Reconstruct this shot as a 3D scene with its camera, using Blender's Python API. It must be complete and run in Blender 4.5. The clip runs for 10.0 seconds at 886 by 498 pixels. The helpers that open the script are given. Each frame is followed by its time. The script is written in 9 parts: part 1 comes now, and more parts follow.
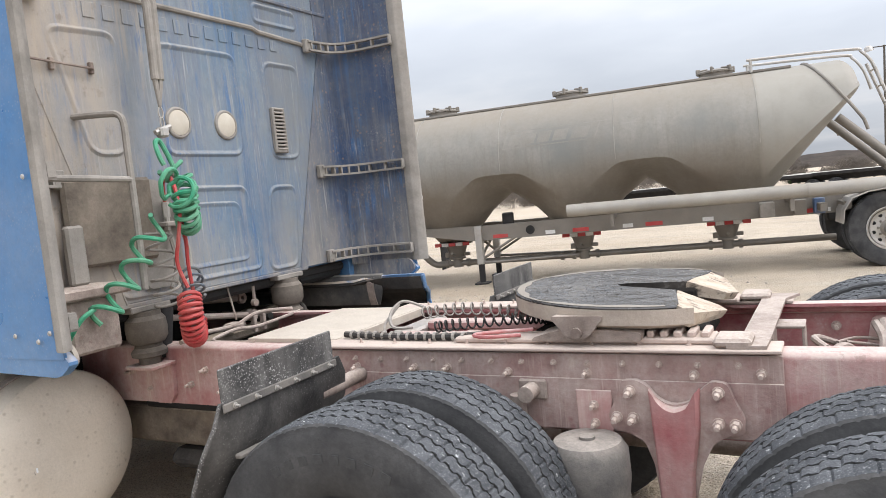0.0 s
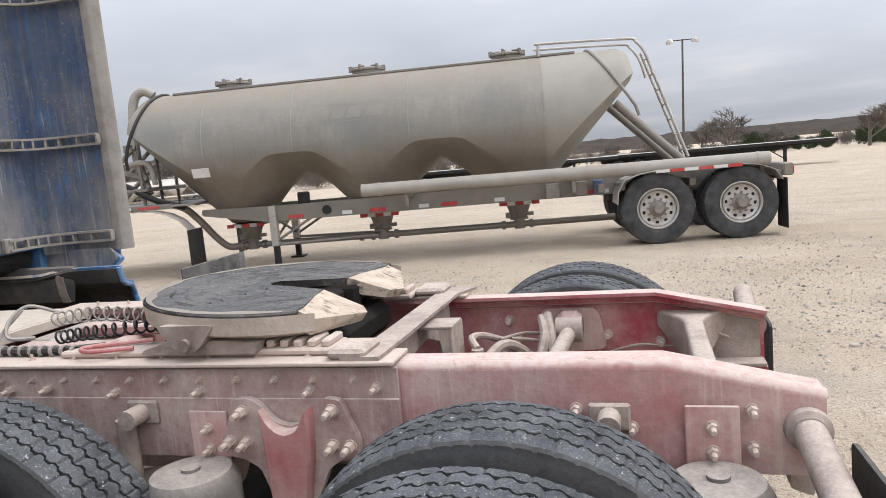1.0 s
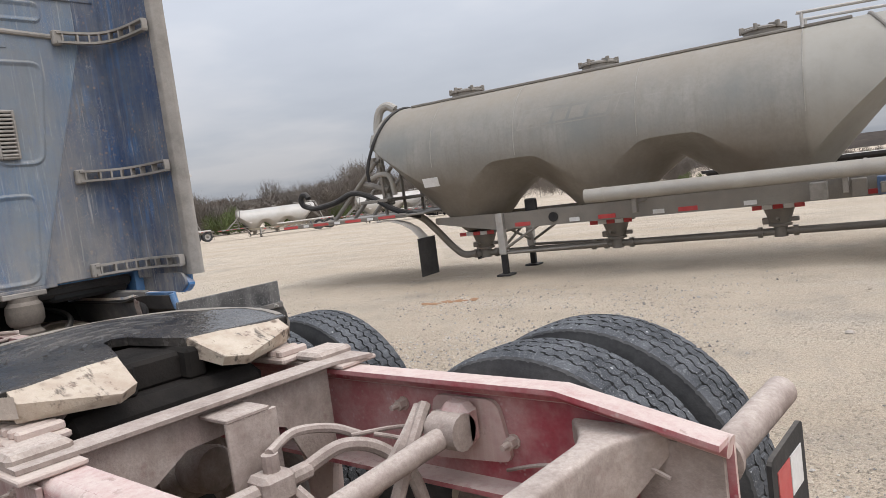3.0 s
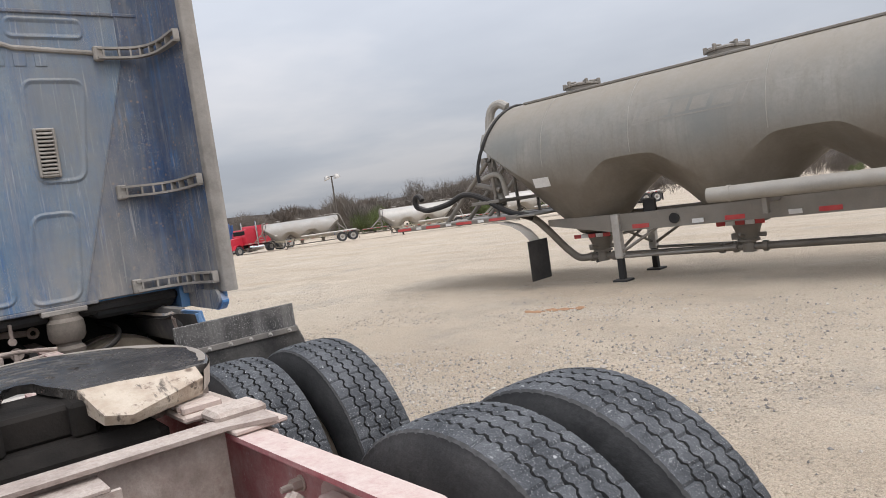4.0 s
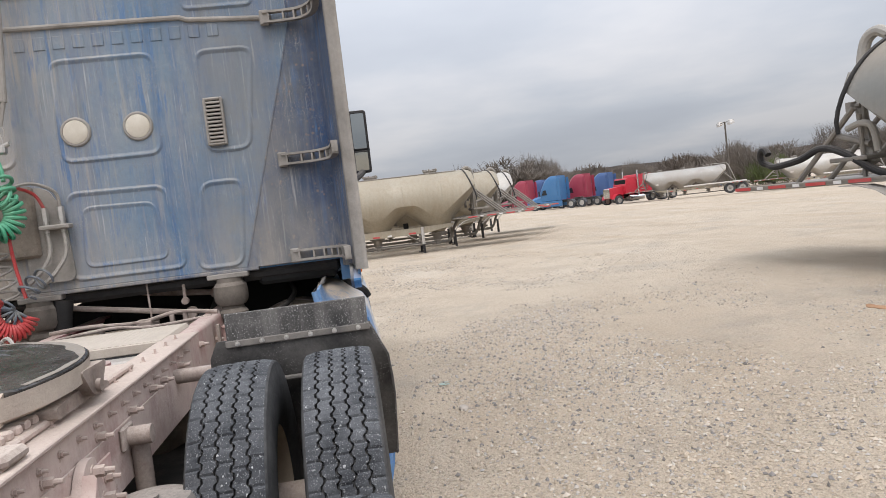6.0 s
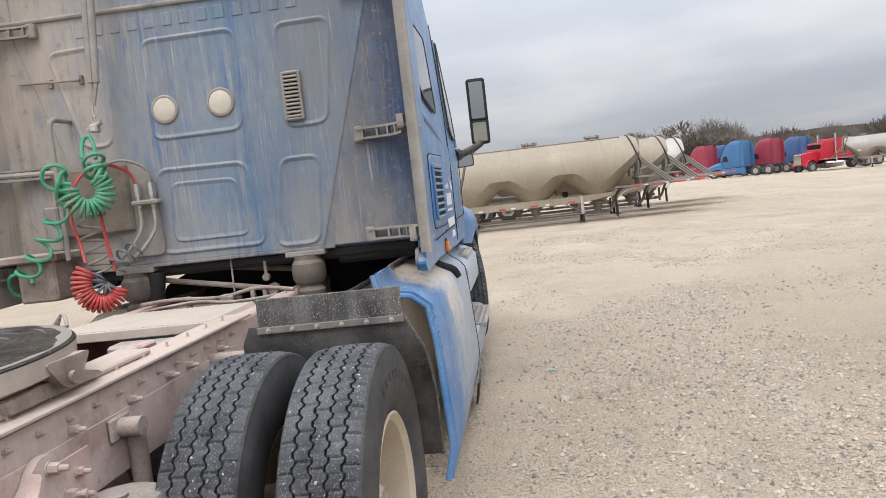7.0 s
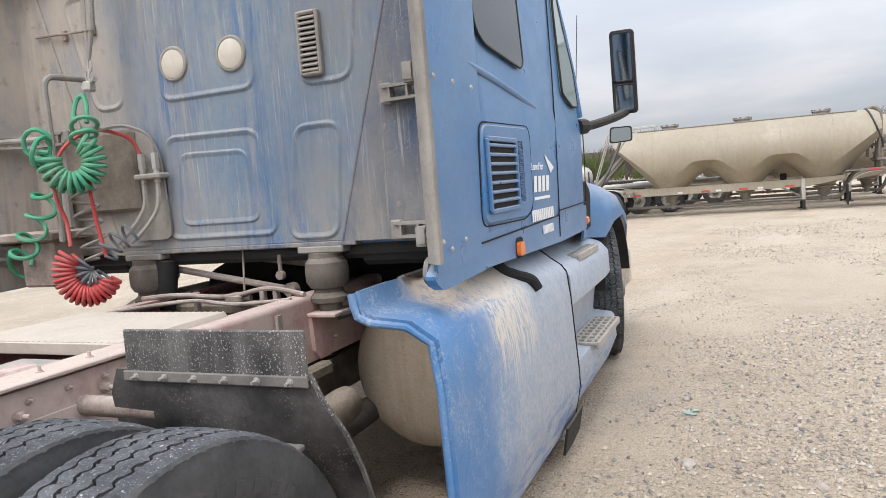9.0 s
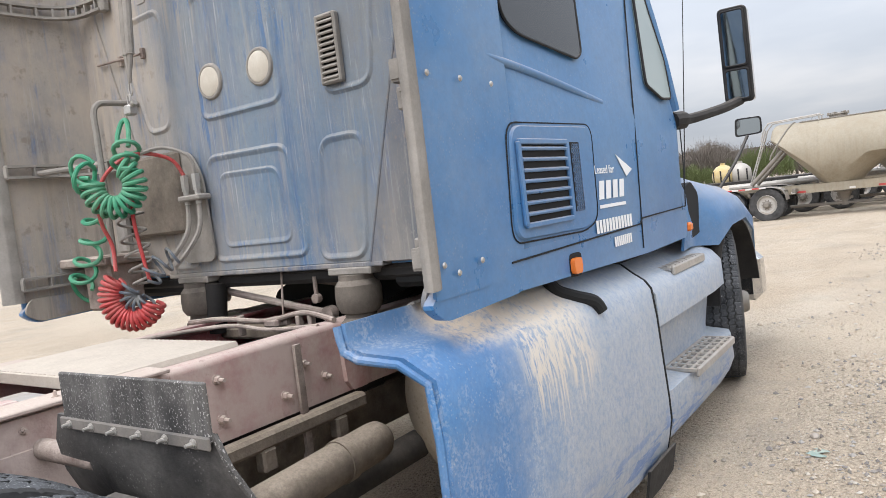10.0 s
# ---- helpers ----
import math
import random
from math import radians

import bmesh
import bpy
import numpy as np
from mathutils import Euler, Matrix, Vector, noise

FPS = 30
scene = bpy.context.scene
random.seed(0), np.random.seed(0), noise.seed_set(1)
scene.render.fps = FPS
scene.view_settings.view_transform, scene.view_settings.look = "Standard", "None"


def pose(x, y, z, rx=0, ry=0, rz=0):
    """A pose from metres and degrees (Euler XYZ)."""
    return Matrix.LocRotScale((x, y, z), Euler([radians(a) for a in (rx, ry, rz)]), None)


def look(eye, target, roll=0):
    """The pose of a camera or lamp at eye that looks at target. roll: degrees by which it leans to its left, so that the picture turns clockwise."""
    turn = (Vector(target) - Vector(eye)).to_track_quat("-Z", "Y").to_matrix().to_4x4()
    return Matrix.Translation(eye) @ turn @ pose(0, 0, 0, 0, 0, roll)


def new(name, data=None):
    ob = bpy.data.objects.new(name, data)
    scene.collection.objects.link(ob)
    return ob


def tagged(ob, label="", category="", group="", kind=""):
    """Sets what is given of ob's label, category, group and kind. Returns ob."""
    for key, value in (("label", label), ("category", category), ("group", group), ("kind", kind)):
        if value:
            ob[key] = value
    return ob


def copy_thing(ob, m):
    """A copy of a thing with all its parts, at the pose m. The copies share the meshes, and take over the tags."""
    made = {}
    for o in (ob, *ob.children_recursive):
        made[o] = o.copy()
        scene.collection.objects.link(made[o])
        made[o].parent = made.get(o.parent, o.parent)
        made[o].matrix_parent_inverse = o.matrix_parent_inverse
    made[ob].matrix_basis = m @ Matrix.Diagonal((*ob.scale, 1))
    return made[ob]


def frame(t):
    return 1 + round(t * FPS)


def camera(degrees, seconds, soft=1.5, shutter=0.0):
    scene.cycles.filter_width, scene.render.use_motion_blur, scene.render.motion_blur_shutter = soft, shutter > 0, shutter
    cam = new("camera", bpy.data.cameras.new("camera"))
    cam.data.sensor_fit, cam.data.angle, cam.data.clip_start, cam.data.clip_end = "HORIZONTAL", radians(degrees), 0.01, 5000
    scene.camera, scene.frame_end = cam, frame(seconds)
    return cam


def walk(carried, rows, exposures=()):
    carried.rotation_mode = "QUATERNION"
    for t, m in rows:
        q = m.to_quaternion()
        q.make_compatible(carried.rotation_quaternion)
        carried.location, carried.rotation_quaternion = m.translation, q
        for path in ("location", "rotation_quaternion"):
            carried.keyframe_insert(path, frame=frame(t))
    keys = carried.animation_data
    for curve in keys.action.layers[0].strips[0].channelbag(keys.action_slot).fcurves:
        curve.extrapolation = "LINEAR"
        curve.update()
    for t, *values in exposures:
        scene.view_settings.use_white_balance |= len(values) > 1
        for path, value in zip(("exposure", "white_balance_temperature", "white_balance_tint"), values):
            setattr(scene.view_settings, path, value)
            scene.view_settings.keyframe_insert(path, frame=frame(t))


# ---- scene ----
cam = camera(63.6, 10.0, soft=0.9)
PATH = [
    (0, (2.752, -2.682, 1.59), (1.797, -0.931, 1.439), -6.0),
    (0.2, (2.856, -2.593, 1.578), (2.02, -0.782, 1.424), -6.6),
    (0.5, (2.995, -2.407, 1.533), (2.278, -0.548, 1.357), -7.4),
    (0.7, (3.075, -2.268, 1.533), (2.436, -0.387, 1.297), -4.4),
    (1, (3.24, -2.126, 1.551), (2.699, -0.217, 1.293), -5.2),
    (1.2, (3.379, -2.043, 1.528), (2.809, -0.141, 1.288), -7.0),
    (1.5, (3.594, -1.894, 1.526), (2.939, -0.021, 1.282), -7.4),
    (1.8, (3.738, -1.737, 1.5), (2.991, 0.102, 1.261), -7.7),
    (2, (3.794, -1.599, 1.499), (2.943, 0.195, 1.259), -9.2),
    (2.3, (3.856, -1.363, 1.513), (2.973, 0.41, 1.238), -7.2),
    (2.5, (3.914, -1.223, 1.521), (2.994, 0.535, 1.272), -7.5),
    (2.8, (3.974, -1.037, 1.483), (2.827, 0.593, 1.316), -9.0),
    (3, (4.092, -0.912, 1.483), (2.798, 0.604, 1.319), -7.4),
    (3.2, (4.155, -0.797, 1.494), (2.748, 0.615, 1.337), -8.3),
    (4.3, (4.204, 0.02, 1.472), (2.588, 1.193, 1.361), -6.3),
    (4.5, (4.222, 0.184, 1.458), (2.571, 1.308, 1.357), -4.7),
    (4.8, (4.258, 0.38, 1.487), (2.52, 1.364, 1.376), -6.1),
    (5, (4.227, 0.506, 1.465), (2.426, 1.367, 1.338), -7.1),
    (5.2, (4.157, 0.641, 1.441), (2.335, 1.453, 1.308), -4.8),
    (5.5, (4.068, 0.83, 1.463), (2.215, 1.562, 1.292), -4.4),
    (5.7, (3.98, 0.941, 1.454), (2.069, 1.512, 1.313), -6.0),
    (6, (4.0, 1.177, 1.463), (2.019, 1.426, 1.341), -6.8),
    (6.2, (3.954, 1.321, 1.459), (1.96, 1.373, 1.312), -6.9),
    (7.3, (3.551, 1.743, 1.467), (1.584, 1.418, 1.308), -7.0),
    (7.5, (3.404, 1.802, 1.453), (1.46, 1.361, 1.296), -7.7),
    (7.7, (3.275, 1.898, 1.441), (1.359, 1.34, 1.3), -7.7),
    (8, (3.092, 2.018, 1.459), (1.199, 1.4, 1.273), -6.8),
    (8.2, (2.994, 2.045, 1.445), (1.12, 1.364, 1.29), -7.0),
    (8.5, (2.81, 2.069, 1.424), (0.944, 1.358, 1.309), -4.7),
    (8.8, (2.631, 2.096, 1.457), (0.762, 1.399, 1.313), -3.3),
    (9, (2.525, 2.116, 1.445), (0.692, 1.334, 1.267), -4.6),
    (9.2, (2.421, 2.187, 1.432), (0.637, 1.304, 1.235), -7.1),
    (9.5, (2.257, 2.298, 1.43), (0.516, 1.322, 1.296), -7.2),
    (9.7, (2.173, 2.344, 1.448), (0.473, 1.297, 1.328), -6.7),
    (10, (2.019, 2.359, 1.427), (0.389, 1.207, 1.306), -6.7),
]
walk(cam, [(t, look(eye, target, roll)) for t, eye, target, roll in PATH],
     [(0, 0.34, 6480, 12), (1, 0.12, 6480, 13), (2.5, -0.08, 6450, 13), (6, 0.02, 6500, 13), (7.5, 0.17, 6530, 13), (10, 0.31, 6440, 12)])

# ---- light ----
SUN_EL, SUN_AZ = radians(58), radians(86)


def build_world():
    w = bpy.data.worlds.new("overcast_sky")
    scene.world = w
    w.use_nodes = True
    nt = w.node_tree
    nt.nodes.clear()
    N = lambda k: nt.nodes.new(k)
    L = nt.links.new
    out, bg = N("ShaderNodeOutputWorld"), N("ShaderNodeBackground")
    tc, sep = N("ShaderNodeTexCoord"), N("ShaderNodeSeparateXYZ")
    L(tc.outputs["Generated"], sep.inputs[0])
    sky = N("ShaderNodeTexSky")
    sky.sky_type, sky.sun_disc = "NISHITA", False
    sky.sun_elevation, sky.sun_rotation = SUN_EL, SUN_AZ
    sky.dust_density = 4.0
    skys = N("ShaderNodeVectorMath")
    skys.operation = "SCALE"
    skys.inputs["Scale"].default_value = 0.12
    L(sky.outputs[0], skys.inputs[0])
    # clouds on a flat layer: direction divided by height
    h = N("ShaderNodeMath")
    h.operation = "ADD"
    h.inputs[1].default_value = 0.12
    L(sep.outputs["Z"], h.inputs[0])
    inv = N("ShaderNodeVectorMath")
    inv.operation = "DIVIDE"
    comb = N("ShaderNodeCombineXYZ")
    for i in ("X", "Y", "Z"):
        L(h.outputs[0], comb.inputs[i])
    L(tc.outputs["Generated"], inv.inputs[0])
    L(comb.outputs[0], inv.inputs[1])
    n1 = N("ShaderNodeTexNoise")
    n1.inputs["Scale"].default_value = 0.55
    n1.inputs["Detail"].default_value = 5
    n1.inputs["Roughness"].default_value = 0.52
    L(inv.outputs[0], n1.inputs["Vector"])
    ramp = N("ShaderNodeValToRGB")
    e = ramp.color_ramp.elements
    e[0].position, e[0].color = 0.36, (0.495, 0.535, 0.59, 1)
    e[1].position, e[1].color = 0.66, (0.70, 0.715, 0.735, 1)
    m = e.new(0.5)
    m.color = (0.555, 0.595, 0.645, 1)
    L(n1.outputs["Fac"], ramp.inputs[0])
    # brighter overhead, as an overcast sky is
    up = N("ShaderNodeMapRange")
    up.inputs["From Min"].default_value, up.inputs["From Max"].default_value = 0.0, 1.0
    up.inputs["To Min"].default_value, up.inputs["To Max"].default_value = 0.80, 3.85
    L(sep.outputs["Z"], up.inputs["Value"])
    mul = N("ShaderNodeVectorMath")
    mul.operation = "SCALE"
    L(ramp.outputs[0], mul.inputs[0])
    # brighter on the sun's side
    glow = N("ShaderNodeMapRange")
    for k_, v_ in (("From Min", -0.3), ("From Max", 1.0), ("To Min", 0.87), ("To Max", 1.40)):
        glow.inputs[k_].default_value = v_
    L(sep.outputs["X"], glow.inputs["Value"])
    both = N("ShaderNodeMath")
    both.operation = "MULTIPLY"
    L(up.outputs[0], both.inputs[0])
    L(glow.outputs[0], both.inputs[1])
    L(both.outputs[0], mul.inputs["Scale"])
    mix = N("ShaderNodeMixRGB")
    mix.inputs[0].default_value = 0.12
    L(mul.outputs[0], mix.inputs[1])
    L(skys.outputs[0], mix.inputs[2])
    L(mix.outputs[0], bg.inputs["Color"])
    bg.inputs["Strength"].default_value = 1.0
    L(bg.outputs[0], out.inputs["Surface"])
    sun = bpy.data.lights.new("sun", "SUN")
    sun.energy, sun.angle, sun.color = 1.0, radians(18), (1.0, 0.95, 0.88)
    ob = new("sun", sun)
    d = Vector((math.sin(SUN_AZ) * math.cos(SUN_EL), math.cos(SUN_AZ) * math.cos(SUN_EL), math.sin(SUN_EL)))
    ob.matrix_world = look(d * 50, (0, 0, 0))


build_world()


# ---- materials ----
DUST = (0.50, 0.42, 0.34)


def surf(name, c1, c2=None, rough=0.6, metal=0.0, scale=3.0, dust=0.0, top=0.0, dustc=DUST, streak=0.0, streakc=DUST,
         bump=0.15, bscale=60.0, spots=0.0, spotc=(0.7, 0.68, 0.64), spotscale=45.0, rand=0.0, dscale=5.0, coat=0.0, extra=None):
    """A painted, bare or rubber surface: two tones, grain, dust that lies on upward faces, run marks, splashes."""
    m = bpy.data.materials.new(name)
    m.use_nodes = True
    nt = m.node_tree
    bs = nt.nodes["Principled BSDF"]
    N = lambda k: nt.nodes.new(k)
    L = nt.links.new
    tc = N("ShaderNodeTexCoord")

    def noisy(sc, detail=4.0, ro=0.6, stretch=None):
        n = N("ShaderNodeTexNoise")
        n.inputs["Scale"].default_value, n.inputs["Detail"].default_value, n.inputs["Roughness"].default_value = sc, detail, ro
        if stretch:
            mp = N("ShaderNodeMapping")
            mp.inputs["Scale"].default_value = stretch
            L(tc.outputs["Object"], mp.inputs["Vector"])
            L(mp.outputs[0], n.inputs["Vector"])
        else:
            L(tc.outputs["Object"], n.inputs["Vector"])
        return n.outputs["Fac"]

    def rng(s, a, b, lo=0.0, hi=1.0):
        r = N("ShaderNodeMapRange")
        for k, v in (("From Min", a), ("From Max", b), ("To Min", lo), ("To Max", hi)):
            r.inputs[k].default_value = v
        L(s, r.inputs["Value"])
        return r.outputs[0]

    def mixc(fac, a, b, kind="MIX"):
        x = N("ShaderNodeMixRGB")
        x.blend_type = kind
        for i, s in enumerate((fac, a, b)):
            if isinstance(s, (int, float)):
                x.inputs[i].default_value = s
            elif isinstance(s, tuple):
                x.inputs[i].default_value = (*s, 1)
            else:
                L(s, x.inputs[i])
        return x.outputs[0]

    def mth(op, a, b):
        x = N("ShaderNodeMath")
        x.operation, x.use_clamp = op, True
        for i, s in enumerate((a, b)):
            if isinstance(s, (int, float)):
                x.inputs[i].default_value = s
            else:
                L(s, x.inputs[i])
        return x.outputs[0]

    c2 = c2 or tuple(v * 0.72 for v in c1)
    col = mixc(rng(noisy(scale), 0.35, 0.65), c1, c2)
    col = mixc(rng(noisy(scale * 23, 3, 0.7), 0.38, 0.7, 0.0, 0.27), col, tuple(v * 0.5 for v in c1))
    if rand:
        oi = N("ShaderNodeObjectInfo")
        col = mixc(rng(oi.outputs["Random"], 0, 1, 0, rand), col, tuple(v * 0.4 for v in c1))
    if streak:
        s = rng(noisy(1.0, 3, 0.55, (9, 9, 0.9)), 0.42, 0.64)
        s2 = rng(noisy(1.0, 3, 0.6, (44, 44, 1.5)), 0.40, 0.62)
        col = mixc(mth("MULTIPLY", mth("MULTIPLY", s, mth("ADD", s2, 0.35)), streak), col, streakc)
    dfac = None
    if dust or top:
        geo, sp = N("ShaderNodeNewGeometry"), N("ShaderNodeSeparateXYZ")
        L(geo.outputs["Normal"], sp.inputs[0])
        upf = rng(sp.outputs["Z"], 0.25, 0.9, 0.0, top)
        patch = rng(noisy(dscale, 5, 0.65), 0.32, 0.68)
        fine = rng(noisy(dscale * 14, 4, 0.75), 0.32, 0.68, 0.55, 1.0)
        dfac = mth("MULTIPLY", mth("ADD", mth("MULTIPLY", patch, dust), mth("MULTIPLY", upf, rng(patch, 0, 1, 0.6, 1.0))), fine)
        col = mixc(dfac, col, dustc)
    if spots:
        v = N("ShaderNodeTexVoronoi")
        v.inputs["Scale"].default_value = spotscale
        v.inputs["Randomness"].default_value = 1.0
        L(tc.outputs["Object"], v.inputs["Vector"])
        sf = mth("MULTIPLY", rng(v.outputs["Distance"], 0.12, 0.3, 1, 0), rng(noisy(9.0, 4), 0.45, 0.62, 0.0, spots))
        col = mixc(sf, col, spotc)
    if extra:
        col = extra(col, tc, N, L, noisy, rng, mixc, mth)
    L(col, bs.inputs["Base Color"])
    bs.inputs["Metallic"].default_value = metal
    # dusty, rough faces have little sheen
    bs.inputs["Specular IOR Level"].default_value = 0.5 if rough < 0.5 or metal else max(0.05, 0.62 - 0.6 * rough)
    if metal and dfac is not None:
        L(mth("SUBTRACT", metal, dfac), bs.inputs["Metallic"])
    rsock = rng(noisy(scale * 4, 4), 0.3, 0.7, max(0.03, rough - 0.09), min(1, rough + 0.1))
    if dfac is not None:
        rsock = mth("ADD", rsock, mth("MULTIPLY", dfac, 0.45))
    L(rsock, bs.inputs["Roughness"])
    if coat:
        bs.inputs["Coat Weight"].default_value = coat
        bs.inputs["Coat Roughness"].default_value = 0.25
    if bump:
        b = N("ShaderNodeBump")
        b.inputs["Strength"].default_value, b.inputs["Distance"].default_value = bump, 0.01
        L(noisy(bscale, 4, 0.65), b.inputs["Height"])
        L(b.outputs[0], bs.inputs["Normal"])
    return m


def plain(name, c, rough=0.5, metal=0.0, emit=0.0):
    m = bpy.data.materials.new(name)
    m.use_nodes = True
    bs = m.node_tree.nodes["Principled BSDF"]
    bs.inputs["Base Color"].default_value = (*c, 1)
    bs.inputs["Roughness"].default_value, bs.inputs["Metallic"].default_value = rough, metal
    return m


M_BLUE = surf("blue_paint", (0.042, 0.17, 0.385), (0.06, 0.205, 0.415), 0.34, scale=1.5, dust=0.20, top=0.75, bump=0.03, dscale=3, coat=0.15, spots=0.25, spotc=(0.45, 0.42, 0.38), spotscale=70)
def dried_mud(col, tc, N, L, noisy, rng, mixc, mth):
    """Wiped blue at the back, a pale splash with runs behind the notch, grey film ahead of it."""
    sp = N("ShaderNodeSeparateXYZ")
    L(tc.outputs["Object"], sp.inputs[0])
    X, Z = sp.outputs["X"], sp.outputs["Z"]
    big, runs, grain = noisy(2.2, 5, 0.65), noisy(1.0, 3, 0.6, (62, 62, 1.6)), noisy(38.0, 4, 0.7)
    wob = mth("ADD", mth("MULTIPLY", big, 0.5), mth("MULTIPLY", grain, 0.25))
    film = mth("MULTIPLY", rng(mth("ADD", rng(X, 0.42, -0.50), mth("SUBTRACT", wob, 0.34)), 0.20, 0.66), rng(grain, 0.36, 0.60, 0.6, 1.0))
    col = mixc(mth("MULTIPLY", film, 0.82), col, (0.45, 0.455, 0.45))
    rub = mth("MULTIPLY", rng(noisy(1.0, 4, 0.7, (7, 7, 3.5)), 0.50, 0.60), rng(noisy(90.0, 2, 0.6), 0.45, 0.60))
    col = mixc(mth("MULTIPLY", rub, 0.35), col, (0.50, 0.51, 0.53))
    drips = mth("MULTIPLY", mth("MULTIPLY", rng(X, 0.10, 0.0), rng(X, -0.52, -0.36)), mth("MULTIPLY", rng(mth("ADD", Z, mth("MULTIPLY", rng(runs, 0.3, 0.7), 0.28)), 0.86, 0.98), rng(runs, 0.42, 0.54)))
    col = mixc(drips, col, (0.60, 0.54, 0.46))
    shelf = mth("MULTIPLY", mth("MULTIPLY", rng(X, 0.34, 0.24), rng(X, -0.60, -0.30)), mth("MULTIPLY", rng(Z, 0.965, 1.01), rng(mth("ADD", mth("MULTIPLY", big, 0.6), mth("MULTIPLY", grain, 0.4)), 0.40, 0.52)))
    col = mixc(shelf, col, (0.60, 0.51, 0.41))
    low = mth("MULTIPLY", rng(Z, 0.42, 0.30), rng(noisy(1.0, 3, 0.6, (5, 5, 26)), 0.5, 0.6))
    return mixc(mth("MULTIPLY", low, 0.7), col, (0.09, 0.19, 0.43))


M_SKIRT = surf("skirt_paint", (0.04, 0.165, 0.39), (0.06, 0.20, 0.42), 0.42, scale=2.5, dust=0.30, top=0.2, dustc=(0.42, 0.43, 0.44), bump=0.3, dscale=3, bscale=24, spots=0.4, spotc=(0.48, 0.47, 0.45), spotscale=75, extra=dried_mud)
def left_grime(col, tc, N, L, noisy, rng, mixc, mth):
    """More road dust has stuck on the exhaust's side of the cab."""
    sp = N("ShaderNodeSeparateXYZ")
    L(tc.outputs["Object"], sp.inputs[0])
    f = mth("MULTIPLY", rng(sp.outputs["Y"], 0.25, -0.85), rng(noisy(3.0, 5, 0.7), 0.3, 0.6, 0.45, 1.0))
    col = mixc(mth("MULTIPLY", f, 0.85), col, (0.37, 0.335, 0.29))
    sky_runs = mth("MULTIPLY", rng(noisy(1.0, 3, 0.6, (30, 30, 1.1)), 0.56, 0.66), rng(noisy(1.3, 3), 0.4, 0.6))
    col = mixc(mth("MULTIPLY", sky_runs, 0.6), col, (0.085, 0.165, 0.31))
    mud = mth("MULTIPLY", rng(noisy(1.0, 4, 0.65, (22, 22, 1.3)), 0.54, 0.66), rng(sp.outputs["Y"], 0.5, -1.0, 0.15, 0.8))
    col = mixc(mud, col, (0.39, 0.335, 0.265))
    pale = mth("MULTIPLY", rng(noisy(1.0, 3, 0.6, (70, 70, 2.0)), 0.60, 0.70), rng(noisy(2.0, 3), 0.42, 0.58, 0.0, 0.55))
    col = mixc(pale, col, (0.52, 0.51, 0.49))
    washed = mth("MULTIPLY", rng(noisy(1.0, 4, 0.7, (26, 26, 2.2)), 0.53, 0.60), rng(noisy(2.6, 4, 0.6), 0.46, 0.62, 0.0, 0.75))
    col = mixc(washed, col, (0.07, 0.15, 0.30))
    grit = mth("MULTIPLY", rng(noisy(210.0, 2, 0.5), 0.56, 0.64), rng(noisy(5.0, 4, 0.7), 0.40, 0.6, 0.1, 0.6))
    col = mixc(grit, col, (0.15, 0.13, 0.11))
    fleck = mth("MULTIPLY", rng(noisy(260.0, 2, 0.5), 0.60, 0.66), rng(noisy(4.0, 4, 0.7), 0.45, 0.6, 0.0, 0.55))
    col = mixc(fleck, col, (0.52, 0.48, 0.43))
    tan = mth("MULTIPLY", rng(sp.outputs["Y"], -0.40, -0.66), rng(noisy(1.0, 5, 0.7, (5, 5, 2.2)), 0.36, 0.60, 0.1, 0.75))
    col = mixc(tan, col, (0.43, 0.365, 0.30))
    scab = mth("MULTIPLY", rng(sp.outputs["Y"], -0.35, -0.70), rng(noisy(13.0, 5, 0.7), 0.58, 0.66))
    col = mixc(mth("MULTIPLY", scab, 0.6), col, (0.22, 0.18, 0.145))
    # grey-brown film on the outer field, tan splash along the sill
    side_film = mth("MULTIPLY", mth("MULTIPLY", rng(sp.outputs["Y"], 0.25, 0.55), rng(sp.outputs["Y"], 1.10, 0.75)), rng(noisy(2.2, 5, 0.7), 0.34, 0.58, 0.2, 1.0))
    col = mixc(mth("MULTIPLY", side_film, 0.62), col, (0.215, 0.21, 0.20))
    sill_film = mth("MULTIPLY", rng(sp.outputs["Z"], 1.62, 1.25), rng(noisy(1.0, 4, 0.7, (9, 9, 3)), 0.40, 0.60, 0.1, 1.0))
    col = mixc(mth("MULTIPLY", sill_film, 0.6), col, (0.33, 0.30, 0.26))
    # thin pale runs below every ledge, and dark soot washed in bands
    thin = mth("MULTIPLY", rng(noisy(1.0, 3, 0.6, (80, 80, 4.0)), 0.57, 0.70), rng(noisy(2.6, 4, 0.7), 0.48, 0.66, 0.0, 0.5))
    col = mixc(thin, col, (0.46, 0.46, 0.45))
    soot = mth("MULTIPLY", rng(noisy(1.0, 4, 0.7, (14, 14, 0.8)), 0.52, 0.66), rng(noisy(1.1, 3), 0.42, 0.6, 0.0, 0.32))
    return mixc(soot, col, (0.07, 0.075, 0.085))


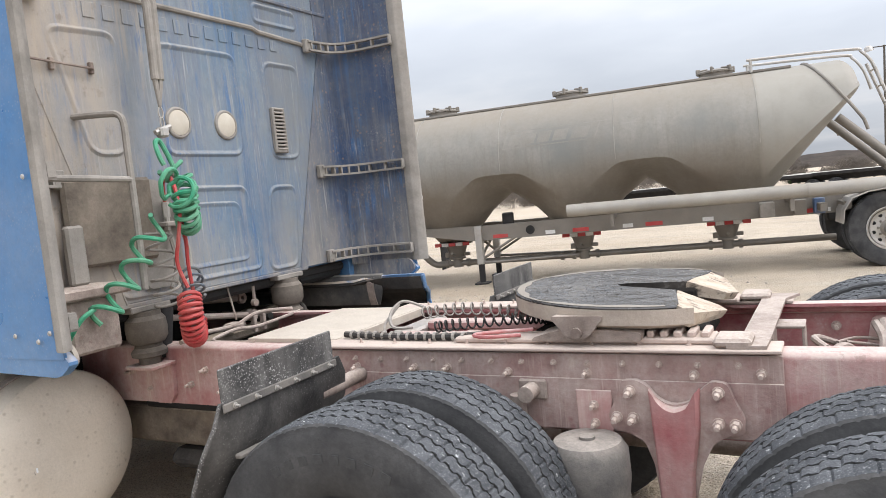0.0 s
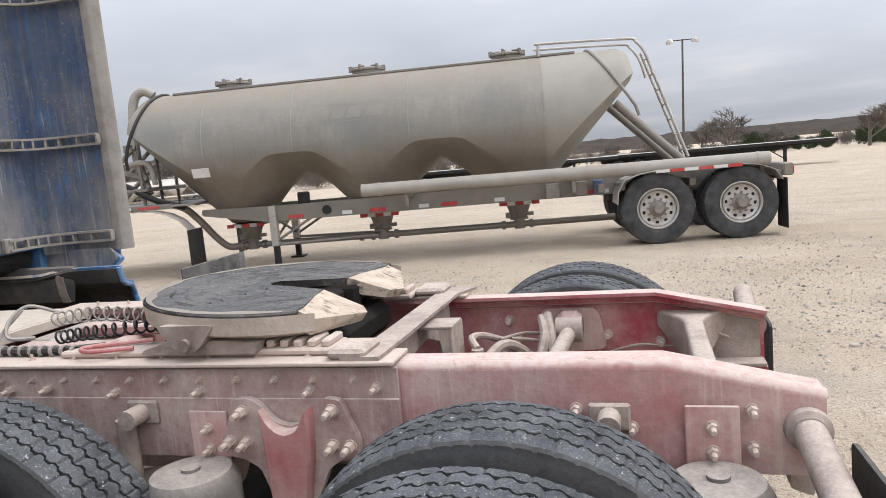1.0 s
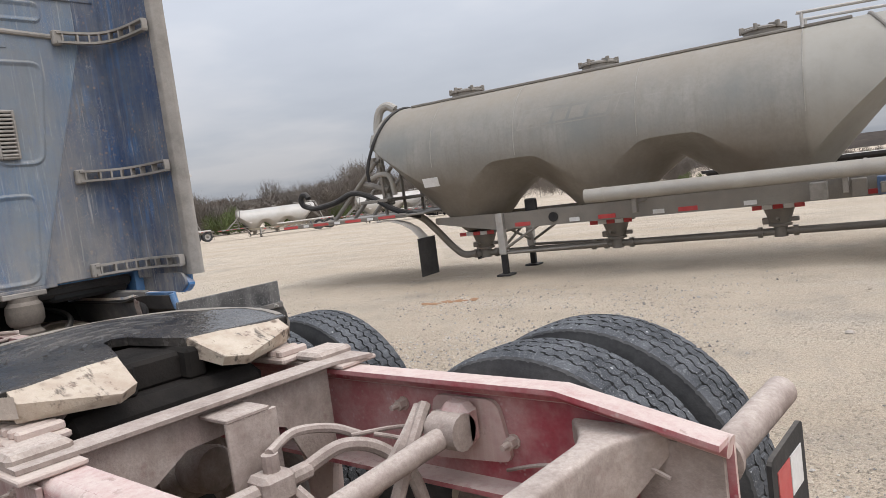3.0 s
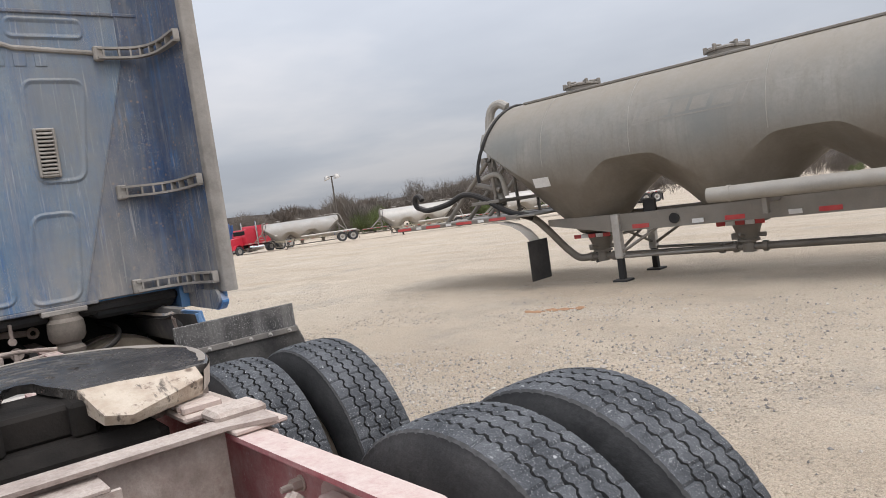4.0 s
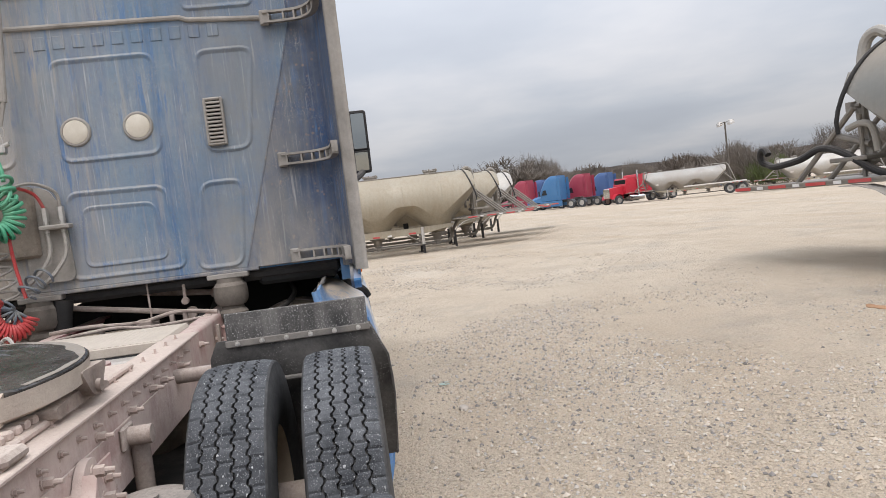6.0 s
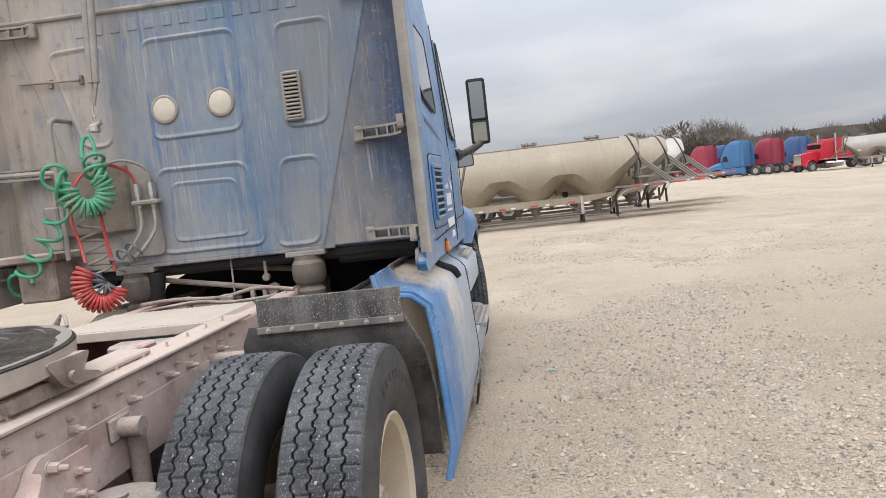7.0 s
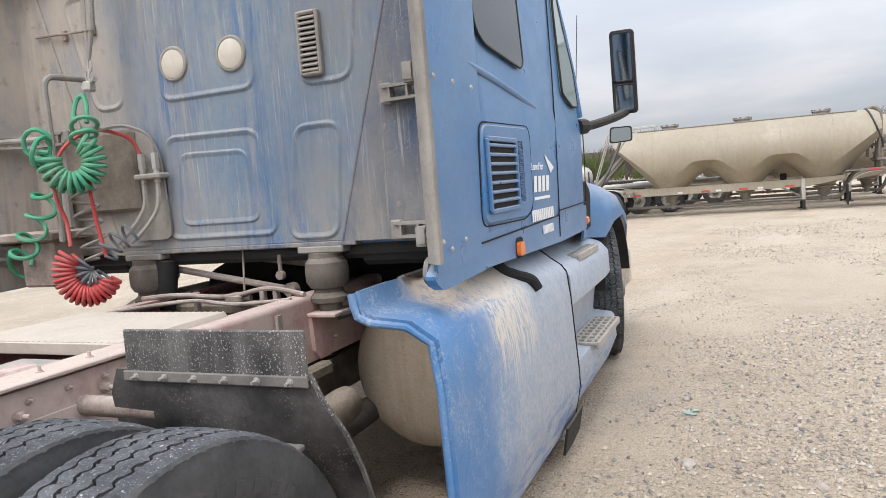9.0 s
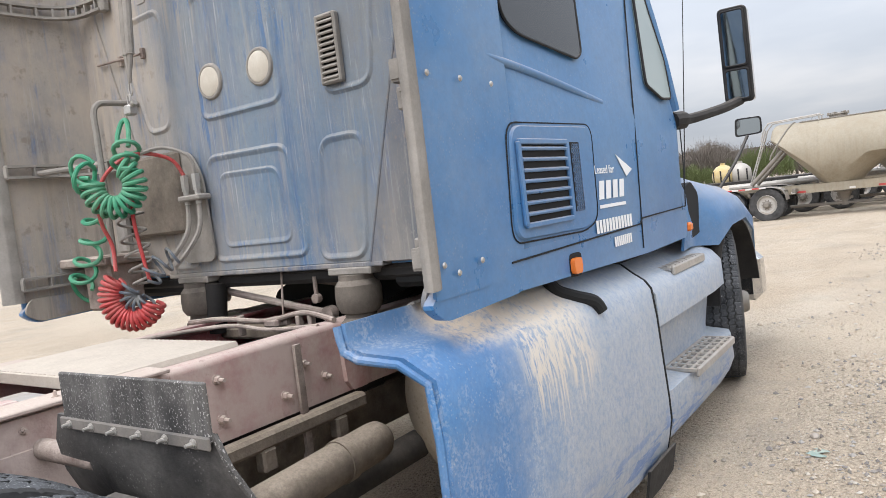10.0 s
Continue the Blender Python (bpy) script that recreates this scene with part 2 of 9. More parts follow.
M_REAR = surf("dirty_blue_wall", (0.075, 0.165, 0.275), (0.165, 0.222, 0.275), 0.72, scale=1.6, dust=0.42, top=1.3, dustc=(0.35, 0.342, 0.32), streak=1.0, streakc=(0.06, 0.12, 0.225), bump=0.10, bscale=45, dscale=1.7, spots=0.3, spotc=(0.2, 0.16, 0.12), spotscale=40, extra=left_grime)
# darker copy of the wall paint with its grime, for corners and inner faces
M_REARDK = surf("dirty_dark_blue_side", (0.045, 0.088, 0.175), (0.095, 0.115, 0.145), 0.74, scale=1.9, dust=0.55, top=0.6, dustc=(0.25, 0.235, 0.215), streak=0.8, streakc=(0.035, 0.06, 0.13), bump=0.08, dscale=2.2, spots=0.65, spotc=(0.33, 0.22, 0.15), spotscale=30, extra=left_grime)
M_TRIM = surf("grey_rubber_trim", (0.29, 0.27, 0.245), (0.20, 0.185, 0.165), 0.85, scale=7, dust=0.6, top=0.4, dustc=(0.44, 0.40, 0.355), bump=0.25)
M_REDIN = surf("red_frame_paint", (0.33, 0.055, 0.07), (0.40, 0.13, 0.135), 0.65, scale=4, dust=0.75, top=1.0, dustc=(0.55, 0.45, 0.41), bump=0.2, bscale=70, dscale=4, spots=0.4, spotc=(0.55, 0.45, 0.42), spotscale=55)
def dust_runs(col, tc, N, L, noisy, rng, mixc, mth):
    """Dust washed down the rail in fine upright runs, and scabs of dry mud; paler film brightens the right side."""
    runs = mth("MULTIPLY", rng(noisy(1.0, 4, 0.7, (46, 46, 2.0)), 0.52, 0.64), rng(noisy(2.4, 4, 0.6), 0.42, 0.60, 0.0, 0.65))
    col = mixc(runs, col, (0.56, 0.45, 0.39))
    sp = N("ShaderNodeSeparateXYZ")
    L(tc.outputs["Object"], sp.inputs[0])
    # right-hand faces lightened in the colour, as a pale dust film
    right_lift = mth("MULTIPLY", rng(sp.outputs["Y"], 0.36, 0.43), rng(noisy(5.0, 5, 0.7), 0.34, 0.58, 0.2, 0.85))
    col = mixc(right_lift, col, (0.56, 0.455, 0.40))
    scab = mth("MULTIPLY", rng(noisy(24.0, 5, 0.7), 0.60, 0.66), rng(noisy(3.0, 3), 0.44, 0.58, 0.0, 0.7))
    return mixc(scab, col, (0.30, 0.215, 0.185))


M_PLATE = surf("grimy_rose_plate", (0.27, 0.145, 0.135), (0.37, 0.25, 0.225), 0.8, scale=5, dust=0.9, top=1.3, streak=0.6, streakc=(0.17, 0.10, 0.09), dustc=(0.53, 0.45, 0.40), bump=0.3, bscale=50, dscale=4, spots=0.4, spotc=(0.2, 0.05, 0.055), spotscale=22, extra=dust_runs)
M_LEDGE = surf("dust_laden_ledge", (0.46, 0.37, 0.325), (0.38, 0.265, 0.24), 0.9, scale=6, dust=0.75, top=0.75, dustc=(0.57, 0.485, 0.415), bump=0.35, bscale=50, dscale=6)
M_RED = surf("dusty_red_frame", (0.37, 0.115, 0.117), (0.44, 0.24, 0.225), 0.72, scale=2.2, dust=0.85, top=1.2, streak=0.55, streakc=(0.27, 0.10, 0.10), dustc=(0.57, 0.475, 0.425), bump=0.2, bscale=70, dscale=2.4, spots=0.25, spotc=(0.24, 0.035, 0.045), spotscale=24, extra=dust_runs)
M_DUSTY = surf("dusty_steel", (0.26, 0.205, 0.18), (0.16, 0.125, 0.105), 0.9, scale=9, dust=0.7, top=0.8, dustc=(0.56, 0.475, 0.41), bump=0.45, bscale=45, dscale=7, streak=0.5, streakc=(0.19, 0.14, 0.12), spots=0.35, spotc=(0.20, 0.11, 0.10), spotscale=26)
M_GREASE = surf("greasy_black_steel", (0.007, 0.007, 0.008), (0.018, 0.017, 0.017), 0.14, metal=0.0, scale=6, dust=0.32, dscale=6, dustc=(0.27, 0.235, 0.20), bump=1.0, bscale=13)
def greasy_chips(col, tc, N, L, noisy, rng, mixc, mth):
    """Paint knocked off to brown steel, with smears of old grease."""
    bare = rng(noisy(16.0, 5, 0.7), 0.60, 0.66)
    col = mixc(mth("MULTIPLY", bare, 0.8), col, (0.19, 0.135, 0.105))
    smear = mth("MULTIPLY", rng(noisy(1.0, 4, 0.7, (5, 18, 12)), 0.60, 0.67), 0.8)
    return mixc(smear, col, (0.055, 0.045, 0.04))


M_CREAM = surf("cream_painted_steel", (0.56, 0.48, 0.38), (0.40, 0.31, 0.23), 0.75, scale=14, dust=0.55, dustc=(0.50, 0.41, 0.34), bump=0.7, bscale=30, dscale=9, spots=0.9, spotc=(0.13, 0.09, 0.07), spotscale=24, extra=greasy_chips)
def chips(col, tc, N, L, noisy, rng, mixc, mth):
    """Pale nicks and stone dust caught on the tread."""
    nick = mth("MULTIPLY", rng(noisy(75.0, 2, 0.5), 0.66, 0.70), rng(noisy(6.0, 3, 0.6), 0.45, 0.6))
    fine = mth("MULTIPLY", rng(noisy(260.0, 2, 0.5), 0.62, 0.68), 0.5)
    return mixc(mth("ADD", nick, fine), col, (0.46, 0.46, 0.45))


M_TYRE = surf("tyre_rubber", (0.024, 0.026, 0.030), (0.042, 0.043, 0.046), 0.7, scale=9, dust=0.5, top=0.35, dustc=(0.155, 0.16, 0.168), bump=0.5, bscale=110, dscale=9, extra=chips)
M_TYRED = surf("black_tyre_wall", (0.022, 0.0225, 0.024), (0.038, 0.038, 0.039), 0.62, scale=7, dust=0.55, top=0.35, dustc=(0.155, 0.15, 0.145), bump=0.2, bscale=60, dscale=5)
M_RIMDUST = surf("dusty_cream_rim", (0.52, 0.45, 0.34), (0.42, 0.35, 0.26), 0.75, dust=0.5, bump=0.2)
M_ALU = surf("dusty_aluminium", (0.55, 0.54, 0.52), (0.45, 0.43, 0.40), 0.38, metal=0.85, scale=4, dust=0.55, top=0.5, dustc=(0.36, 0.30, 0.24), bump=0.08)
M_ALUDARK = surf("stained_aluminium", (0.20, 0.18, 0.155), (0.26, 0.24, 0.21), 0.5, metal=0.5, scale=3, dust=0.5, dustc=(0.25, 0.21, 0.17), bump=0.12)
def tank_bands(col, tc, N, L, noisy, rng, mixc, mth):
    """Road film: brown along the crown and low down, a wiped grey belt between; underside shade deepens the low brown.
    """
    sp = N("ShaderNodeSeparateXYZ")
    L(tc.outputs["Object"], sp.inputs[0])
    cloud = noisy(1.1, 5, 0.65)
    high = mth("MULTIPLY", rng(sp.outputs["Z"], 2.35, 2.85), rng(cloud, 0.3, 0.6, 0.4, 1.0))
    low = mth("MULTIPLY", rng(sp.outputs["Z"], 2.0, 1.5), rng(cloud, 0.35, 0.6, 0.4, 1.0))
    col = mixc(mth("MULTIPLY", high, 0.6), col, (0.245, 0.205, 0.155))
    # low brown film, darkened further to paint in the underside's shade
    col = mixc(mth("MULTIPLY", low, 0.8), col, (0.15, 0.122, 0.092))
    runs = mth("MULTIPLY", rng(noisy(1.0, 3, 0.6, (16, 3, 0.7)), 0.55, 0.68), rng(noisy(0.9, 3), 0.4, 0.6, 0.0, 0.22))
    col = mixc(runs, col, (0.14, 0.118, 0.092))
    belt = mth("MULTIPLY", mth("MULTIPLY", rng(sp.outputs["Z"], 1.6, 2.0), rng(sp.outputs["Z"], 2.7, 2.3)), rng(noisy(0.8, 4, 0.6), 0.42, 0.6))
    col = mixc(mth("MULTIPLY", belt, 0.75), col, (0.16, 0.165, 0.155))
    scuff = mth("MULTIPLY", mth("MULTIPLY", rng(sp.outputs["Z"], 2.15, 2.35), rng(sp.outputs["Z"], 2.65, 2.45)), mth("MULTIPLY", rng(noisy(1.0, 5, 0.7, (1.6, 1.6, 6)), 0.56, 0.66), rng(noisy(0.55, 3), 0.46, 0.58)))
    col = mixc(mth("MULTIPLY", scuff, 0.6), col, (0.36, 0.345, 0.31))
    rear = mth("MULTIPLY", rng(sp.outputs["X"], 5.03, 5.09), rng(cloud, 0.3, 0.55, 0.35, 0.8))
    return mixc(rear, col, (0.31, 0.29, 0.25))


M_TANKA = surf("dirty_aluminium_tank", (0.225, 0.21, 0.185), (0.29, 0.275, 0.245), 0.5, metal=0.3, scale=0.9, dust=0.5, top=0.5, dustc=(0.25, 0.215, 0.17), bump=0.05, bscale=9, dscale=0.8, streak=0.35, streakc=(0.16, 0.14, 0.11), extra=tank_bands)
M_TANKB = surf("cream_aluminium_tank", (0.30, 0.265, 0.20), (0.36, 0.325, 0.255), 0.5, metal=0.3, scale=0.7, dust=0.45, top=0.2, dustc=(0.31, 0.25, 0.17), bump=0.03, bscale=10, dscale=0.9, streak=0.45, streakc=(0.24, 0.185, 0.125))
M_TANKC = surf("pale_aluminium_tank", (0.47, 0.45, 0.415), (0.38, 0.355, 0.315), 0.45, metal=0.3, scale=0.6, dust=0.3, bump=0.0, dscale=0.6)
M_TANKD = surf("weathered_grey_tank", (0.36, 0.345, 0.32), (0.25, 0.235, 0.21), 0.5, metal=0.3, scale=0.5, dust=0.4, bump=0.0, dscale=0.5)
M_TANKF = surf("mud_caked_tank", (0.44, 0.36, 0.27), (0.30, 0.24, 0.175), 0.9, scale=4, streak=0.7, streakc=(0.24, 0.19, 0.14), dust=0.45, dustc=(0.60, 0.52, 0.42), spots=0.6, spotc=(0.26, 0.21, 0.15), spotscale=38, bump=0.5, bscale=55, dscale=4)
M_BLACK = surf("black_rubber", (0.016, 0.016, 0.017), (0.027, 0.026, 0.026), 0.65, scale=6, dust=0.10, top=0.4, dustc=(0.25, 0.22, 0.19), bump=0.1)
def splashes(col, tc, N, L, noisy, rng, mixc, mth):
    a = mth("MULTIPLY", rng(noisy(190.0, 2, 0.5), 0.60, 0.66), rng(noisy(6.0, 4, 0.7), 0.38, 0.58))
    b = mth("MULTIPLY", rng(noisy(95.0, 2, 0.5), 0.66, 0.71), rng(noisy(3.5, 3), 0.4, 0.6))
    haze = mth("MULTIPLY", rng(noisy(7.0, 5, 0.7), 0.46, 0.68), rng(noisy(60.0, 4, 0.7), 0.35, 0.65, 0.3, 1.0))
    col = mixc(mth("MULTIPLY", haze, 0.5), col, (0.26, 0.245, 0.23))
    return mixc(mth("MULTIPLY", mth("ADD", a, b), 0.8), col, (0.50, 0.48, 0.46))


M_FLAP = surf("splashed_black_plastic", (0.025, 0.025, 0.026), (0.05, 0.048, 0.046), 0.6, scale=8, dust=0.25, top=0.4, dustc=(0.17, 0.155, 0.14), bump=0.1, spots=0.55, spotc=(0.50, 0.48, 0.46), spotscale=120, streak=0.3, streakc=(0.35, 0.33, 0.31), extra=splashes)
M_GREEN = surf("green_hose", (0.02, 0.27, 0.14), (0.05, 0.33, 0.19), 0.5, scale=20, dust=0.3, bump=0.05)
M_REDH = surf("red_hose", (0.48, 0.02, 0.025), (0.42, 0.04, 0.04), 0.45, scale=20, dust=0.25, bump=0.05)
M_BLUEH = surf("blue_grey_hose", (0.05, 0.09, 0.14), (0.1, 0.12, 0.13), 0.5, scale=20, dust=0.35, bump=0.05)
M_GLASS = plain("dark_glass", (0.02, 0.022, 0.024), 0.06)
M_MIRROR = plain("mirror_glass", (0.30, 0.32, 0.32), 0.05, 1.0)
M_AMBER = plain("amber_lens", (0.75, 0.19, 0.03), 0.25)
M_REDLENS = plain("red_lens", (0.45, 0.02, 0.02), 0.25)
M_TAPER = surf("red_tape", (0.52, 0.03, 0.035), (0.42, 0.05, 0.05), 0.5, dust=0.2, bump=0.0)
M_TAPEW = surf("white_tape", (0.72, 0.71, 0.69), (0.6, 0.58, 0.55), 0.5, dust=0.2, bump=0.0)
M_WHITE = plain("white_vinyl", (0.82, 0.82, 0.82), 0.5)
M_CHROME = surf("chrome", (0.75, 0.75, 0.75), (0.6, 0.6, 0.6), 0.15, metal=1.0, bump=0.0)
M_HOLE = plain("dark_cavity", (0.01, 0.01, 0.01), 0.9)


# ---- mesh building ----
class Geo:
    """Points and faces of one part, gathered from simple solids."""

    def __init__(self):
        self.v, self.f = [], []

    def add(self, vs, fs):
        n = len(self.v)
        self.v += [tuple(p) for p in vs]
        self.f += [tuple(i + n for i in f) for f in fs]
        return self

    def box(self, x0, x1, y0, y1, z0, z1, b=0.0, m=None):
        x0, x1 = min(x0, x1), max(x0, x1)
        y0, y1 = min(y0, y1), max(y0, y1)
        z0, z1 = min(z0, z1), max(z0, z1)
        b = min(b, (x1 - x0) * 0.45, (y1 - y0) * 0.45, (z1 - z0) * 0.45)
        if b <= 0:
            vs = [(x, y, z) for x in (x0, x1) for y in (y0, y1) for z in (z0, z1)]
            fs = [(0, 1, 3, 2), (4, 6, 7, 5), (0, 4, 5, 1), (2, 3, 7, 6), (0, 2, 6, 4), (1, 5, 7, 3)]
        else:
            lo, hi = (x0, y0, z0), (x1, y1, z1)
            vs, idx = [], {}
            for c in range(8):
                s = [(c >> k) & 1 for k in range(3)]
                for ax in range(3):
                    p = []
                    for k in range(3):
                        e = hi[k] if s[k] else lo[k]
                        p.append(e if k == ax else e - (b if s[k] else -b))
                    idx[c, ax] = len(vs)
                    vs.append(tuple(p))
            fs = []
            for ax in range(3):
                a, bb = [k for k in range(3) if k != ax]
                for s in (0, 1):
                    cs = [(s << ax) | (i << a) | (j << bb) for i, j in ((0, 0), (1, 0), (1, 1), (0, 1))]
                    fs.append(tuple(idx[c, ax] for c in cs))
                for i, j in ((0, 0), (1, 0), (1, 1), (0, 1)):
                    c0 = (i << a) | (j << bb)
                    c1 = c0 | (1 << ax)
                    fs.append((idx[c0, a], idx[c1, a], idx[c1, bb], idx[c0, bb]))
            for c in range(8):
                fs.append((idx[c, 0], idx[c, 1], idx[c, 2]))
        if m is not None:
            vs = [m @ Vector(p) for p in vs]
        return self.add(vs, fs)

    def rings(self, rings, caps=True, closed=False):
        n = len(rings[0])
        vs = [p for r in rings for p in r]
        fs = []
        k = len(rings)
        for i in range(k if closed else k - 1):
            a, b = i * n, ((i + 1) % k) * n
            fs += [(a + j, a + (j + 1) % n, b + (j + 1) % n, b + j) for j in range(n)]
        if caps and not closed:
            fs += [tuple(range(n))[::-1], tuple((k - 1) * n + j for j in range(n))]
        return self.add(vs, fs)

    def cyl(self, p, q, r, r2=None, n=16, caps=True):
        p, q = Vector(p), Vector(q)
        r2 = r if r2 is None else r2
        d = (q - p).normalized()
        a = d.orthogonal().normalized()
        b = d.cross(a)
        ring = lambda c, rr: [c + (a * math.cos(t) + b * math.sin(t)) * rr for t in (2 * math.pi * i / n for i in range(n))]
        return self.rings([ring(p, r), ring(q, r2)], caps)

    def tube(self, pts, r, n=8, closed=False):
        pts = [Vector(p) for p in pts]
        k = len(pts)
        rings, a = [], None
        for i, p in enumerate(pts):
            if closed:
                d = pts[(i + 1) % k] - pts[i - 1]
            else:
                d = pts[min(i + 1, k - 1)] - pts[max(i - 1, 0)]
            d.normalize()
            if a is None:
                a = d.orthogonal().normalized()
            else:
                a = (a - d * a.dot(d))
                a = a.normalized() if a.length > 1e-6 else d.orthogonal().normalized()
            b = d.cross(a)
            rr = r[i] if isinstance(r, (list, tuple)) else r
            rings.append([p + (a * math.cos(t) + b * math.sin(t)) * rr for t in (2 * math.pi * j / n for j in range(n))])
        return self.rings(rings, True, closed)

    def lathe(self, prof, o, axis, n=32, closed=True):
        """prof: (radius, distance along the axis)."""
        o, d = Vector(o), Vector(axis).normalized()
        a = d.orthogonal().normalized()
        b = d.cross(a)
        rings = []
        for i in range(n):
            t = 2 * math.pi * i / n
            e = a * math.cos(t) + b * math.sin(t)
            rings.append([o + d * s + e * r for r, s in prof])
        k = len(prof)
        vs = [p for r in rings for p in r]
        fs = []
        for i in range(n):
            A, B = i * k, ((i + 1) % n) * k
            fs += [(A + j, A + j + 1, B + j + 1, B + j) for j in range(k - 1)]
            if closed:
                fs.append((A + k - 1, A, B, B + k - 1))
        return self.add(vs, fs)

    def prism(self, poly, axis, a0, a1, m=None):
        """A polygon given in the two other axes (in the order x, y, z), extruded along axis from a0 to a1."""
        def place(p, h):
            p = list(p)
            p.insert(axis, h)
            return Vector(p)
        r0, r1 = [place(p, a0) for p in poly], [place(p, a1) for p in poly]
        if m is not None:
            r0, r1 = [m @ p for p in r0], [m @ p for p in r1]
        return self.rings([r0, r1])

    def sheet(self, grid, t):
        """A curved plate: rows of points, thickened by t along the normals' mean direction."""
        rows, cols = len(grid), len(grid[0])
        g = [[Vector(p) for p in r] for r in grid]
        vs, fs = [], []
        for i in range(rows):
            for j in range(cols):
                du = g[min(i + 1, rows - 1)][j] - g[max(i - 1, 0)][j]
                dv = g[i][min(j + 1, cols - 1)] - g[i][max(j - 1, 0)]
                nn = du.cross(dv)
                nn = nn.normalized() if nn.length > 1e-9 else Vector((0, 0, 1))
                vs += [g[i][j], g[i][j] + nn * t]
        ix = lambda i, j, s: 2 * (i * cols + j) + s
        for i in range(rows - 1):
            for j in range(cols - 1):
                for s in (0, 1):
                    q = (ix(i, j, s), ix(i + 1, j, s), ix(i + 1, j + 1, s), ix(i, j + 1, s))
                    fs.append(q if s else q[::-1])
        edge = [(i, 0) for i in range(rows)] + [(rows - 1, j) for j in range(1, cols)] + [(i, cols - 1) for i in range(rows - 2, -1, -1)] + [(0, j) for j in range(cols - 2, 0, -1)]
        for (i, j), (k, l) in zip(edge, edge[1:] + edge[:1]):
            fs.append((ix(i, j, 0), ix(k, l, 0), ix(k, l, 1), ix(i, j, 1)))
        return self.add(vs, fs)

    def mesh(self, name, mat, angle=32, fix=True):
        me = bpy.data.meshes.new(name)
        me.from_pydata(self.v, [], self.f)
        if fix:
            bm = bmesh.new()
            bm.from_mesh(me)
            bmesh.ops.recalc_face_normals(bm, faces=bm.faces)
            bm.to_mesh(me)
            bm.free()
        me.polygons.foreach_set("use_smooth", [True] * len(me.polygons))
        me.set_sharp_from_angle(angle=radians(angle))
        me.materials.append(mat)
        return me


def thing(name, label, category, at=(0, 0, 0), group="", kind=""):
    ob = new(name)
    ob.empty_display_size = 0.1
    ob.matrix_basis = Matrix.Translation(at)
    return tagged(ob, label, category, group, kind)


def part(name, geo, mat, parent, label="", fix=True, angle=32):
    me = geo if isinstance(geo, bpy.types.Mesh) else geo.mesh(name, mat, angle, fix)
    ob = new(name, me)
    ob.parent = parent
    if parent.parent is None:
        ob.matrix_parent_inverse = parent.matrix_basis.inverted()
    return tagged(ob, label)


def solo(name, geo, mat, label, category, group="", kind="", fix=True):
    ob = new(name, geo.mesh(name, mat, 32, fix))
    return tagged(ob, label, category, group, kind)


def arc(c, r, a0, a1, n, plane="xz"):
    out = []
    for i in range(n + 1):
        t = radians(a0 + (a1 - a0) * i / n)
        u, w = r * math.cos(t), r * math.sin(t)
        out.append({"xz": (c[0] + u, c[1], c[2] + w), "yz": (c[0], c[1] + u, c[2] + w), "xy": (c[0] + u, c[1] + w, c[2])}[plane])
    return out


def rpoly(pts, r, n=4):
    """A polygon with rounded corners, in two coordinates."""
    out, k = [], len(pts)
    for i in range(k):
        p, a, b = Vector(pts[i]), Vector(pts[i - 1]), Vector(pts[(i + 1) % k])
        da, db = (a - p), (b - p)
        rr = min(r, da.length * 0.45, db.length * 0.45)
        s, e = p + da.normalized() * rr, p + db.normalized() * rr
        for j in range(n + 1):
            t = j / n
            out.append(tuple(s * (1 - t) ** 2 + p * 2 * t * (1 - t) + e * t * t))
    return out


def smooth_path(pts, n=6):
    """Points along a smooth curve through pts."""
    P = [Vector(p) for p in pts]
    out = []
    for i in range(len(P) - 1):
        a, b, c, d = P[max(i - 1, 0)], P[i], P[i + 1], P[min(i + 2, len(P) - 1)]
        for j in range(n):
            t = j / n
            out.append(0.5 * (2 * b + (c - a) * t + (2 * a - 5 * b + 4 * c - d) * t * t + (3 * b - a - 3 * c + d) * t ** 3))
    return out + [P[-1]]


BOLT_MESHES = {}


def bolts(parent, places, d, r=0.016, h=0.02, mat=None, name="bolt"):
    """Single bolts with washer and stud end, one object each, on one mesh a size."""
    key = (tuple(d), r, h)
    if key not in BOLT_MESHES:
        v = Vector(d).normalized()
        g = Geo()
        g.cyl((0, 0, 0), v * 0.004, r * 1.25, n=10)
        g.cyl(v * 0.003, v * h, r, n=6)
        g.cyl(v * h, v * (h + r * 1.6), r * 0.6, r * 0.5, 8)
        BOLT_MESHES[key] = g.mesh(name, mat or M_LEDGE)
    for p in places:
        ob = part(name, BOLT_MESHES[key], None, parent)
        ob.location = p


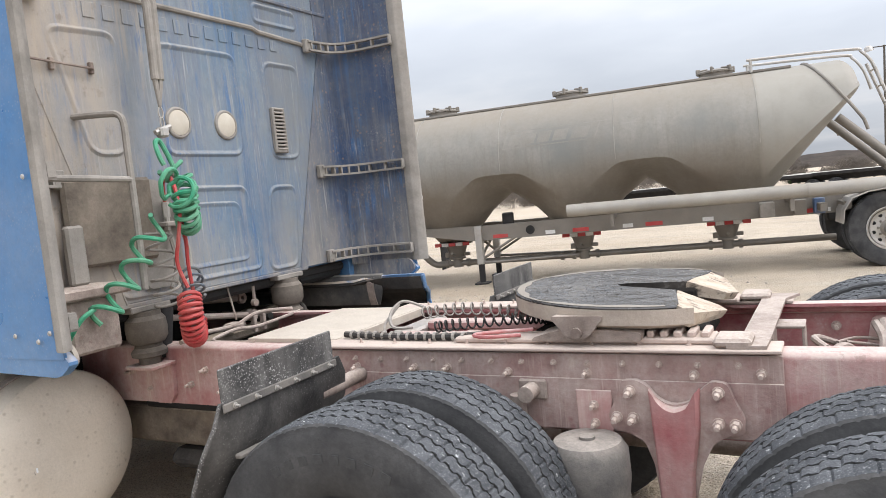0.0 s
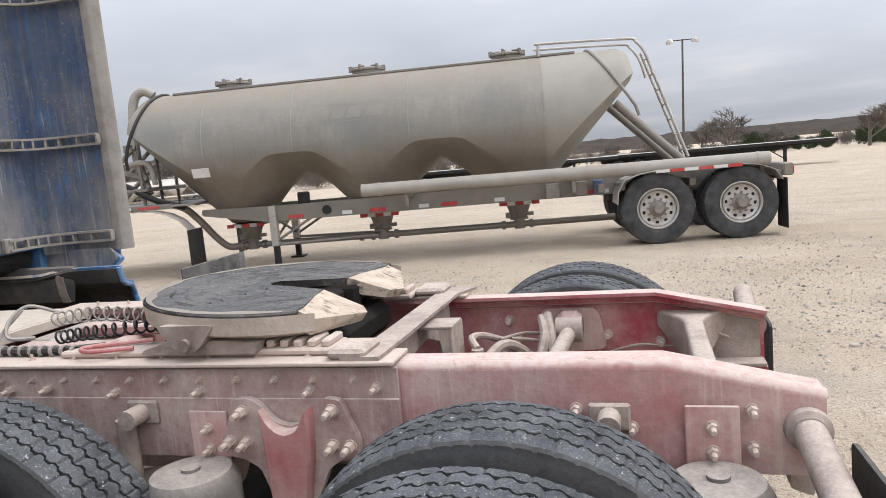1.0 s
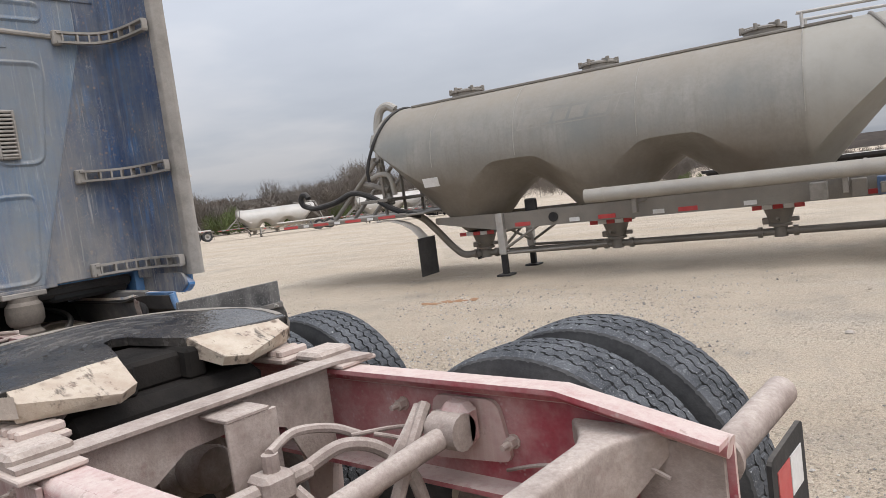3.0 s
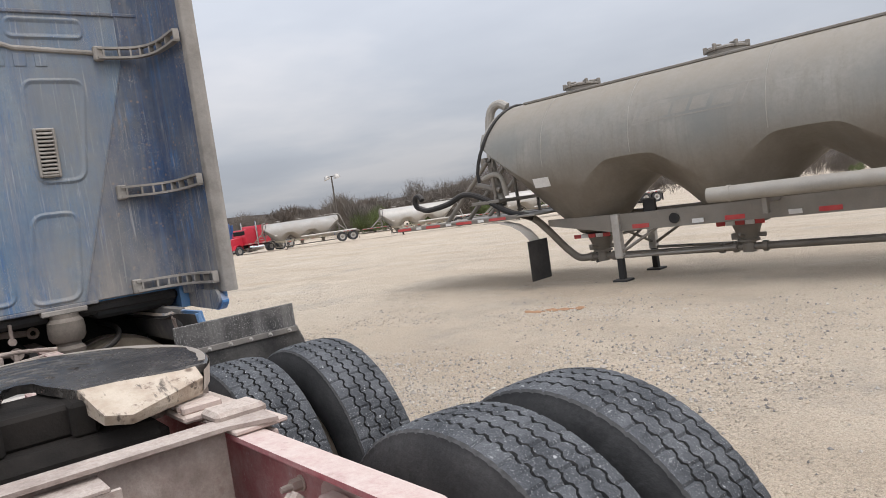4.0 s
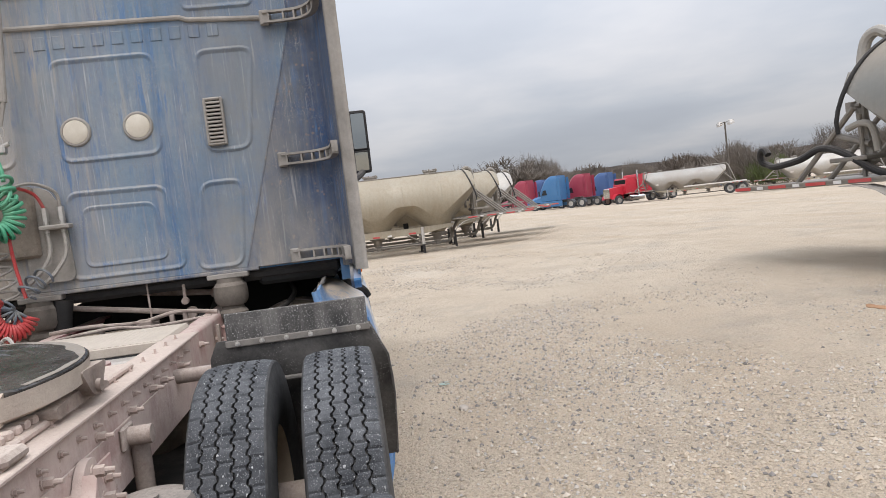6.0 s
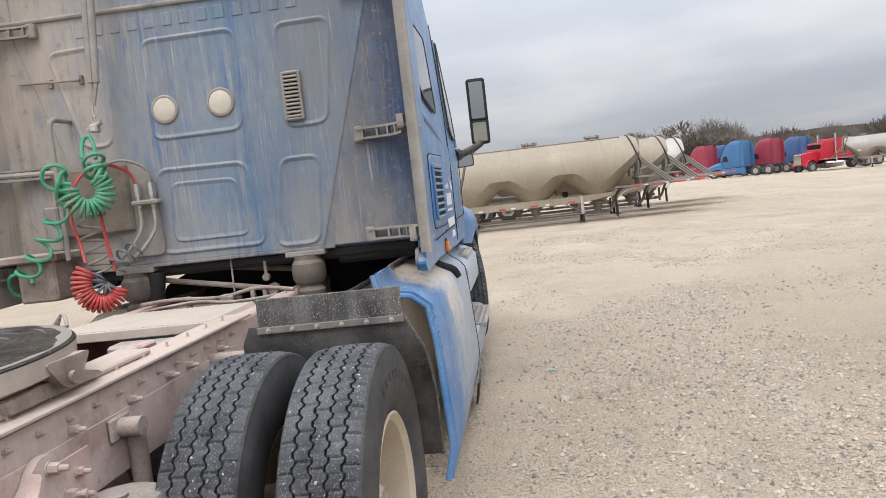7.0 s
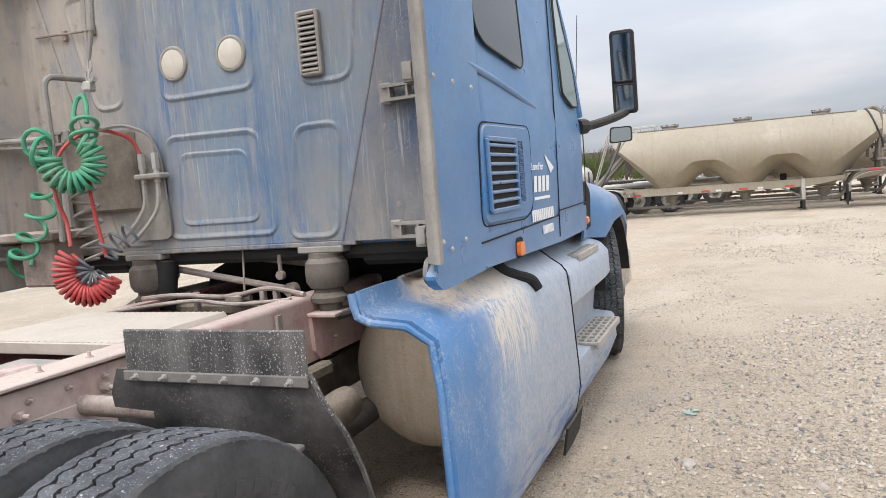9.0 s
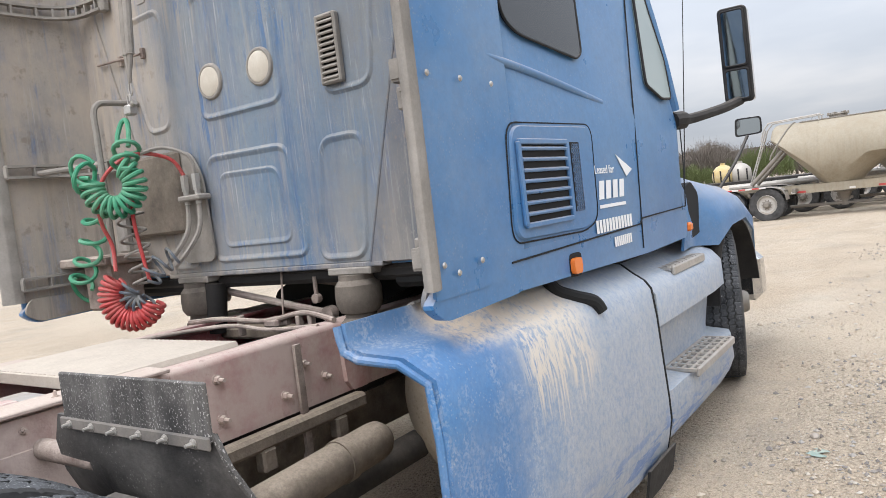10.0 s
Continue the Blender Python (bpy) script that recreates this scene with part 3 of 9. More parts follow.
# ---- ground ----
def ground_material():
    m = bpy.data.materials.new("gravel_yard")
    m.use_nodes = True
    nt = m.node_tree
    bs = nt.nodes["Principled BSDF"]
    N = lambda k: nt.nodes.new(k)
    L = nt.links.new
    tc = N("ShaderNodeTexCoord")

    def noisy(sc, detail=5.0, ro=0.6, stretch=None):
        n = N("ShaderNodeTexNoise")
        n.inputs["Scale"].default_value, n.inputs["Detail"].default_value, n.inputs["Roughness"].default_value = sc, detail, ro
        if stretch:
            mp = N("ShaderNodeMapping")
            mp.inputs["Scale"].default_value = stretch
            mp.inputs["Rotation"].default_value = (0, 0, radians(-12))
            L(tc.outputs["Object"], mp.inputs["Vector"])
            L(mp.outputs[0], n.inputs["Vector"])
        else:
            L(tc.outputs["Object"], n.inputs["Vector"])
        return n.outputs["Fac"]

    def rng(s, a, b, lo=0.0, hi=1.0):
        r = N("ShaderNodeMapRange")
        for k, v in (("From Min", a), ("From Max", b), ("To Min", lo), ("To Max", hi)):
            r.inputs[k].default_value = v
        L(s, r.inputs["Value"])
        return r.outputs[0]

    def mixc(fac, a, b, kind="MIX"):
        x = N("ShaderNodeMixRGB")
        x.blend_type = kind
        for i, s in enumerate((fac, a, b)):
            if isinstance(s, (int, float)):
                x.inputs[i].default_value = s
            elif isinstance(s, tuple):
                x.inputs[i].default_value = (*s, 1)
            else:
                L(s, x.inputs[i])
        return x.outputs[0]

    def mul(a, b):
        x = N("ShaderNodeMath")
        x.operation = "MULTIPLY"
        for i, s in enumerate((a, b)):
            if isinstance(s, (int, float)):
                x.inputs[i].default_value = s
            else:
                L(s, x.inputs[i])
        return x.outputs[0]

    col = mixc(rng(noisy(0.10, 5), 0.35, 0.65), (0.56, 0.45, 0.335), (0.65, 0.545, 0.42))
    # worn wheel tracks and swept lanes
    col = mixc(rng(noisy(1.0, 4, 0.6, (0.10, 0.9, 1)), 0.5, 0.7, 0, 0.55), col, (0.69, 0.58, 0.45))
    # loose grey stone lying in drifts
    drift = rng(noisy(0.55, 6, 0.7), 0.53, 0.66)
    col = mixc(mul(mul(drift, 0.85), rng(noisy(34, 3, 0.7), 0.35, 0.6, 0.3, 1.0)), col, (0.36, 0.325, 0.285))
    col = mixc(rng(noisy(1.7, 6, 0.7), 0.5, 0.64, 0, 0.4), col, (0.40, 0.335, 0.255))
    col = mixc(rng(noisy(2.6, 5, 0.65), 0.54, 0.66, 0, 0.5), col, (0.60, 0.52, 0.40))
    # clay stains
    col = mixc(mul(rng(noisy(0.22, 3, 0.5, (0.6, 1.6, 1)), 0.62, 0.72), 0.45), col, (0.46, 0.31, 0.17))
    # wide tan and pale sweeps left by turning lorries
    col = mixc(rng(noisy(0.30, 5, 0.62, (0.35, 1.3, 1)), 0.50, 0.62, 0, 0.5), col, (0.50, 0.385, 0.27))
    col = mixc(rng(noisy(0.42, 5, 0.65, (0.5, 1.1, 1)), 0.54, 0.66, 0, 0.5), col, (0.70, 0.62, 0.51))
    # stones: cells of their own tone
    heights = []
    for sc, amt in ((26.0, 0.6), (62.0, 0.8), (150.0, 0.6)):
        v = N("ShaderNodeTexVoronoi")
        v.inputs["Scale"].default_value = sc
        wob = N("ShaderNodeTexNoise")
        wob.inputs["Scale"].default_value = sc * 0.8
        L(tc.outputs["Object"], wob.inputs["Vector"])
        wadd = N("ShaderNodeMixRGB")
        wadd.blend_type = "ADD"
        wadd.inputs[0].default_value = 0.9 / sc
        L(tc.outputs["Object"], wadd.inputs[1])
        L(wob.outputs["Color"], wadd.inputs[2])
        L(wadd.outputs[0], v.inputs["Vector"])
        sepc = N("ShaderNodeSeparateColor")
        L(v.outputs["Color"], sepc.inputs[0])
        stone = rng(v.outputs["Distance"], 0.18, 0.42, 1, 0)
        some = rng(sepc.outputs[0], 0.35, 0.6)
        fac = mul(mul(stone, some), mul(rng(noisy(0.9, 4), 0.35, 0.65, 0.15, 1.0), amt))
        tone = mixc(sepc.outputs[1], (0.20, 0.165, 0.13), (0.70, 0.62, 0.51))
        col = mixc(fac, col, tone)
        heights.append(fac)
    col = mixc(rng(noisy(42, 6, 0.8), 0.5, 0.60, 0, 0.72), col, (0.30, 0.245, 0.18))
    col = mixc(rng(noisy(55, 5, 0.8), 0.54, 0.64, 0, 0.62), col, (0.68, 0.60, 0.48))
    col = mixc(rng(noisy(120, 3, 0.75), 0.42, 0.66, 0, 0.6), col, (0.26, 0.215, 0.17))
    L(col, bs.inputs["Base Color"])
    bs.inputs["Roughness"].default_value = 0.95
    bs.inputs["Specular IOR Level"].default_value = 0.2
    add = N("ShaderNodeMath")
    L(heights[0], add.inputs[0])
    L(mul(heights[1], 0.5), add.inputs[1])
    add2 = N("ShaderNodeMath")
    L(add.outputs[0], add2.inputs[0])
    L(mul(noisy(60, 4), 0.6), add2.inputs[1])
    b = N("ShaderNodeBump")
    b.inputs["Strength"].default_value, b.inputs["Distance"].default_value = 1.0, 0.042
    L(add2.outputs[0], b.inputs["Height"])
    L(b.outputs[0], bs.inputs["Normal"])
    return m


M_GROUND = ground_material()


def ground_z(x, y):
    """The yard falls away gently from where the tractor stands."""
    d = min(math.hypot(x, y - 3), 300.0)
    return -0.020 * max(0.0, min(y, 140.0) - 12) - 0.25 * max(0.0, min(1.0, (d - 12) / 11)) - 0.0012 * max(0.0, d - 23)


def build_ground():
    xs = sorted({-2500.0, -1200, -600, -300, -160, 160, 300, 600, 1200, 2500, *[-90 + 3.0 * i for i in range(61)]})
    ys = sorted({-2500.0, -1200, -600, -300, -160, 300, 600, 1200, 2500, *[-60 + 3.0 * i for i in range(61)]})
    g = Geo()
    vs = []
    for x in xs:
        for y in ys:
            z = ground_z(x, y)
            vs.append((x, y, z))
    k = len(ys)
    fs = [(i * k + j, (i + 1) * k + j, (i + 1) * k + j + 1, i * k + j + 1) for i in range(len(xs) - 1) for j in range(k - 1)]
    g.add(vs, fs)
    solo("ground", g, M_GROUND, "pale beige gravel yard with loose grey stones", "ground", kind="structure", fix=False)


build_ground()


# ---- wheels ----
def tyre_mesh(r=0.52, half=0.122, pitches=78, grooves=(-0.066, -0.022, 0.022, 0.066)):
    """A tyre with five ribs: four zigzag grooves, and cross cuts that part each rib into blocks."""
    rows = []
    hw, depth = 0.0040, 0.018
    seg = pitches * 6
    for i in range(seg):
        p = i % 6
        zig = (0.0048, 0.0042, 0.0034, -0.0046, -0.0050, -0.0032)[p]
        cut = [(0.0042 if (i // 6 + k) % 2 else 0.0018) if p == (0, 3, 1, 4, 2)[k] else 0.0 for k in range(5)]
        notch = 0.004 if p == 3 else 0.0
        ring = [(-half * 0.78, 0.292), (-half * 0.97, 0.335), (-half * 1.03, 0.40), (-half, 0.455), (-half * 0.955, 0.488), (-half * 0.94, 0.492), (-half * 0.93, 0.509 - notch), (-half * 0.88, r - 0.005 - cut[0])]
        for k, gy in enumerate(grooves):
            c = gy + zig
            ring += [(c - hw, r - cut[k]), (c - hw * 0.6, r - depth), (c + hw * 0.6, r - depth), (c + hw, r - cut[k + 1])]
        ring += [(half * 0.88, r - 0.005 - cut[4]), (half * 0.93, 0.509 - notch), (half * 0.94, 0.492), (half * 0.955, 0.488), (half, 0.455), (half * 1.03, 0.40), (half * 0.97, 0.335), (half * 0.78, 0.292)]
        t = 2 * math.pi * i / seg
        rows.append([((rr - 0.004 * (y / 0.1) ** 2 if rr > 0.495 else rr) * math.cos(t), y, (rr - 0.004 * (y / 0.1) ** 2 if rr > 0.495 else rr) * math.sin(t)) for y, rr in ring])
    g = Geo()
    k = len(rows[0])
    g.v = [p for r_ in rows for p in r_]
    for i in range(seg):
        a, b = i * k, ((i + 1) % seg) * k
        g.f += [(a + j, a + (j + 1) % k, b + (j + 1) % k, b + j) for j in range(k)]
    me = g.mesh("tyre", M_TYRE, 24, fix=False)
    me.materials.append(M_TYRED)
    dark = [0 if 7 <= j < k - 8 and (j - 8) % 4 not in (0, 1, 2) else 1 for j in range(k)]
    me.polygons.foreach_set("material_index", dark * seg)
    return me


def sidewall_mesh():
    """One raised letter on the outer sidewall, as a plain bar."""
    g = Geo()
    g.box(0.402, 0.430, -0.1268, -0.125, -0.015, 0.015, 0.0006)
    return g.mesh("sidewall_bar", M_TYRE2)


def rim_mesh(mat, deep):
    """deep: how far the disc sits behind the outer lip (outer side is -y)."""
    g = Geo()
    prof = [(0.292, -0.098), (0.298, -0.104), (0.290, -0.108), (0.268, -0.09), (0.258, -0.05), (0.255, deep - 0.11),
            (0.235, deep - 0.098), (0.20, deep - 0.088), (0.14, deep - 0.098), (0.115, deep - 0.10), (0.11, deep - 0.09),
            (0.11, deep - 0.078), (0.2, deep - 0.07), (0.262, deep - 0.06), (0.268, 0.05), (0.292, 0.098)]
    g.lathe(prof, (0, 0, 0), (0, 1, 0), 40)
    return g.mesh("wheel", mat, 32)


def hub_mesh(deep, mat):
    g = Geo()
    d = deep - 0.1
    g.lathe([(0.0, d - 0.12), (0.06, d - 0.12), (0.075, d - 0.10), (0.085, d - 0.02), (0.125, d), (0.125, d + 0.02), (0.0, d + 0.02)], (0, 0, 0), (0, 1, 0), 24, closed=False)
    nut = Geo()
    nut.cyl((0.143, d + 0.005, 0), (0.143, d - 0.022, 0), 0.017, n=6)
    nut.cyl((0.143, d - 0.021, 0), (0.143, d - 0.035, 0), 0.009, n=8)
    return g.mesh("hub", mat, 32), nut.mesh("lug_nut", mat, 32)


def hole_mesh(deep):
    g = Geo()
    d = deep - 0.092
    g.cyl((0.205, d + 0.01, 0), (0.205, d - 0.002, 0), 0.026, n=12)
    return g.mesh("hand_hole", M_HOLE, 32)


M_TYRE2 = surf("worn_raised_rubber", (0.045, 0.045, 0.045), (0.065, 0.064, 0.063), 0.8, scale=9, dust=0.4, dustc=(0.17, 0.165, 0.16), bump=0.1)
TYRE, SIDEBARS = tyre_mesh(), sidewall_mesh()
RIM_DEEP, RIM_FLAT, RIM_ALU = rim_mesh(M_RIMDUST, 0.16), rim_mesh(M_RIMDUST, 0.02), rim_mesh(M_ALU, 0.035)
HUB_DEEP, HUB_ALU = hub_mesh(0.16, M_DUSTY), hub_mesh(0.035, M_ALUDARK)
HOLES_ALU = hole_mesh(0.035)


def wheel(parent, x, y, side, rim, hub=None, holes=None, turn=0.0, z=0.508, label="", bars=False):
    """side: -1 where the outer face looks to -y."""
    w = part("wheel", rim, None, parent, label)
    w.location = (x, y, z)
    w.rotation_euler = (0, radians(turn), 0 if side < 0 else math.pi)
    for n, me in (("tyre", TYRE), ("hub", hub and hub[0])):
        if me:
            c = new(n, me)
            c.parent = w
    for i in range(10 if hub else 0):
        c = new("lug_nut", hub[1])
        c.parent = w
        c.rotation_euler = (0, 2 * math.pi * i / 10, 0)
    for a in [70 + 7.6 * i for i in range(8)] + [246 + 7.0 * i for i in range(6)] if bars else []:
        c = new("sidewall_bar", SIDEBARS)
        c.parent = w
        c.rotation_euler = (0, -radians(a), 0)
    for i in range(10 if holes else 0):
        c = new("hand_hole", holes)
        c.parent = w
        c.rotation_euler = (0, 2 * math.pi * (i + 0.5) / 10, 0)
    return w


# ---- the blue tractor unit ----
truck = thing("semi_truck", "dusty blue sleeper tractor unit with a bare red frame", "truck", (1.5, 0, 0))

AX1, AX2, AXF = 1.56, 2.94, -3.15
for ax, tn in ((AX1, 11), (AX2, 47)):
    for s in (-1, 1):
        wheel(truck, ax + 0.02 * s, s * 1.082, s, RIM_DEEP, HUB_DEEP, None, tn + 7 * s, z=0.498, label="black dual tyre on a dusty cream rim", bars=True)
        wheel(truck, ax + 0.02 * s, s * 0.752, -s, RIM_FLAT, None, None, tn * 2 + 9 * s, z=0.498)
for s in (-1, 1):
    fwh = wheel(truck, AXF, s * 1.03, s, RIM_ALU, HUB_ALU, HOLES_ALU, 5, z=0.52)
    fwh.rotation_euler = (0, 0, radians(16) + (0 if s < 0 else math.pi))


def build_frame():
    T = 0.010
    zt, zb, tail, bend = 1.03, 0.755, 3.615, 3.27
    for s in (-1, 1):
        y1, y0 = s * 0.43, s * 0.345
        g = Geo()
        # channel web with the dropped tail, then the flanges
        web = [(-4.1, zt - 0.022), (bend, zt - 0.022), (tail, 0.933), (tail, zb), (-4.1, zb)]
        g.prism(web, 1, y1, y1 - s * T)
        g.prism([(-4.1, zt), (bend, zt), (tail, 0.955), (tail, 0.943), (bend, zt - 0.012), (-4.1, zt - 0.012)], 1, y1 - s * 0.022, y0)
        g.box(-4.1, tail, y1 - s * 0.002, y0, zb, zb + 0.012)
        # rounded outer top edge
        g.tube([(-4.1, y1 - s * 0.0235, zt - 0.0235), (bend, y1 - s * 0.0235, zt - 0.0235), (tail, y1 - s * 0.0235, 0.9315)], 0.0235, 20)
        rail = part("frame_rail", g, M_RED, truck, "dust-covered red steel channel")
        # the inner face keeps more of its red
        rail.data.materials.append(M_REDIN)
        for p in rail.data.polygons:
            if p.normal.y * s < -0.6:
                p.material_index = 1
        # outer plate with its folded top edge
        g = Geo()
        g.box(0.86, 2.61, y1 + s * 0.002, y1 + s * 0.014, 0.83, 1.022, 0.002)
        g.box(0.9, 2.61, y1 + s * 0.014, y1 + s * 0.02, 0.765, 0.94, 0.002)
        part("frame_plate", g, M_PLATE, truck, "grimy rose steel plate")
        g = Geo()
        g.box(0.80, 2.61, y1 - s * 0.09, y1 + s * 0.042, 1.033, 1.045, 0.003)
        part("plate_ledge", g, M_LEDGE, truck, "ledge thick with pale dust")
        bolts(truck, [(0.98 + 0.116 * i, y1 + s * 0.014, 0.992) for i in range(14)], (0, s, 0), 0.0085, 0.010)
        bolts(truck, [(x, y1 + s * 0.014, z) for x, z in ((1.36, 0.962), (1.50, 0.965), (1.74, 0.955), (2.02, 0.96), (2.36, 0.962), (2.55, 0.97), (1.10, 0.96))], (0, s, 0), 0.0125, 0.026)
        bolts(truck, [(0.95 + 0.155 * i, y1 - s * 0.02, 1.043) for i in range(11)], (0, 0, 1), 0.0085, 0.005)
        bolts(truck, [(x, y1, z) for x, z in ((3.06, 0.91), (3.19, 0.865), (3.46, 0.91), (3.46, 0.82), (3.19, 0.80), (0.25, 0.92), (0.35, 0.83), (0.15, 0.85), (0.62, 0.96), (0.62, 0.83), (-0.1, 0.93), (-0.1, 0.83), (-0.25, 0.9))], (0, s, 0), 0.0135, 0.022)
        bolts(truck, [(x, y1 - s * 0.012, z) for x, z in ((2.75, 0.93), (2.78, 0.86), (2.72, 0.80), (3.1, 0.87), (3.28, 0.84))], (0, -s, 0), 0.015, 0.026)


build_frame()


def build_cab():
    # shell: stacked outlines
    lev = [(1.235, -1.99, 1.195), (1.30, -2.0, 1.198), (1.72, -2.02, 1.20), (1.80, -2.0, 1.19), (2.25, -1.78, 1.165), (2.7, -1.55, 1.13),
           (3.1, -1.30, 1.10), (3.5, -0.95, 1.05), (3.72, -0.70, 0.95), (3.80, -0.5, 0.8)]
    g = Geo()
    rings = []
    for z, xf, w in lev:
        nose = 0.42 if z > 1.2 else 0.3
        poly = [(-0.045, -w), (-0.045, w), (xf, w), (xf - nose, w * 0.45), (xf - nose, -w * 0.45), (xf, -w)]
        rings.append([(x, y, z) for x, y in rpoly(poly, 0.12, 5)])
    g.rings(rings)
    body = part("cab_body", g, M_BLUE, truck, "blue painted sleeper cab with dust on it", angle=40)
    # floor pan and dark underside
    g = Geo()
    g.box(-1.9, -0.05, -1.1, 1.1, 1.17, 1.236, 0.02)
    part("cab_floor", g, M_BLACK, truck)
    return body


cab = build_cab()


def rear_wall():
    g = Geo()
    g.box(-0.05, 0.0, -1.16, 1.16, 1.245, 3.55, 0.01)
    wall = part("rear_wall", g, M_REAR, truck, "blue-grey pressed rear wall with dried mud runs")
    # outer corner panels, set back behind a slanting edge
    for s in (-1, 1):
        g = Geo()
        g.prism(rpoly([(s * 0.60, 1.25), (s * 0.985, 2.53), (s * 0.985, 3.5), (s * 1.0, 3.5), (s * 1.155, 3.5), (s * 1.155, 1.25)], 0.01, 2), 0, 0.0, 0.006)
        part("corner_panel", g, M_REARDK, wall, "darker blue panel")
        g = Geo()
        g.tube([(0.004, s * 0.60, 1.25), (0.004, s * 0.985, 2.53), (0.004, s * 0.985, 3.5)], 0.006, 6)
        part("panel_seam", g, M_REARDK, wall)
    # pressed panels: a low swell that falls sharply into a flat field
    def field(poly, r=0.06, h=0.010, name="pressed_panel", wide=0.016):
        p = [Vector(q) for q in rpoly(poly, r, 5)]
        n = len(p)
        out = []
        for i, q in enumerate(p):
            d = p[(i + 1) % n] - p[i - 1]
            out.append(Vector((d.y, -d.x)).normalized())
        c = sum(p, Vector((0, 0))) / n
        if (p[0] - c).dot(out[0]) < 0:
            out = [-d for d in out]
        rows = []
        for k, x in ((wide, 0.0003), (wide * 0.5, h * 0.55), (0.004, h), (0.0, h), (-0.004, h * 0.85), (-0.012, h * 0.2), (-0.018, 0.0003)):
            rows.append([(max(0.0003, x * (0.4 + 0.6 * abs(d.y))), *(q + d * k)) for q, d in zip(p, out)])
        g = Geo()
        vs = [v for row in rows for v in row]
        fs = [(i * n + j, i * n + (j + 1) % n, (i + 1) * n + (j + 1) % n, (i + 1) * n + j) for i in range(len(rows) - 1) for j in range(n)]
        g.add(vs, fs)
        return part(name, g, M_REAR, wall, angle=40)
    field([(-0.26, 1.92), (-0.26, 2.44), (0.255, 2.44), (0.235, 1.92)])
    field([(-0.30, 1.30), (-0.27, 1.75), (0.225, 1.74), (0.285, 1.30)])
    field([(0.48, 2.43), (0.77, 2.43), (0.70, 1.90), (0.48, 1.90)])
    field([(0.42, 1.73), (0.63, 1.73), (0.58, 1.275), (0.35, 1.275)])
    field([(-0.80, 2.44), (-0.48, 2.45), (-0.50, 1.92), (-0.66, 1.92)])
    field([(-0.72, 1.73), (-0.45, 1.73), (-0.40, 1.28), (-0.62, 1.28)])
    field([(0.45, 2.75), (0.80, 2.75), (0.80, 2.66), (0.45, 2.66)], 0.03)
    field([(-0.22, 1.36), (-0.2, 1.67), (0.16, 1.66), (0.2, 1.36)], 0.05, 0.007, wide=0.012)
    # long bead across the top
    g = Geo()
    g.tube([(0.004, -1.1, 2.63), (0.004, 0.42, 2.615), (0.004, 0.46, 2.60), (0.004, 0.9, 2.575)], 0.014, 8)
    part("wall_bead", g, M_TRIM, wall)
    g = Geo()
    g.box(-0.01, 0.012, -1.1, 1.1, 2.78, 2.80, 0.004)
    part("wall_seam", g, M_REARDK, wall)
    # embossed maker's letters stand as plain bars
    for i in range(13):
        y = -0.62 + i * 0.098
        g = Geo()
        g.box(0.0, 0.0045, y, y + 0.058, 2.505, 2.572, 0.003)
        part("embossed_bar", g, M_REAR, wall)
    # lower sill
    g = Geo()
    g.box(-0.07, 0.008, -0.66, 0.66, 1.232, 1.252, 0.004)
    part("wall_sill", g, M_REARDK, wall)
    for y in (-0.48, 0.49):
        g = Geo()
        g.box(-0.1, 0.014, y - 0.11, y + 0.11, 1.205, 1.234, 0.005)
        part("spring_seat", g, M_TRIM, wall, "dust-grey spring seat")
    # round covers
    for y in (-0.178, 0.137):
        g = Geo()
        g.lathe([(0.062, 0.0), (0.062, 0.010), (0.054, 0.014), (0.0, 0.015)], (0.0, y, 2.07), (1, 0, 0), 32, closed=False)
        cover = part("round_cover", g, surf_cover, wall, "cream round plastic cover")
        g = Geo()
        g.lathe([(0.078, 0.0), (0.076, 0.008), (0.071, 0.012), (0.064, 0.012), (0.0625, 0.006)], (0.0, y, 2.07), (1, 0, 0), 32, closed=False)
        part("rim", g, M_TRIM, cover, "dusty grey rim")
    # louvred vent
    g = Geo()
    y0, y1, z0, z1 = 0.497, 0.577, 1.935, 2.168
    for a in ((y0 - 0.012, y0 + 0.004, z0 - 0.012, z1 + 0.012), (y1 - 0.004, y1 + 0.012, z0 - 0.012, z1 + 0.012), (y0, y1, z0 - 0.012, z0 + 0.004), (y0, y1, z1 - 0.004, z1 + 0.012)):
        g.box(0.0, 0.030, a[0], a[1], a[2], a[3], 0.006)
    vent = part("vent", g, M_TRIM, wall, "dusty vent with slats")
    g = Geo()
    g.box(0.0, 0.015, y0, y1, z0, z1)
    part("vent_backing", g, M_HOLE, wall)
    for i in range(11):
        g = Geo()
        z = z0 + 0.012 + i * 0.0205
        g.box(-0.009, 0.009, y0 + 0.002, y1 - 0.002, -0.0035, 0.0035, 0.001, Matrix.Translation((0.024, 0, z)) @ Matrix.Rotation(radians(38), 4, "Y"))
        part("vent_slat", g, M_TRIM, wall)
    return wall


surf_cover = surf("cream_plastic", (0.62, 0.58, 0.50), (0.52, 0.47, 0.39), 0.7, scale=9, dust=0.4, bump=0.1)
rear_wall()


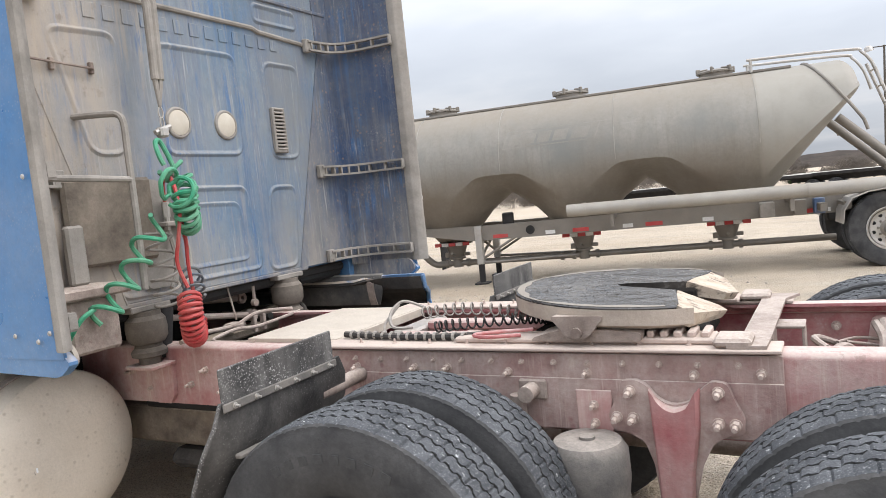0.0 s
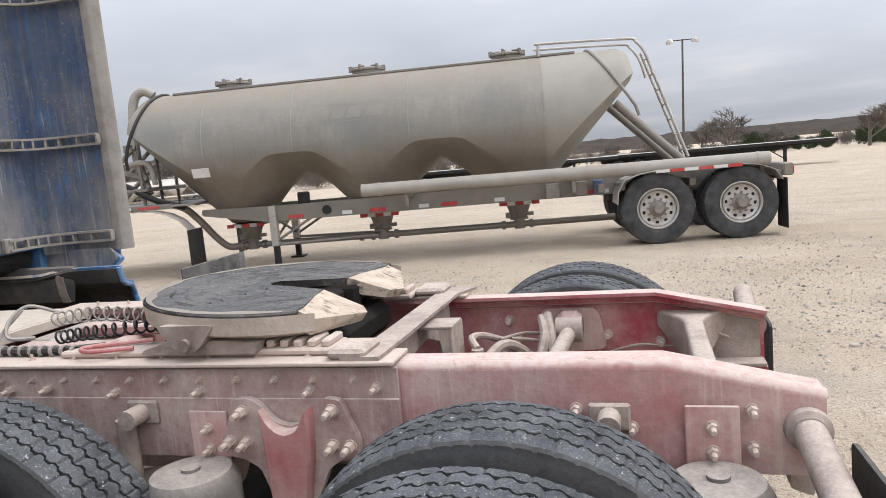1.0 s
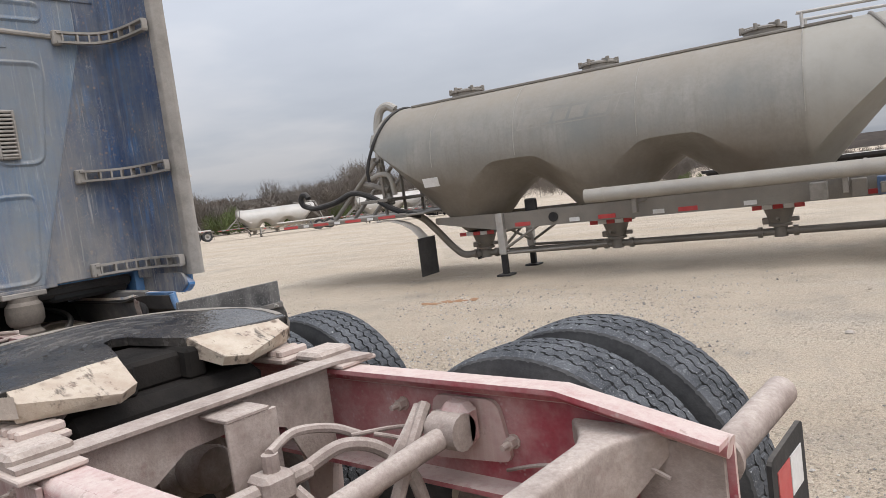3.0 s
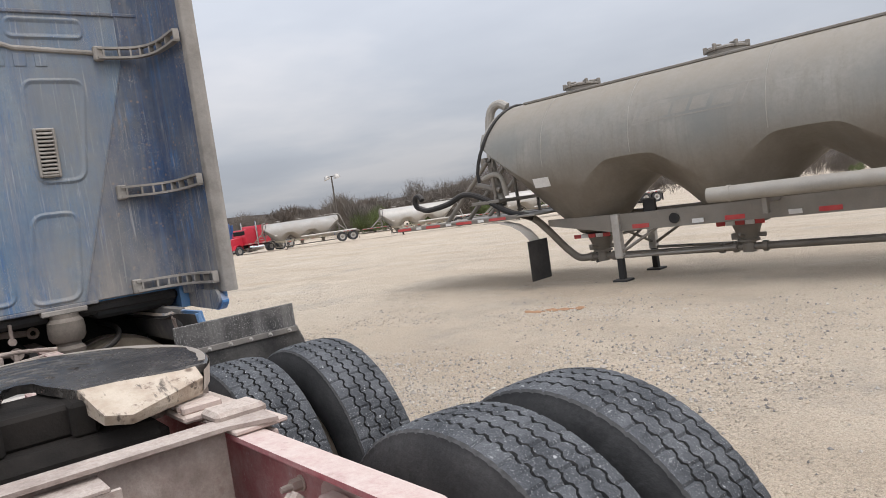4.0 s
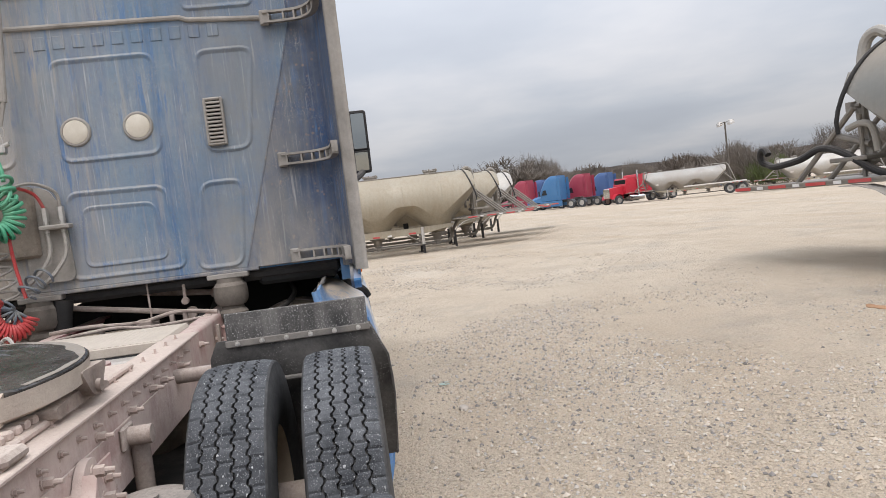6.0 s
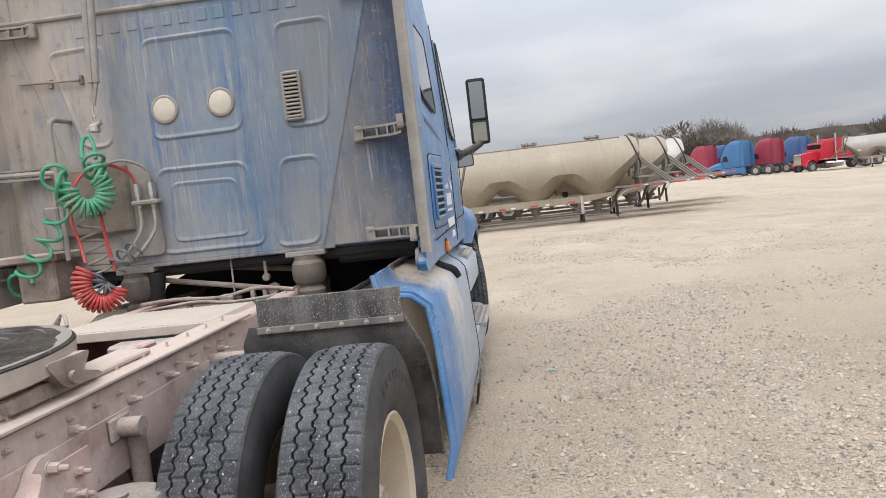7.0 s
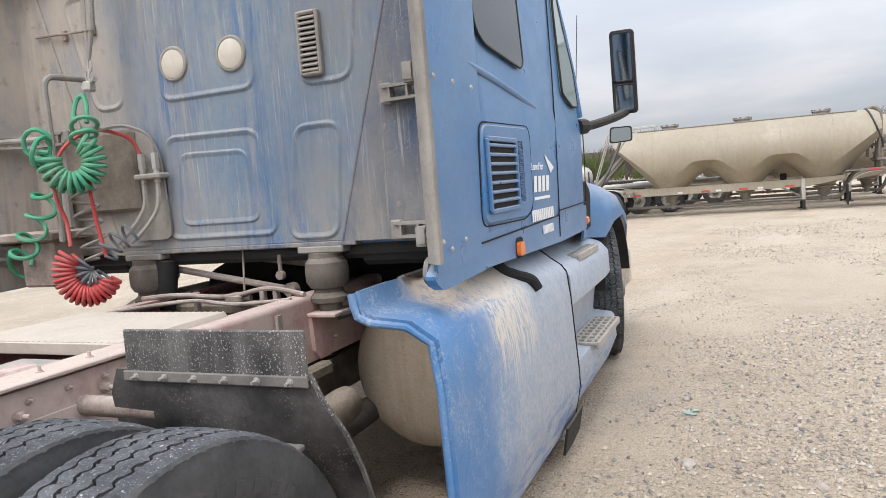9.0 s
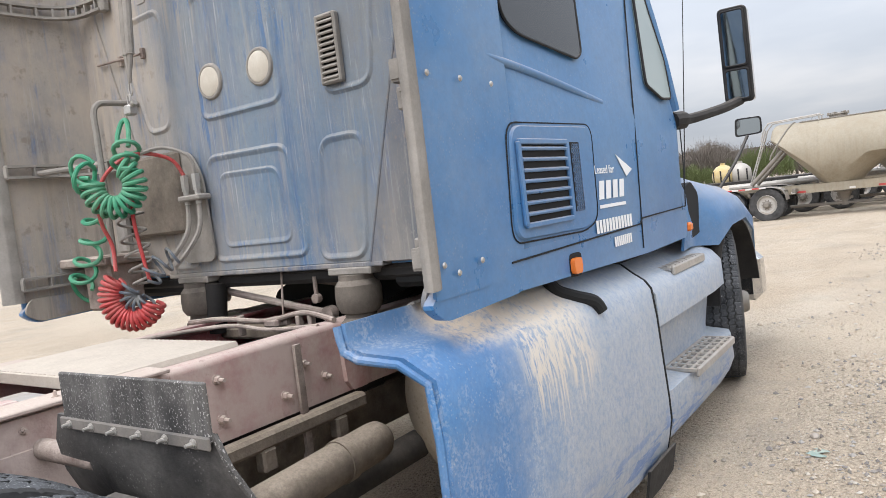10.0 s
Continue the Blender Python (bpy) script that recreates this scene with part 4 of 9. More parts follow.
def side_extenders():
    for s in (-1, 1):
        # outer skin
        g = Geo()
        grid = [[(x, s * y, z) for z in (1.165, 1.5, 2.0, 2.5, 3.0, 3.4)] for x, y in ((-0.10, 1.196), (0.05, 1.20), (0.2, 1.203), (0.35, 1.204), (0.44, 1.203))]
        if s < 0:
            grid = [r[::-1] for r in grid]
        g.sheet(grid, 0.012)
        ext = part("side_extender", g, M_BLUE, truck, "blue side fairing with a grey rubber edge")
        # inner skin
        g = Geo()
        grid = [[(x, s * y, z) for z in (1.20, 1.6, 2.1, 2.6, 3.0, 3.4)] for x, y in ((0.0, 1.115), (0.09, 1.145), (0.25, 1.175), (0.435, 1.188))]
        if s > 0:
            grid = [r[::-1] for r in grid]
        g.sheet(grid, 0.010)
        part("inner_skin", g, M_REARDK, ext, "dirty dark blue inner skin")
        # rubber edge
        g = Geo()
        for z0, z1, lean in ((1.20, 3.42, 0.0),):
            g.prism(rpoly([(0.425, s * 1.178), (0.425, s * 1.216), (0.470, s * 1.240), (0.505, s * 1.243), (0.505, s * 1.225), (0.47, s * 1.185)], 0.006, 2), 2, z0, z1)
        part("edge_trim", g, M_TRIM, ext, "dust-grey rubber edge")
        # rivets
        for x, z in ((0.378, 1.797), (0.211, 1.794), (0.033, 1.79), (0.2, 1.25), (0.33, 1.23), (0.40, 1.26), (0.38, 2.5), (0.2, 2.5), (0.03, 2.5)):
            g = Geo()
            g.cyl((x, s * 1.214, z), (x, s * 1.219, z), 0.010, 0.006, 10)
            part("rivet", g, M_ALU, ext)
        # lower corner piece of the sleeper side
        g = Geo()
        g.prism(rpoly([(0.40, 1.20), (-0.05, 1.20), (-0.05, 1.112), (0.40, 1.10), (0.47, 1.15)], 0.03, 3), 1, s * 1.165, s * 1.200)
        part("lower_corner", g, M_BLUE, ext)
        g = Geo()
        g.prism(rpoly([(0.42, 1.215), (-0.05, 1.215), (-0.05, 1.118), (0.39, 1.106), (0.455, 1.15)], 0.03, 3), 1, s * 1.150, s * 1.166)
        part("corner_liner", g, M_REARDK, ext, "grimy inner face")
        # ladder-like brackets between wall and fairing
        for zc in (2.57, 1.81, 1.285):
            path = [(0.022, 0.86), (0.03, 0.97), (0.055, 1.06), (0.13, 1.125), (0.25, 1.155), (0.44, 1.165)]
            P = smooth_path([(x, s * y, zc) for x, y in path], 3)
            g = Geo()
            for dz in (-0.026, 0.026):
                rails = []
                for i, p in enumerate(P):
                    d = (P[min(i + 1, len(P) - 1)] - P[max(i - 1, 0)]).normalized()
                    n = Vector((d.y, -d.x, 0)) * (1 if s > 0 else -1)
                    q = p + Vector((0, 0, dz))
                    rails.append([q - n * 0.004 + Vector((0, 0, -0.006)), q + n * 0.03 + Vector((0, 0, -0.006)), q + n * 0.03 + Vector((0, 0, 0.006)), q - n * 0.004 + Vector((0, 0, 0.006))])
                g.rings(rails)
            for i in range(1, len(P), 2):
                p = P[i]
                d = (P[min(i + 1, len(P) - 1)] - P[max(i - 1, 0)]).normalized()
                n = Vector((d.y, -d.x, 0)) * (1 if s > 0 else -1)
                m = Matrix.Translation(p) @ Matrix(((d.x, n.x, 0, 0), (d.y, n.y, 0, 0), (0, 0, 1, 0), (0, 0, 0, 1)))
                g.box(-0.005, 0.005, -0.003, 0.028, -0.024, 0.024, 0, m)
            m = Matrix.Translation(P[0])
            g.box(-0.014, 0.02, -0.02, 0.03, -0.04, 0.04, 0.006, m)
            part("bracket", g, M_TRIM, ext, "dusty slotted bracket")


side_extenders()


# ---- pneumatic bulk trailers ----
M_SEAM = surf("pale_weld", (0.35, 0.335, 0.30), (0.26, 0.245, 0.215), 0.6, scale=2, dust=0.4, dustc=(0.25, 0.215, 0.17), bump=0.0)
M_GHOST = surf("faded_letter_film", (0.275, 0.26, 0.232), (0.22, 0.208, 0.185), 0.6, scale=2, dust=0.4, dustc=(0.25, 0.215, 0.17), bump=0.0)
M_TUBE = surf("dusty_grey_tube", (0.30, 0.28, 0.25), (0.37, 0.35, 0.31), 0.55, metal=0.3, scale=3, dust=0.6, top=0.5, dustc=(0.33, 0.29, 0.24), bump=0.1)
P_TOTE = surf("blue_plastic", (0.06, 0.12, 0.25), (0.1, 0.16, 0.26), 0.6, dust=0.4, bump=0.0)

def tank_shell(u0=-1.53, u1=6.38, zc=1.945, r=1.02, hops=(0.0, 2.28, 4.56)):
    """Barrel whose lower sides run straight into three cone hoppers, with arched saddles between them; x along, y across."""
    ZB, ZT = 0.74, 1.273
    WT = math.sqrt(r * r - (ZT - zc) ** 2)

    def half(z, k):
        if z >= ZT:
            return k * math.sqrt(max(r * r - (z - zc) ** 2, 0.0))
        return k * (0.30 + (WT - 0.30) * (z - ZB) / (ZT - ZB))

    def floor_z(u, v):
        best = 9.0
        for i, h in enumerate(hops):
            du = u - h
            end = (i == 0 and du < 0) or (i == 2 and du > 0)
            if not end and abs(du) > 1.141:
                continue
            s = math.hypot(du * (0.99 if i == 0 else 0.97) if end else du, v * (0.8 if end and i == 2 else 1.0))
            z = ZB + 1.12 * max(0.0, s - 0.30)
            if not end:
                cap = 1.51 + 0.31 * min(abs(v), 1.0) ** 2
                t, w = z - cap, min(1.0, abs(v) / 0.8) ** 1.5
                arch = cap - 0.5 * (math.sqrt(t * t + 0.004) - t)
                ridge = z if s < 0.75 else 1.244 + 0.70 * (s - 0.75)
                z = ridge + (arch - ridge) * w
            best = min(best, z)
        return max(best, ZB)

    rings = []
    NU, NL, NS = 30, 26, 14
    n = 192
    for k in range(n + 1):
        u = u0 + (u1 - u0) * k / n
        e = max(0.0, (u0 + 0.25 - u) / 0.25, (u - (u1 - 0.16)) / 0.16)
        q = 1 - 0.10 * e * e
        lo, hi = ZB, zc + 0.9
        if floor_z(u, half(ZB, q)) > ZB + 1e-4:
            for _ in range(40):
                mid = (lo + hi) / 2
                if floor_z(u, half(mid, q)) > mid:
                    lo = mid
                else:
                    hi = mid
        ze = lo
        we = half(ze, q)
        ring = []
        for j in range(NL + 1):
            v = -we + 2 * we * j / NL
            ring.append((u, v, ze if j in (0, NL) else min(floor_z(u, v), ze + 0.02)))
        top = max(zc, ze)
        for j in range(1, NS + 1):
            z = ze + (top - ze) * j / NS + 1e-4 * j
            ring.append((u, half(z, q), z))
        a0 = math.asin(max(-1, min(1, (top - zc) / r)))
        for j in range(1, NU):
            a = a0 + (math.pi - 2 * a0) * j / NU
            ring.append((u, q * r * math.cos(a), zc + q * r * math.sin(a) if a0 <= 0 else zc + r * math.sin(a) * (q if math.sin(a) > 0.6 else 1)))
        for j in range(NS, 0, -1):
            z = ze + (top - ze) * j / NS + 1e-4 * j
            ring.append((u, -half(z, q), z))
        rings.append(ring)
    return Geo().rings(rings)


TANK_SHELL = tank_shell()


def bulk_trailer(label, m, mat, near_pipe=True, group="bulk tanker trailers", detail=True):
    t = thing("tanker_trailer", label, "tanker trailer", group=group)
    me = TANK_SHELL.mesh("tank", mat, 38)
    tank = part("tank", me, mat, t)
    zc, r = 1.945, 1.02
    # seams round the barrel
    for u in (-0.25, 1.20, 3.02, 5.05):
        g = Geo()
        g.tube([(u, (r + 0.001) * math.cos(a), zc + (r + 0.001) * math.sin(a)) for a in [radians(-5 + 190 * i / 36) for i in range(37)]], 0.006, 6)
        part("weld_seam", g, M_SEAM if mat is M_TANKA else mat, tank)
    # head rings
    g = Geo()
    front = []
    for i in range(25):
        a = radians(-10 + 200 * i / 24)
        front.append((-1.20 - 0.30 * (1 - math.sin(max(a, 0) if a < math.pi else 0)), (r + 0.012) * math.cos(a), zc + (r + 0.012) * math.sin(a)))
    g.tube(front, 0.028, 8)
    part("front_ring", g, M_BLACK, tank, "black ring pipe")
    g = Geo()
    rear = []
    for i in range(25):
        a = radians(-4 + 188 * i / 24)
        rear.append((5.78 + 0.62 * (1 - math.sin(max(a, 0) if a < math.pi else 0)), (r + 0.01) * math.cos(a), zc + (r + 0.01) * math.sin(a)))
    g.tube(rear, 0.024, 8)
    part("rear_ring", g, M_ALUDARK, tank)
    # sticker
    g = Geo()
    g.box(-0.14, 0.14, -0.004, 0.004, -0.075, 0.075, 0, Matrix.Translation((-0.33, -math.sqrt(1.02 ** 2 - (1.62 - 1.945) ** 2) - 0.003, 1.62)) @ Matrix.Rotation(-math.asin((1.62 - 1.945) / 1.02), 4, "X"))
    part("sticker", g, M_TAPEW, tank, "white sticker")
    # faded lettering left as pale ghost shapes in a slanting frame
    if detail:
        def film(c):
            # a thin film on the barrel between four (u, z) corners
            rows = []
            for i in range(7):
                f = i / 6
                row = []
                for e in (0, 1):
                    u, z = c[e][0] + (c[3 - e][0] - c[e][0]) * f, c[e][1] + (c[3 - e][1] - c[e][1]) * f
                    row.append((u, -math.sqrt((r + 0.0015) ** 2 - (z - zc) ** 2), z))
                rows.append(row)
            return Geo().sheet(rows, 0.0008)
        def slab(u, z, w, h, slant=0.35):
            k = slant
            return film([(u + k * z, 2.2 + z), (u + w + k * z, 2.2 + z), (u + w + k * (z + h), 2.2 + z + h), (u + k * (z + h), 2.2 + z + h)])
        for q in ((1.26, 0.0, 1.48, 0.018), (1.26, 0.262, 1.58, 0.018), (1.26, 0.02, 0.018, 0.24), (2.72, 0.02, 0.018, 0.24)):
            part("faded_border", slab(*q), M_GHOST, tank)
        for u, w in ((1.34, 0.17), (1.56, 0.2), (1.80, 0.2), (2.05, 0.22), (2.34, 0.26)):
            part("faded_mark", slab(u, 0.05, w, 0.17), M_GHOST, tank)
    # walkway rail along the top and manholes
    g = Geo()
    g.box(-0.95, 5.6, -0.30, -0.24, 2.925, 2.965, 0.008)
    g.box(-0.95, 5.6, 0.24, 0.30, 2.925, 2.965, 0.008)
    part("walkway", g, M_ALUDARK, t)
    for u in (0.0, 2.28, 4.56):
        g = Geo()
        g.lathe([(0.0, 0.0), (0.25, 0.0), (0.25, 0.10), (0.275, 0.10), (0.275, 0.125), (0.24, 0.14), (0.1, 0.165), (0.0, 0.17)], (u, 0, 2.93), (0, 0, 1), 28, closed=False)
        lid = part("manhole", g, M_ALUDARK, t, "round manhole with clamps")
        g = Geo()
        for i in range(6):
            g = Geo()
            a = 2 * math.pi * i / 6 + 0.3
            c, s_ = math.cos(a), math.sin(a)
            g.box(-0.03, 0.03, -0.02, 0.02, -0.05, 0.045, 0.008, Matrix.Translation((u + 0.27 * c, 0.27 * s_, 3.07)) @ Matrix.Rotation(a, 4, "Z"))
            g.cyl((u + 0.27 * c, 0.27 * s_, 3.085), (u + 0.12 * c, 0.12 * s_, 3.10), 0.014, n=6)
            part("clamp", g, M_ALUDARK, lid)
    # hand rail at the rear and ladder
    g = Geo()
    for v in (-0.32, 0.32):
        g.tube(smooth_path([(5.05, v, 2.93), (5.05, v, 3.10), (5.1, v, 3.115), (6.35, v, 3.06), (6.52, v, 3.0), (6.66, v, 2.80), (6.75, v, 2.5)], 5), 0.022, 8)
    part("hand_rail", g, M_ALU, t)
    g = Geo()
    for v in (-0.3, 0.02):
        g.cyl((6.64, v, 2.86), (7.22, v, 1.2), 0.024, n=8)
    for i in range(7):
        f = (i + 0.5) / 7
        g.cyl((6.64 + 0.58 * f, -0.3, 2.86 - 1.66 * f), (6.64 + 0.58 * f, 0.02, 2.86 - 1.66 * f), 0.014, n=6)
    part("ladder", g, M_ALU, t, "slim aluminium ladder")
    # rear struts
    for v in (-0.45, 0.45):
        g = Geo()
        g.cyl((6.14, v, 2.11), (7.12, v, 1.14), 0.065, n=12)
        part("strut", g, M_ALUDARK, t)
    # frame
    for v in (-0.5, 0.5):
        g = Geo()
        g.prism(rpoly([(-0.6, 1.02), (-0.6, 0.92), (0.5, 0.74), (8.40, 0.74), (8.40, 1.0), (0.8, 0.99)], 0.02, 2), 1, v - 0.04, v + 0.04)
        part("frame_rail", g, M_ALUDARK if mat is M_TANKA else M_TANKB, t)
    for u in (5.8, 6.1, 7.1, 8.3):
        g = Geo()
        g.box(u - 0.05, u + 0.05, -1.05, 1.05, 0.80, 0.92, 0.01)
        part("cross_member", g, M_ALUDARK, t)
    # conspicuity tape
    for v in (-0.545, 0.545):
        for i, u in enumerate((0.85, 1.75, 2.2, 3.0, 3.35, 4.2, 5.55, 5.8)):
            g = Geo()
            g.box(u, u + (0.16 if i % 2 else 0.26), v - 0.004, v + 0.004, 0.765, 0.825)
            part("tape", g, M_TAPER if i % 2 == 0 else M_TAPEW, t)
    # hopper outlets, tees and the discharge line
    for u in (0.0, 2.28, 4.56):
        g = Geo()
        g.lathe([(0.0, 0.72), (0.30, 0.72), (0.30, 0.68), (0.20, 0.66), (0.13, 0.45), (0.15, 0.44), (0.15, 0.41), (0.09, 0.40), (0.09, 0.26), (0.0, 0.26)], (u, 0, 0), (0, 0, 1), 20, closed=False)
        g.cyl((u, -0.16, 0.5), (u, -0.32, 0.54), 0.02, n=6)
        g.box(u - 0.22, u - 0.12, -0.05, 0.05, 0.44, 0.53, 0.01)
        g.box(u + 0.12, u + 0.24, -0.03, 0.03, 0.46, 0.52, 0.01)
        part("outlet", g, M_ALUDARK, t, "hopper outlet valve")
        if detail:
            for k in range(5):
                g = Geo()
                g.box(u - 0.30 + 0.13 * k, u - 0.18 + 0.13 * k, -0.315, -0.305, 0.665, 0.725)
                part("tape", g, M_TAPER if k % 2 == 0 else M_TAPEW, t)
    g = Geo()
    g.cyl((-0.25, 0, 0.33), (6.1, 0, 0.33), 0.052, n=12)
    for u in (-0.2, 0.2, 1.9, 2.1, 2.5, 4.3, 4.75):
        g.cyl((u - 0.03, 0, 0.33), (u + 0.03, 0, 0.33), 0.075, n=12)
    g.tube(smooth_path([(-0.25, 0, 0.33), (-0.42, -0.05, 0.34), (-0.58, -0.15, 0.52), (-0.75, -0.35, 0.85), (-0.95, -0.45, 1.08), (-1.25, -0.5, 1.18)], 5), 0.06, 12)
    part("discharge_pipe", g, M_ALUDARK, t, "dusty discharge line")
    # landing gear
    for v in (-0.55, 0.55):
        g = Geo()
        g.box(0.54, 0.66, v - 0.06, v + 0.06, 0.34, 1.0, 0.012)
        leg = part("landing_leg", g, M_ALU, t, "square landing leg on a black foot")
        g = Geo()
        g.box(0.555, 0.645, v - 0.045, v + 0.045, 0.03, 0.36, 0.008)
        g.box(0.48, 0.72, v - 0.12, v + 0.12, 0.0, 0.03, 0.006)
        part("foot", g, M_BLACK, leg)
        g = Geo()
        g.cyl((0.62, v, 0.42), (1.3, v * 0.9, 0.80), 0.022, n=8)
        g.cyl((0.66, v, 0.36), (2.2, v * 0.5, 0.36), 0.024, n=8)
        part("brace", g, M_ALUDARK, t)
    for a, b in (((0.6, -0.5, 0.46), (0.6, 0.5, 0.80)), ((0.6, 0.5, 0.46), (0.6, -0.5, 0.80)), ((0.6, -0.55, 0.70), (0.6, 0.55, 0.70))):
        g = Geo()
        g.cyl(a, b, 0.022, n=8)
        part("brace", g, M_ALUDARK, t)
    # small fixtures between the hoppers
    g = Geo()
    g.box(1.02, 1.22, -0.50, -0.44, 0.86, 1.18, 0.02)
    part("valve_box", g, M_BLACK, t, "black valve box")
    g = Geo()
    g.cyl((1.5, -0.56, 0.86), (1.5, -0.50, 0.86), 0.075, n=16)
    part("round_lamp", g, M_BLACK, t)
    # front: coupler deck, goosenecks, step fenders
    g = Geo()
    g.box(-3.60, -0.55, -0.95, 0.95, 1.13, 1.16, 0.008)
    for v in (-0.92, 0.92):
        g.box(-3.60, -0.9, v - 0.03, v + 0.03, 1.11, 1.185, 0.008)
    part("coupler_deck", g, M_ALUDARK, t, "low front coupling deck")
    for v in (-0.955, 0.955):
        for i in range(7):
            g = Geo()
            u = -3.5 + i * 0.36 - (0.12 if i % 2 == 0 else 0.0)
            g.box(u, u + (0.12 if i % 2 else 0.34), v - 0.004, v + 0.004, 1.125, 1.168)
            part("tape", g, M_TAPEW if i % 2 else M_TAPER, t)
        g = Geo()
        grid = [[(u, v + dv, z) for u, z in [(-1.5, 1.10), (-1.2, 1.09), (-0.95, 1.03), (-0.75, 0.92), (-0.62, 0.78), (-0.57, 0.70)]] for dv in (-0.13, 0.0, 0.13)]
        g.sheet(grid, 0.01)
        part("front_fender", g, M_ALU, t)
        g = Geo()
        g.box(-0.57, -0.555, v - 0.26, v + 0.26, 0.14, 0.76, 0.004)
        part("mudflap", g, M_BLACK, t, "black rubber mudflap")
    # front piping
    g = Geo()
    g.tube(smooth_path([(-1.28, -0.30, 2.96), (-1.42, -0.32, 3.04), (-1.57, -0.34, 2.97), (-1.64, -0.36, 2.75), (-1.65, -0.4, 2.4), (-1.64, -0.45, 2.05), (-1.60, -0.45, 1.75), (-1.48, -0.5, 1.35)], 5), 0.075, 10)
    g.tube(smooth_path([(-1.75, -0.6, 1.83), (-1.5, -0.62, 1.88), (-1.34, -0.62, 1.8), (-1.30, -0.6, 1.5)], 5), 0.045, 10)
    part("air_pipe", g, M_TUBE if mat is M_TANKA else M_ALUDARK, t, "bent air line")
    g = Geo()
    g.cyl((-1.74, -0.5, 2.06), (-1.74, -0.5, 2.18), 0.08, n=12)
    g.cyl((-1.74, -0.5, 2.12), (-1.60, -0.5, 2.12), 0.04, n=10)
    part("relief_valve", g, M_ALUDARK, t)
    g = Geo()
    g.cyl((-1.95, -0.55, 1.75), (-1.45, -0.55, 1.6), 0.05, n=10)
    part("cross_pipe", g, M_ALUDARK, t)
    g = Geo()
    g.box(-2.0, -1.4, -0.7, 0.7, 1.40, 1.46, 0.01)
    part("valve_shelf", g, M_ALUDARK, t)
    for v in (-0.6, 0.0, 0.6):
        g = Geo()
        g.cyl((-1.52, v, 1.16), (-1.55, v, 2.0), 0.03, n=8)
        part("prop", g, M_ALUDARK, t)
        g = Geo()
        g.cyl((-2.7, v, 1.16), (-1.62, v, 2.10), 0.04, n=8)
        part("prop", g, M_ALUDARK, t)
    if detail:
        g = Geo()
        loop = [(-3.35 + 0.12 * math.cos(a), -0.62 + 0.02 * a, 1.60 + 0.12 * math.sin(a)) for a in [math.pi * (0.1 + 0.28 * i) for i in range(6)]]
        g.tube(smooth_path(loop + [(-3.1, -0.6, 1.44), (-2.6, -0.62, 1.50), (-2.2, -0.62, 1.62), (-1.8, -0.64, 1.52), (-1.3, -0.66, 1.25), (-0.85, -0.6, 1.1)], 6), 0.05, 10)
        part("hose", g, M_BLACK, t, "black rubber hose with a coiled end")
    # side hose tube
    if near_pipe:
        g = Geo()
        g.cyl((2.23, -1.08, 1.135), (8.16, -1.08, 1.105), 0.098, n=20)
        for u in (2.5, 5.62, 8.0):
            z = 1.135 - 0.03 * (u - 2.23) / 5.93
            g.lathe([(0.099, -0.02), (0.106, -0.02), (0.106, 0.02), (0.099, 0.02)], (u, -1.08, z), (1, 0, 0), 20)
        part("hose_tube", g, M_TUBE if mat is M_TANKA else M_ALU, t, "long dusty hose-carrier tube")
        for u in (2.9, 5.4, 8.05):
            g = Geo()
            g.box(u - 0.03, u + 0.03, -1.0, -0.5, 0.96, 1.03, 0.005)
            g.box(u - 0.03, u + 0.03, -1.09, -0.98, 0.84, 1.05, 0.005)
            part("tube_bracket", g, M_ALUDARK, t)
        for u, w, mt in ((5.45, 0.17, M_ALUDARK), (5.0, 0.2, M_TRIM), (5.72, 0.14, P_TOTE)):
            g = Geo()
            g.box(u, u + w, -0.78, -0.6, 0.76, 0.98, 0.01)
            part("tool_box", g, mt, t)
    # rear end
    g = Geo()
    g.box(8.34, 8.46, -1.15, 1.15, 0.84, 1.02, 0.015)
    part("bumper", g, M_ALUDARK, t)
    for v in (-1.05, 1.05):
        g = Geo()
        g.box(8.455, 8.475, v - 0.09, v + 0.09, 0.86, 0.97, 0.01)
        part("tail_lamp", g, M_REDLENS, t)
        g = Geo()
        g.box(8.33, 8.345, v - 0.2, v + 0.2, 0.1, 0.82, 0.004)
        part("mudflap", g, M_BLACK, t)
    # wheels and fenders
    for v in (-1, 1):
        for ax in (6.57, 7.73):
            wheel(t, ax, v * 1.08, v, RIM_ALU, HUB_ALU, HOLES_ALU if detail else None, 17 * ax, z=0.515)
            wheel(t, ax, v * 0.75, v, RIM_FLAT, None, None, 31 * ax)
        g = Geo()
        pr = [(6.0, 0.62), (6.02, 0.80), (6.12, 0.96), (6.32, 1.03), (6.57, 1.06), (7.73, 1.06), (7.98, 1.03), (8.18, 0.95), (8.28, 0.8)]
        grid = [[(u, v * (0.66 + 0.3 * k), z) for u, z in pr] for k in range(3)]
        if v > 0:
            grid = grid[::-1]
        g.sheet(grid, 0.008)
        part("fender", g, M_ALU, t, "thin rounded aluminium fender")
        for i in range(6):
            g = Geo()
            g.box(6.55 + 0.2 * i, 6.74 + 0.2 * i, v * 1.262, v * 1.27, 1.03, 1.075)
            part("tape", g, M_TAPER if i % 2 else M_TAPEW, t)
    g = Geo()
    for ax in (6.57, 7.73):
        g.cyl((ax, -1.0, 0.515), (ax, 1.0, 0.515), 0.065, n=12)
        g.box(ax - 0.5, ax + 0.1, -0.55, -0.45, 0.55, 0.72, 0.02)
        g.box(ax - 0.5, ax + 0.1, 0.45, 0.55, 0.55, 0.72, 0.02)
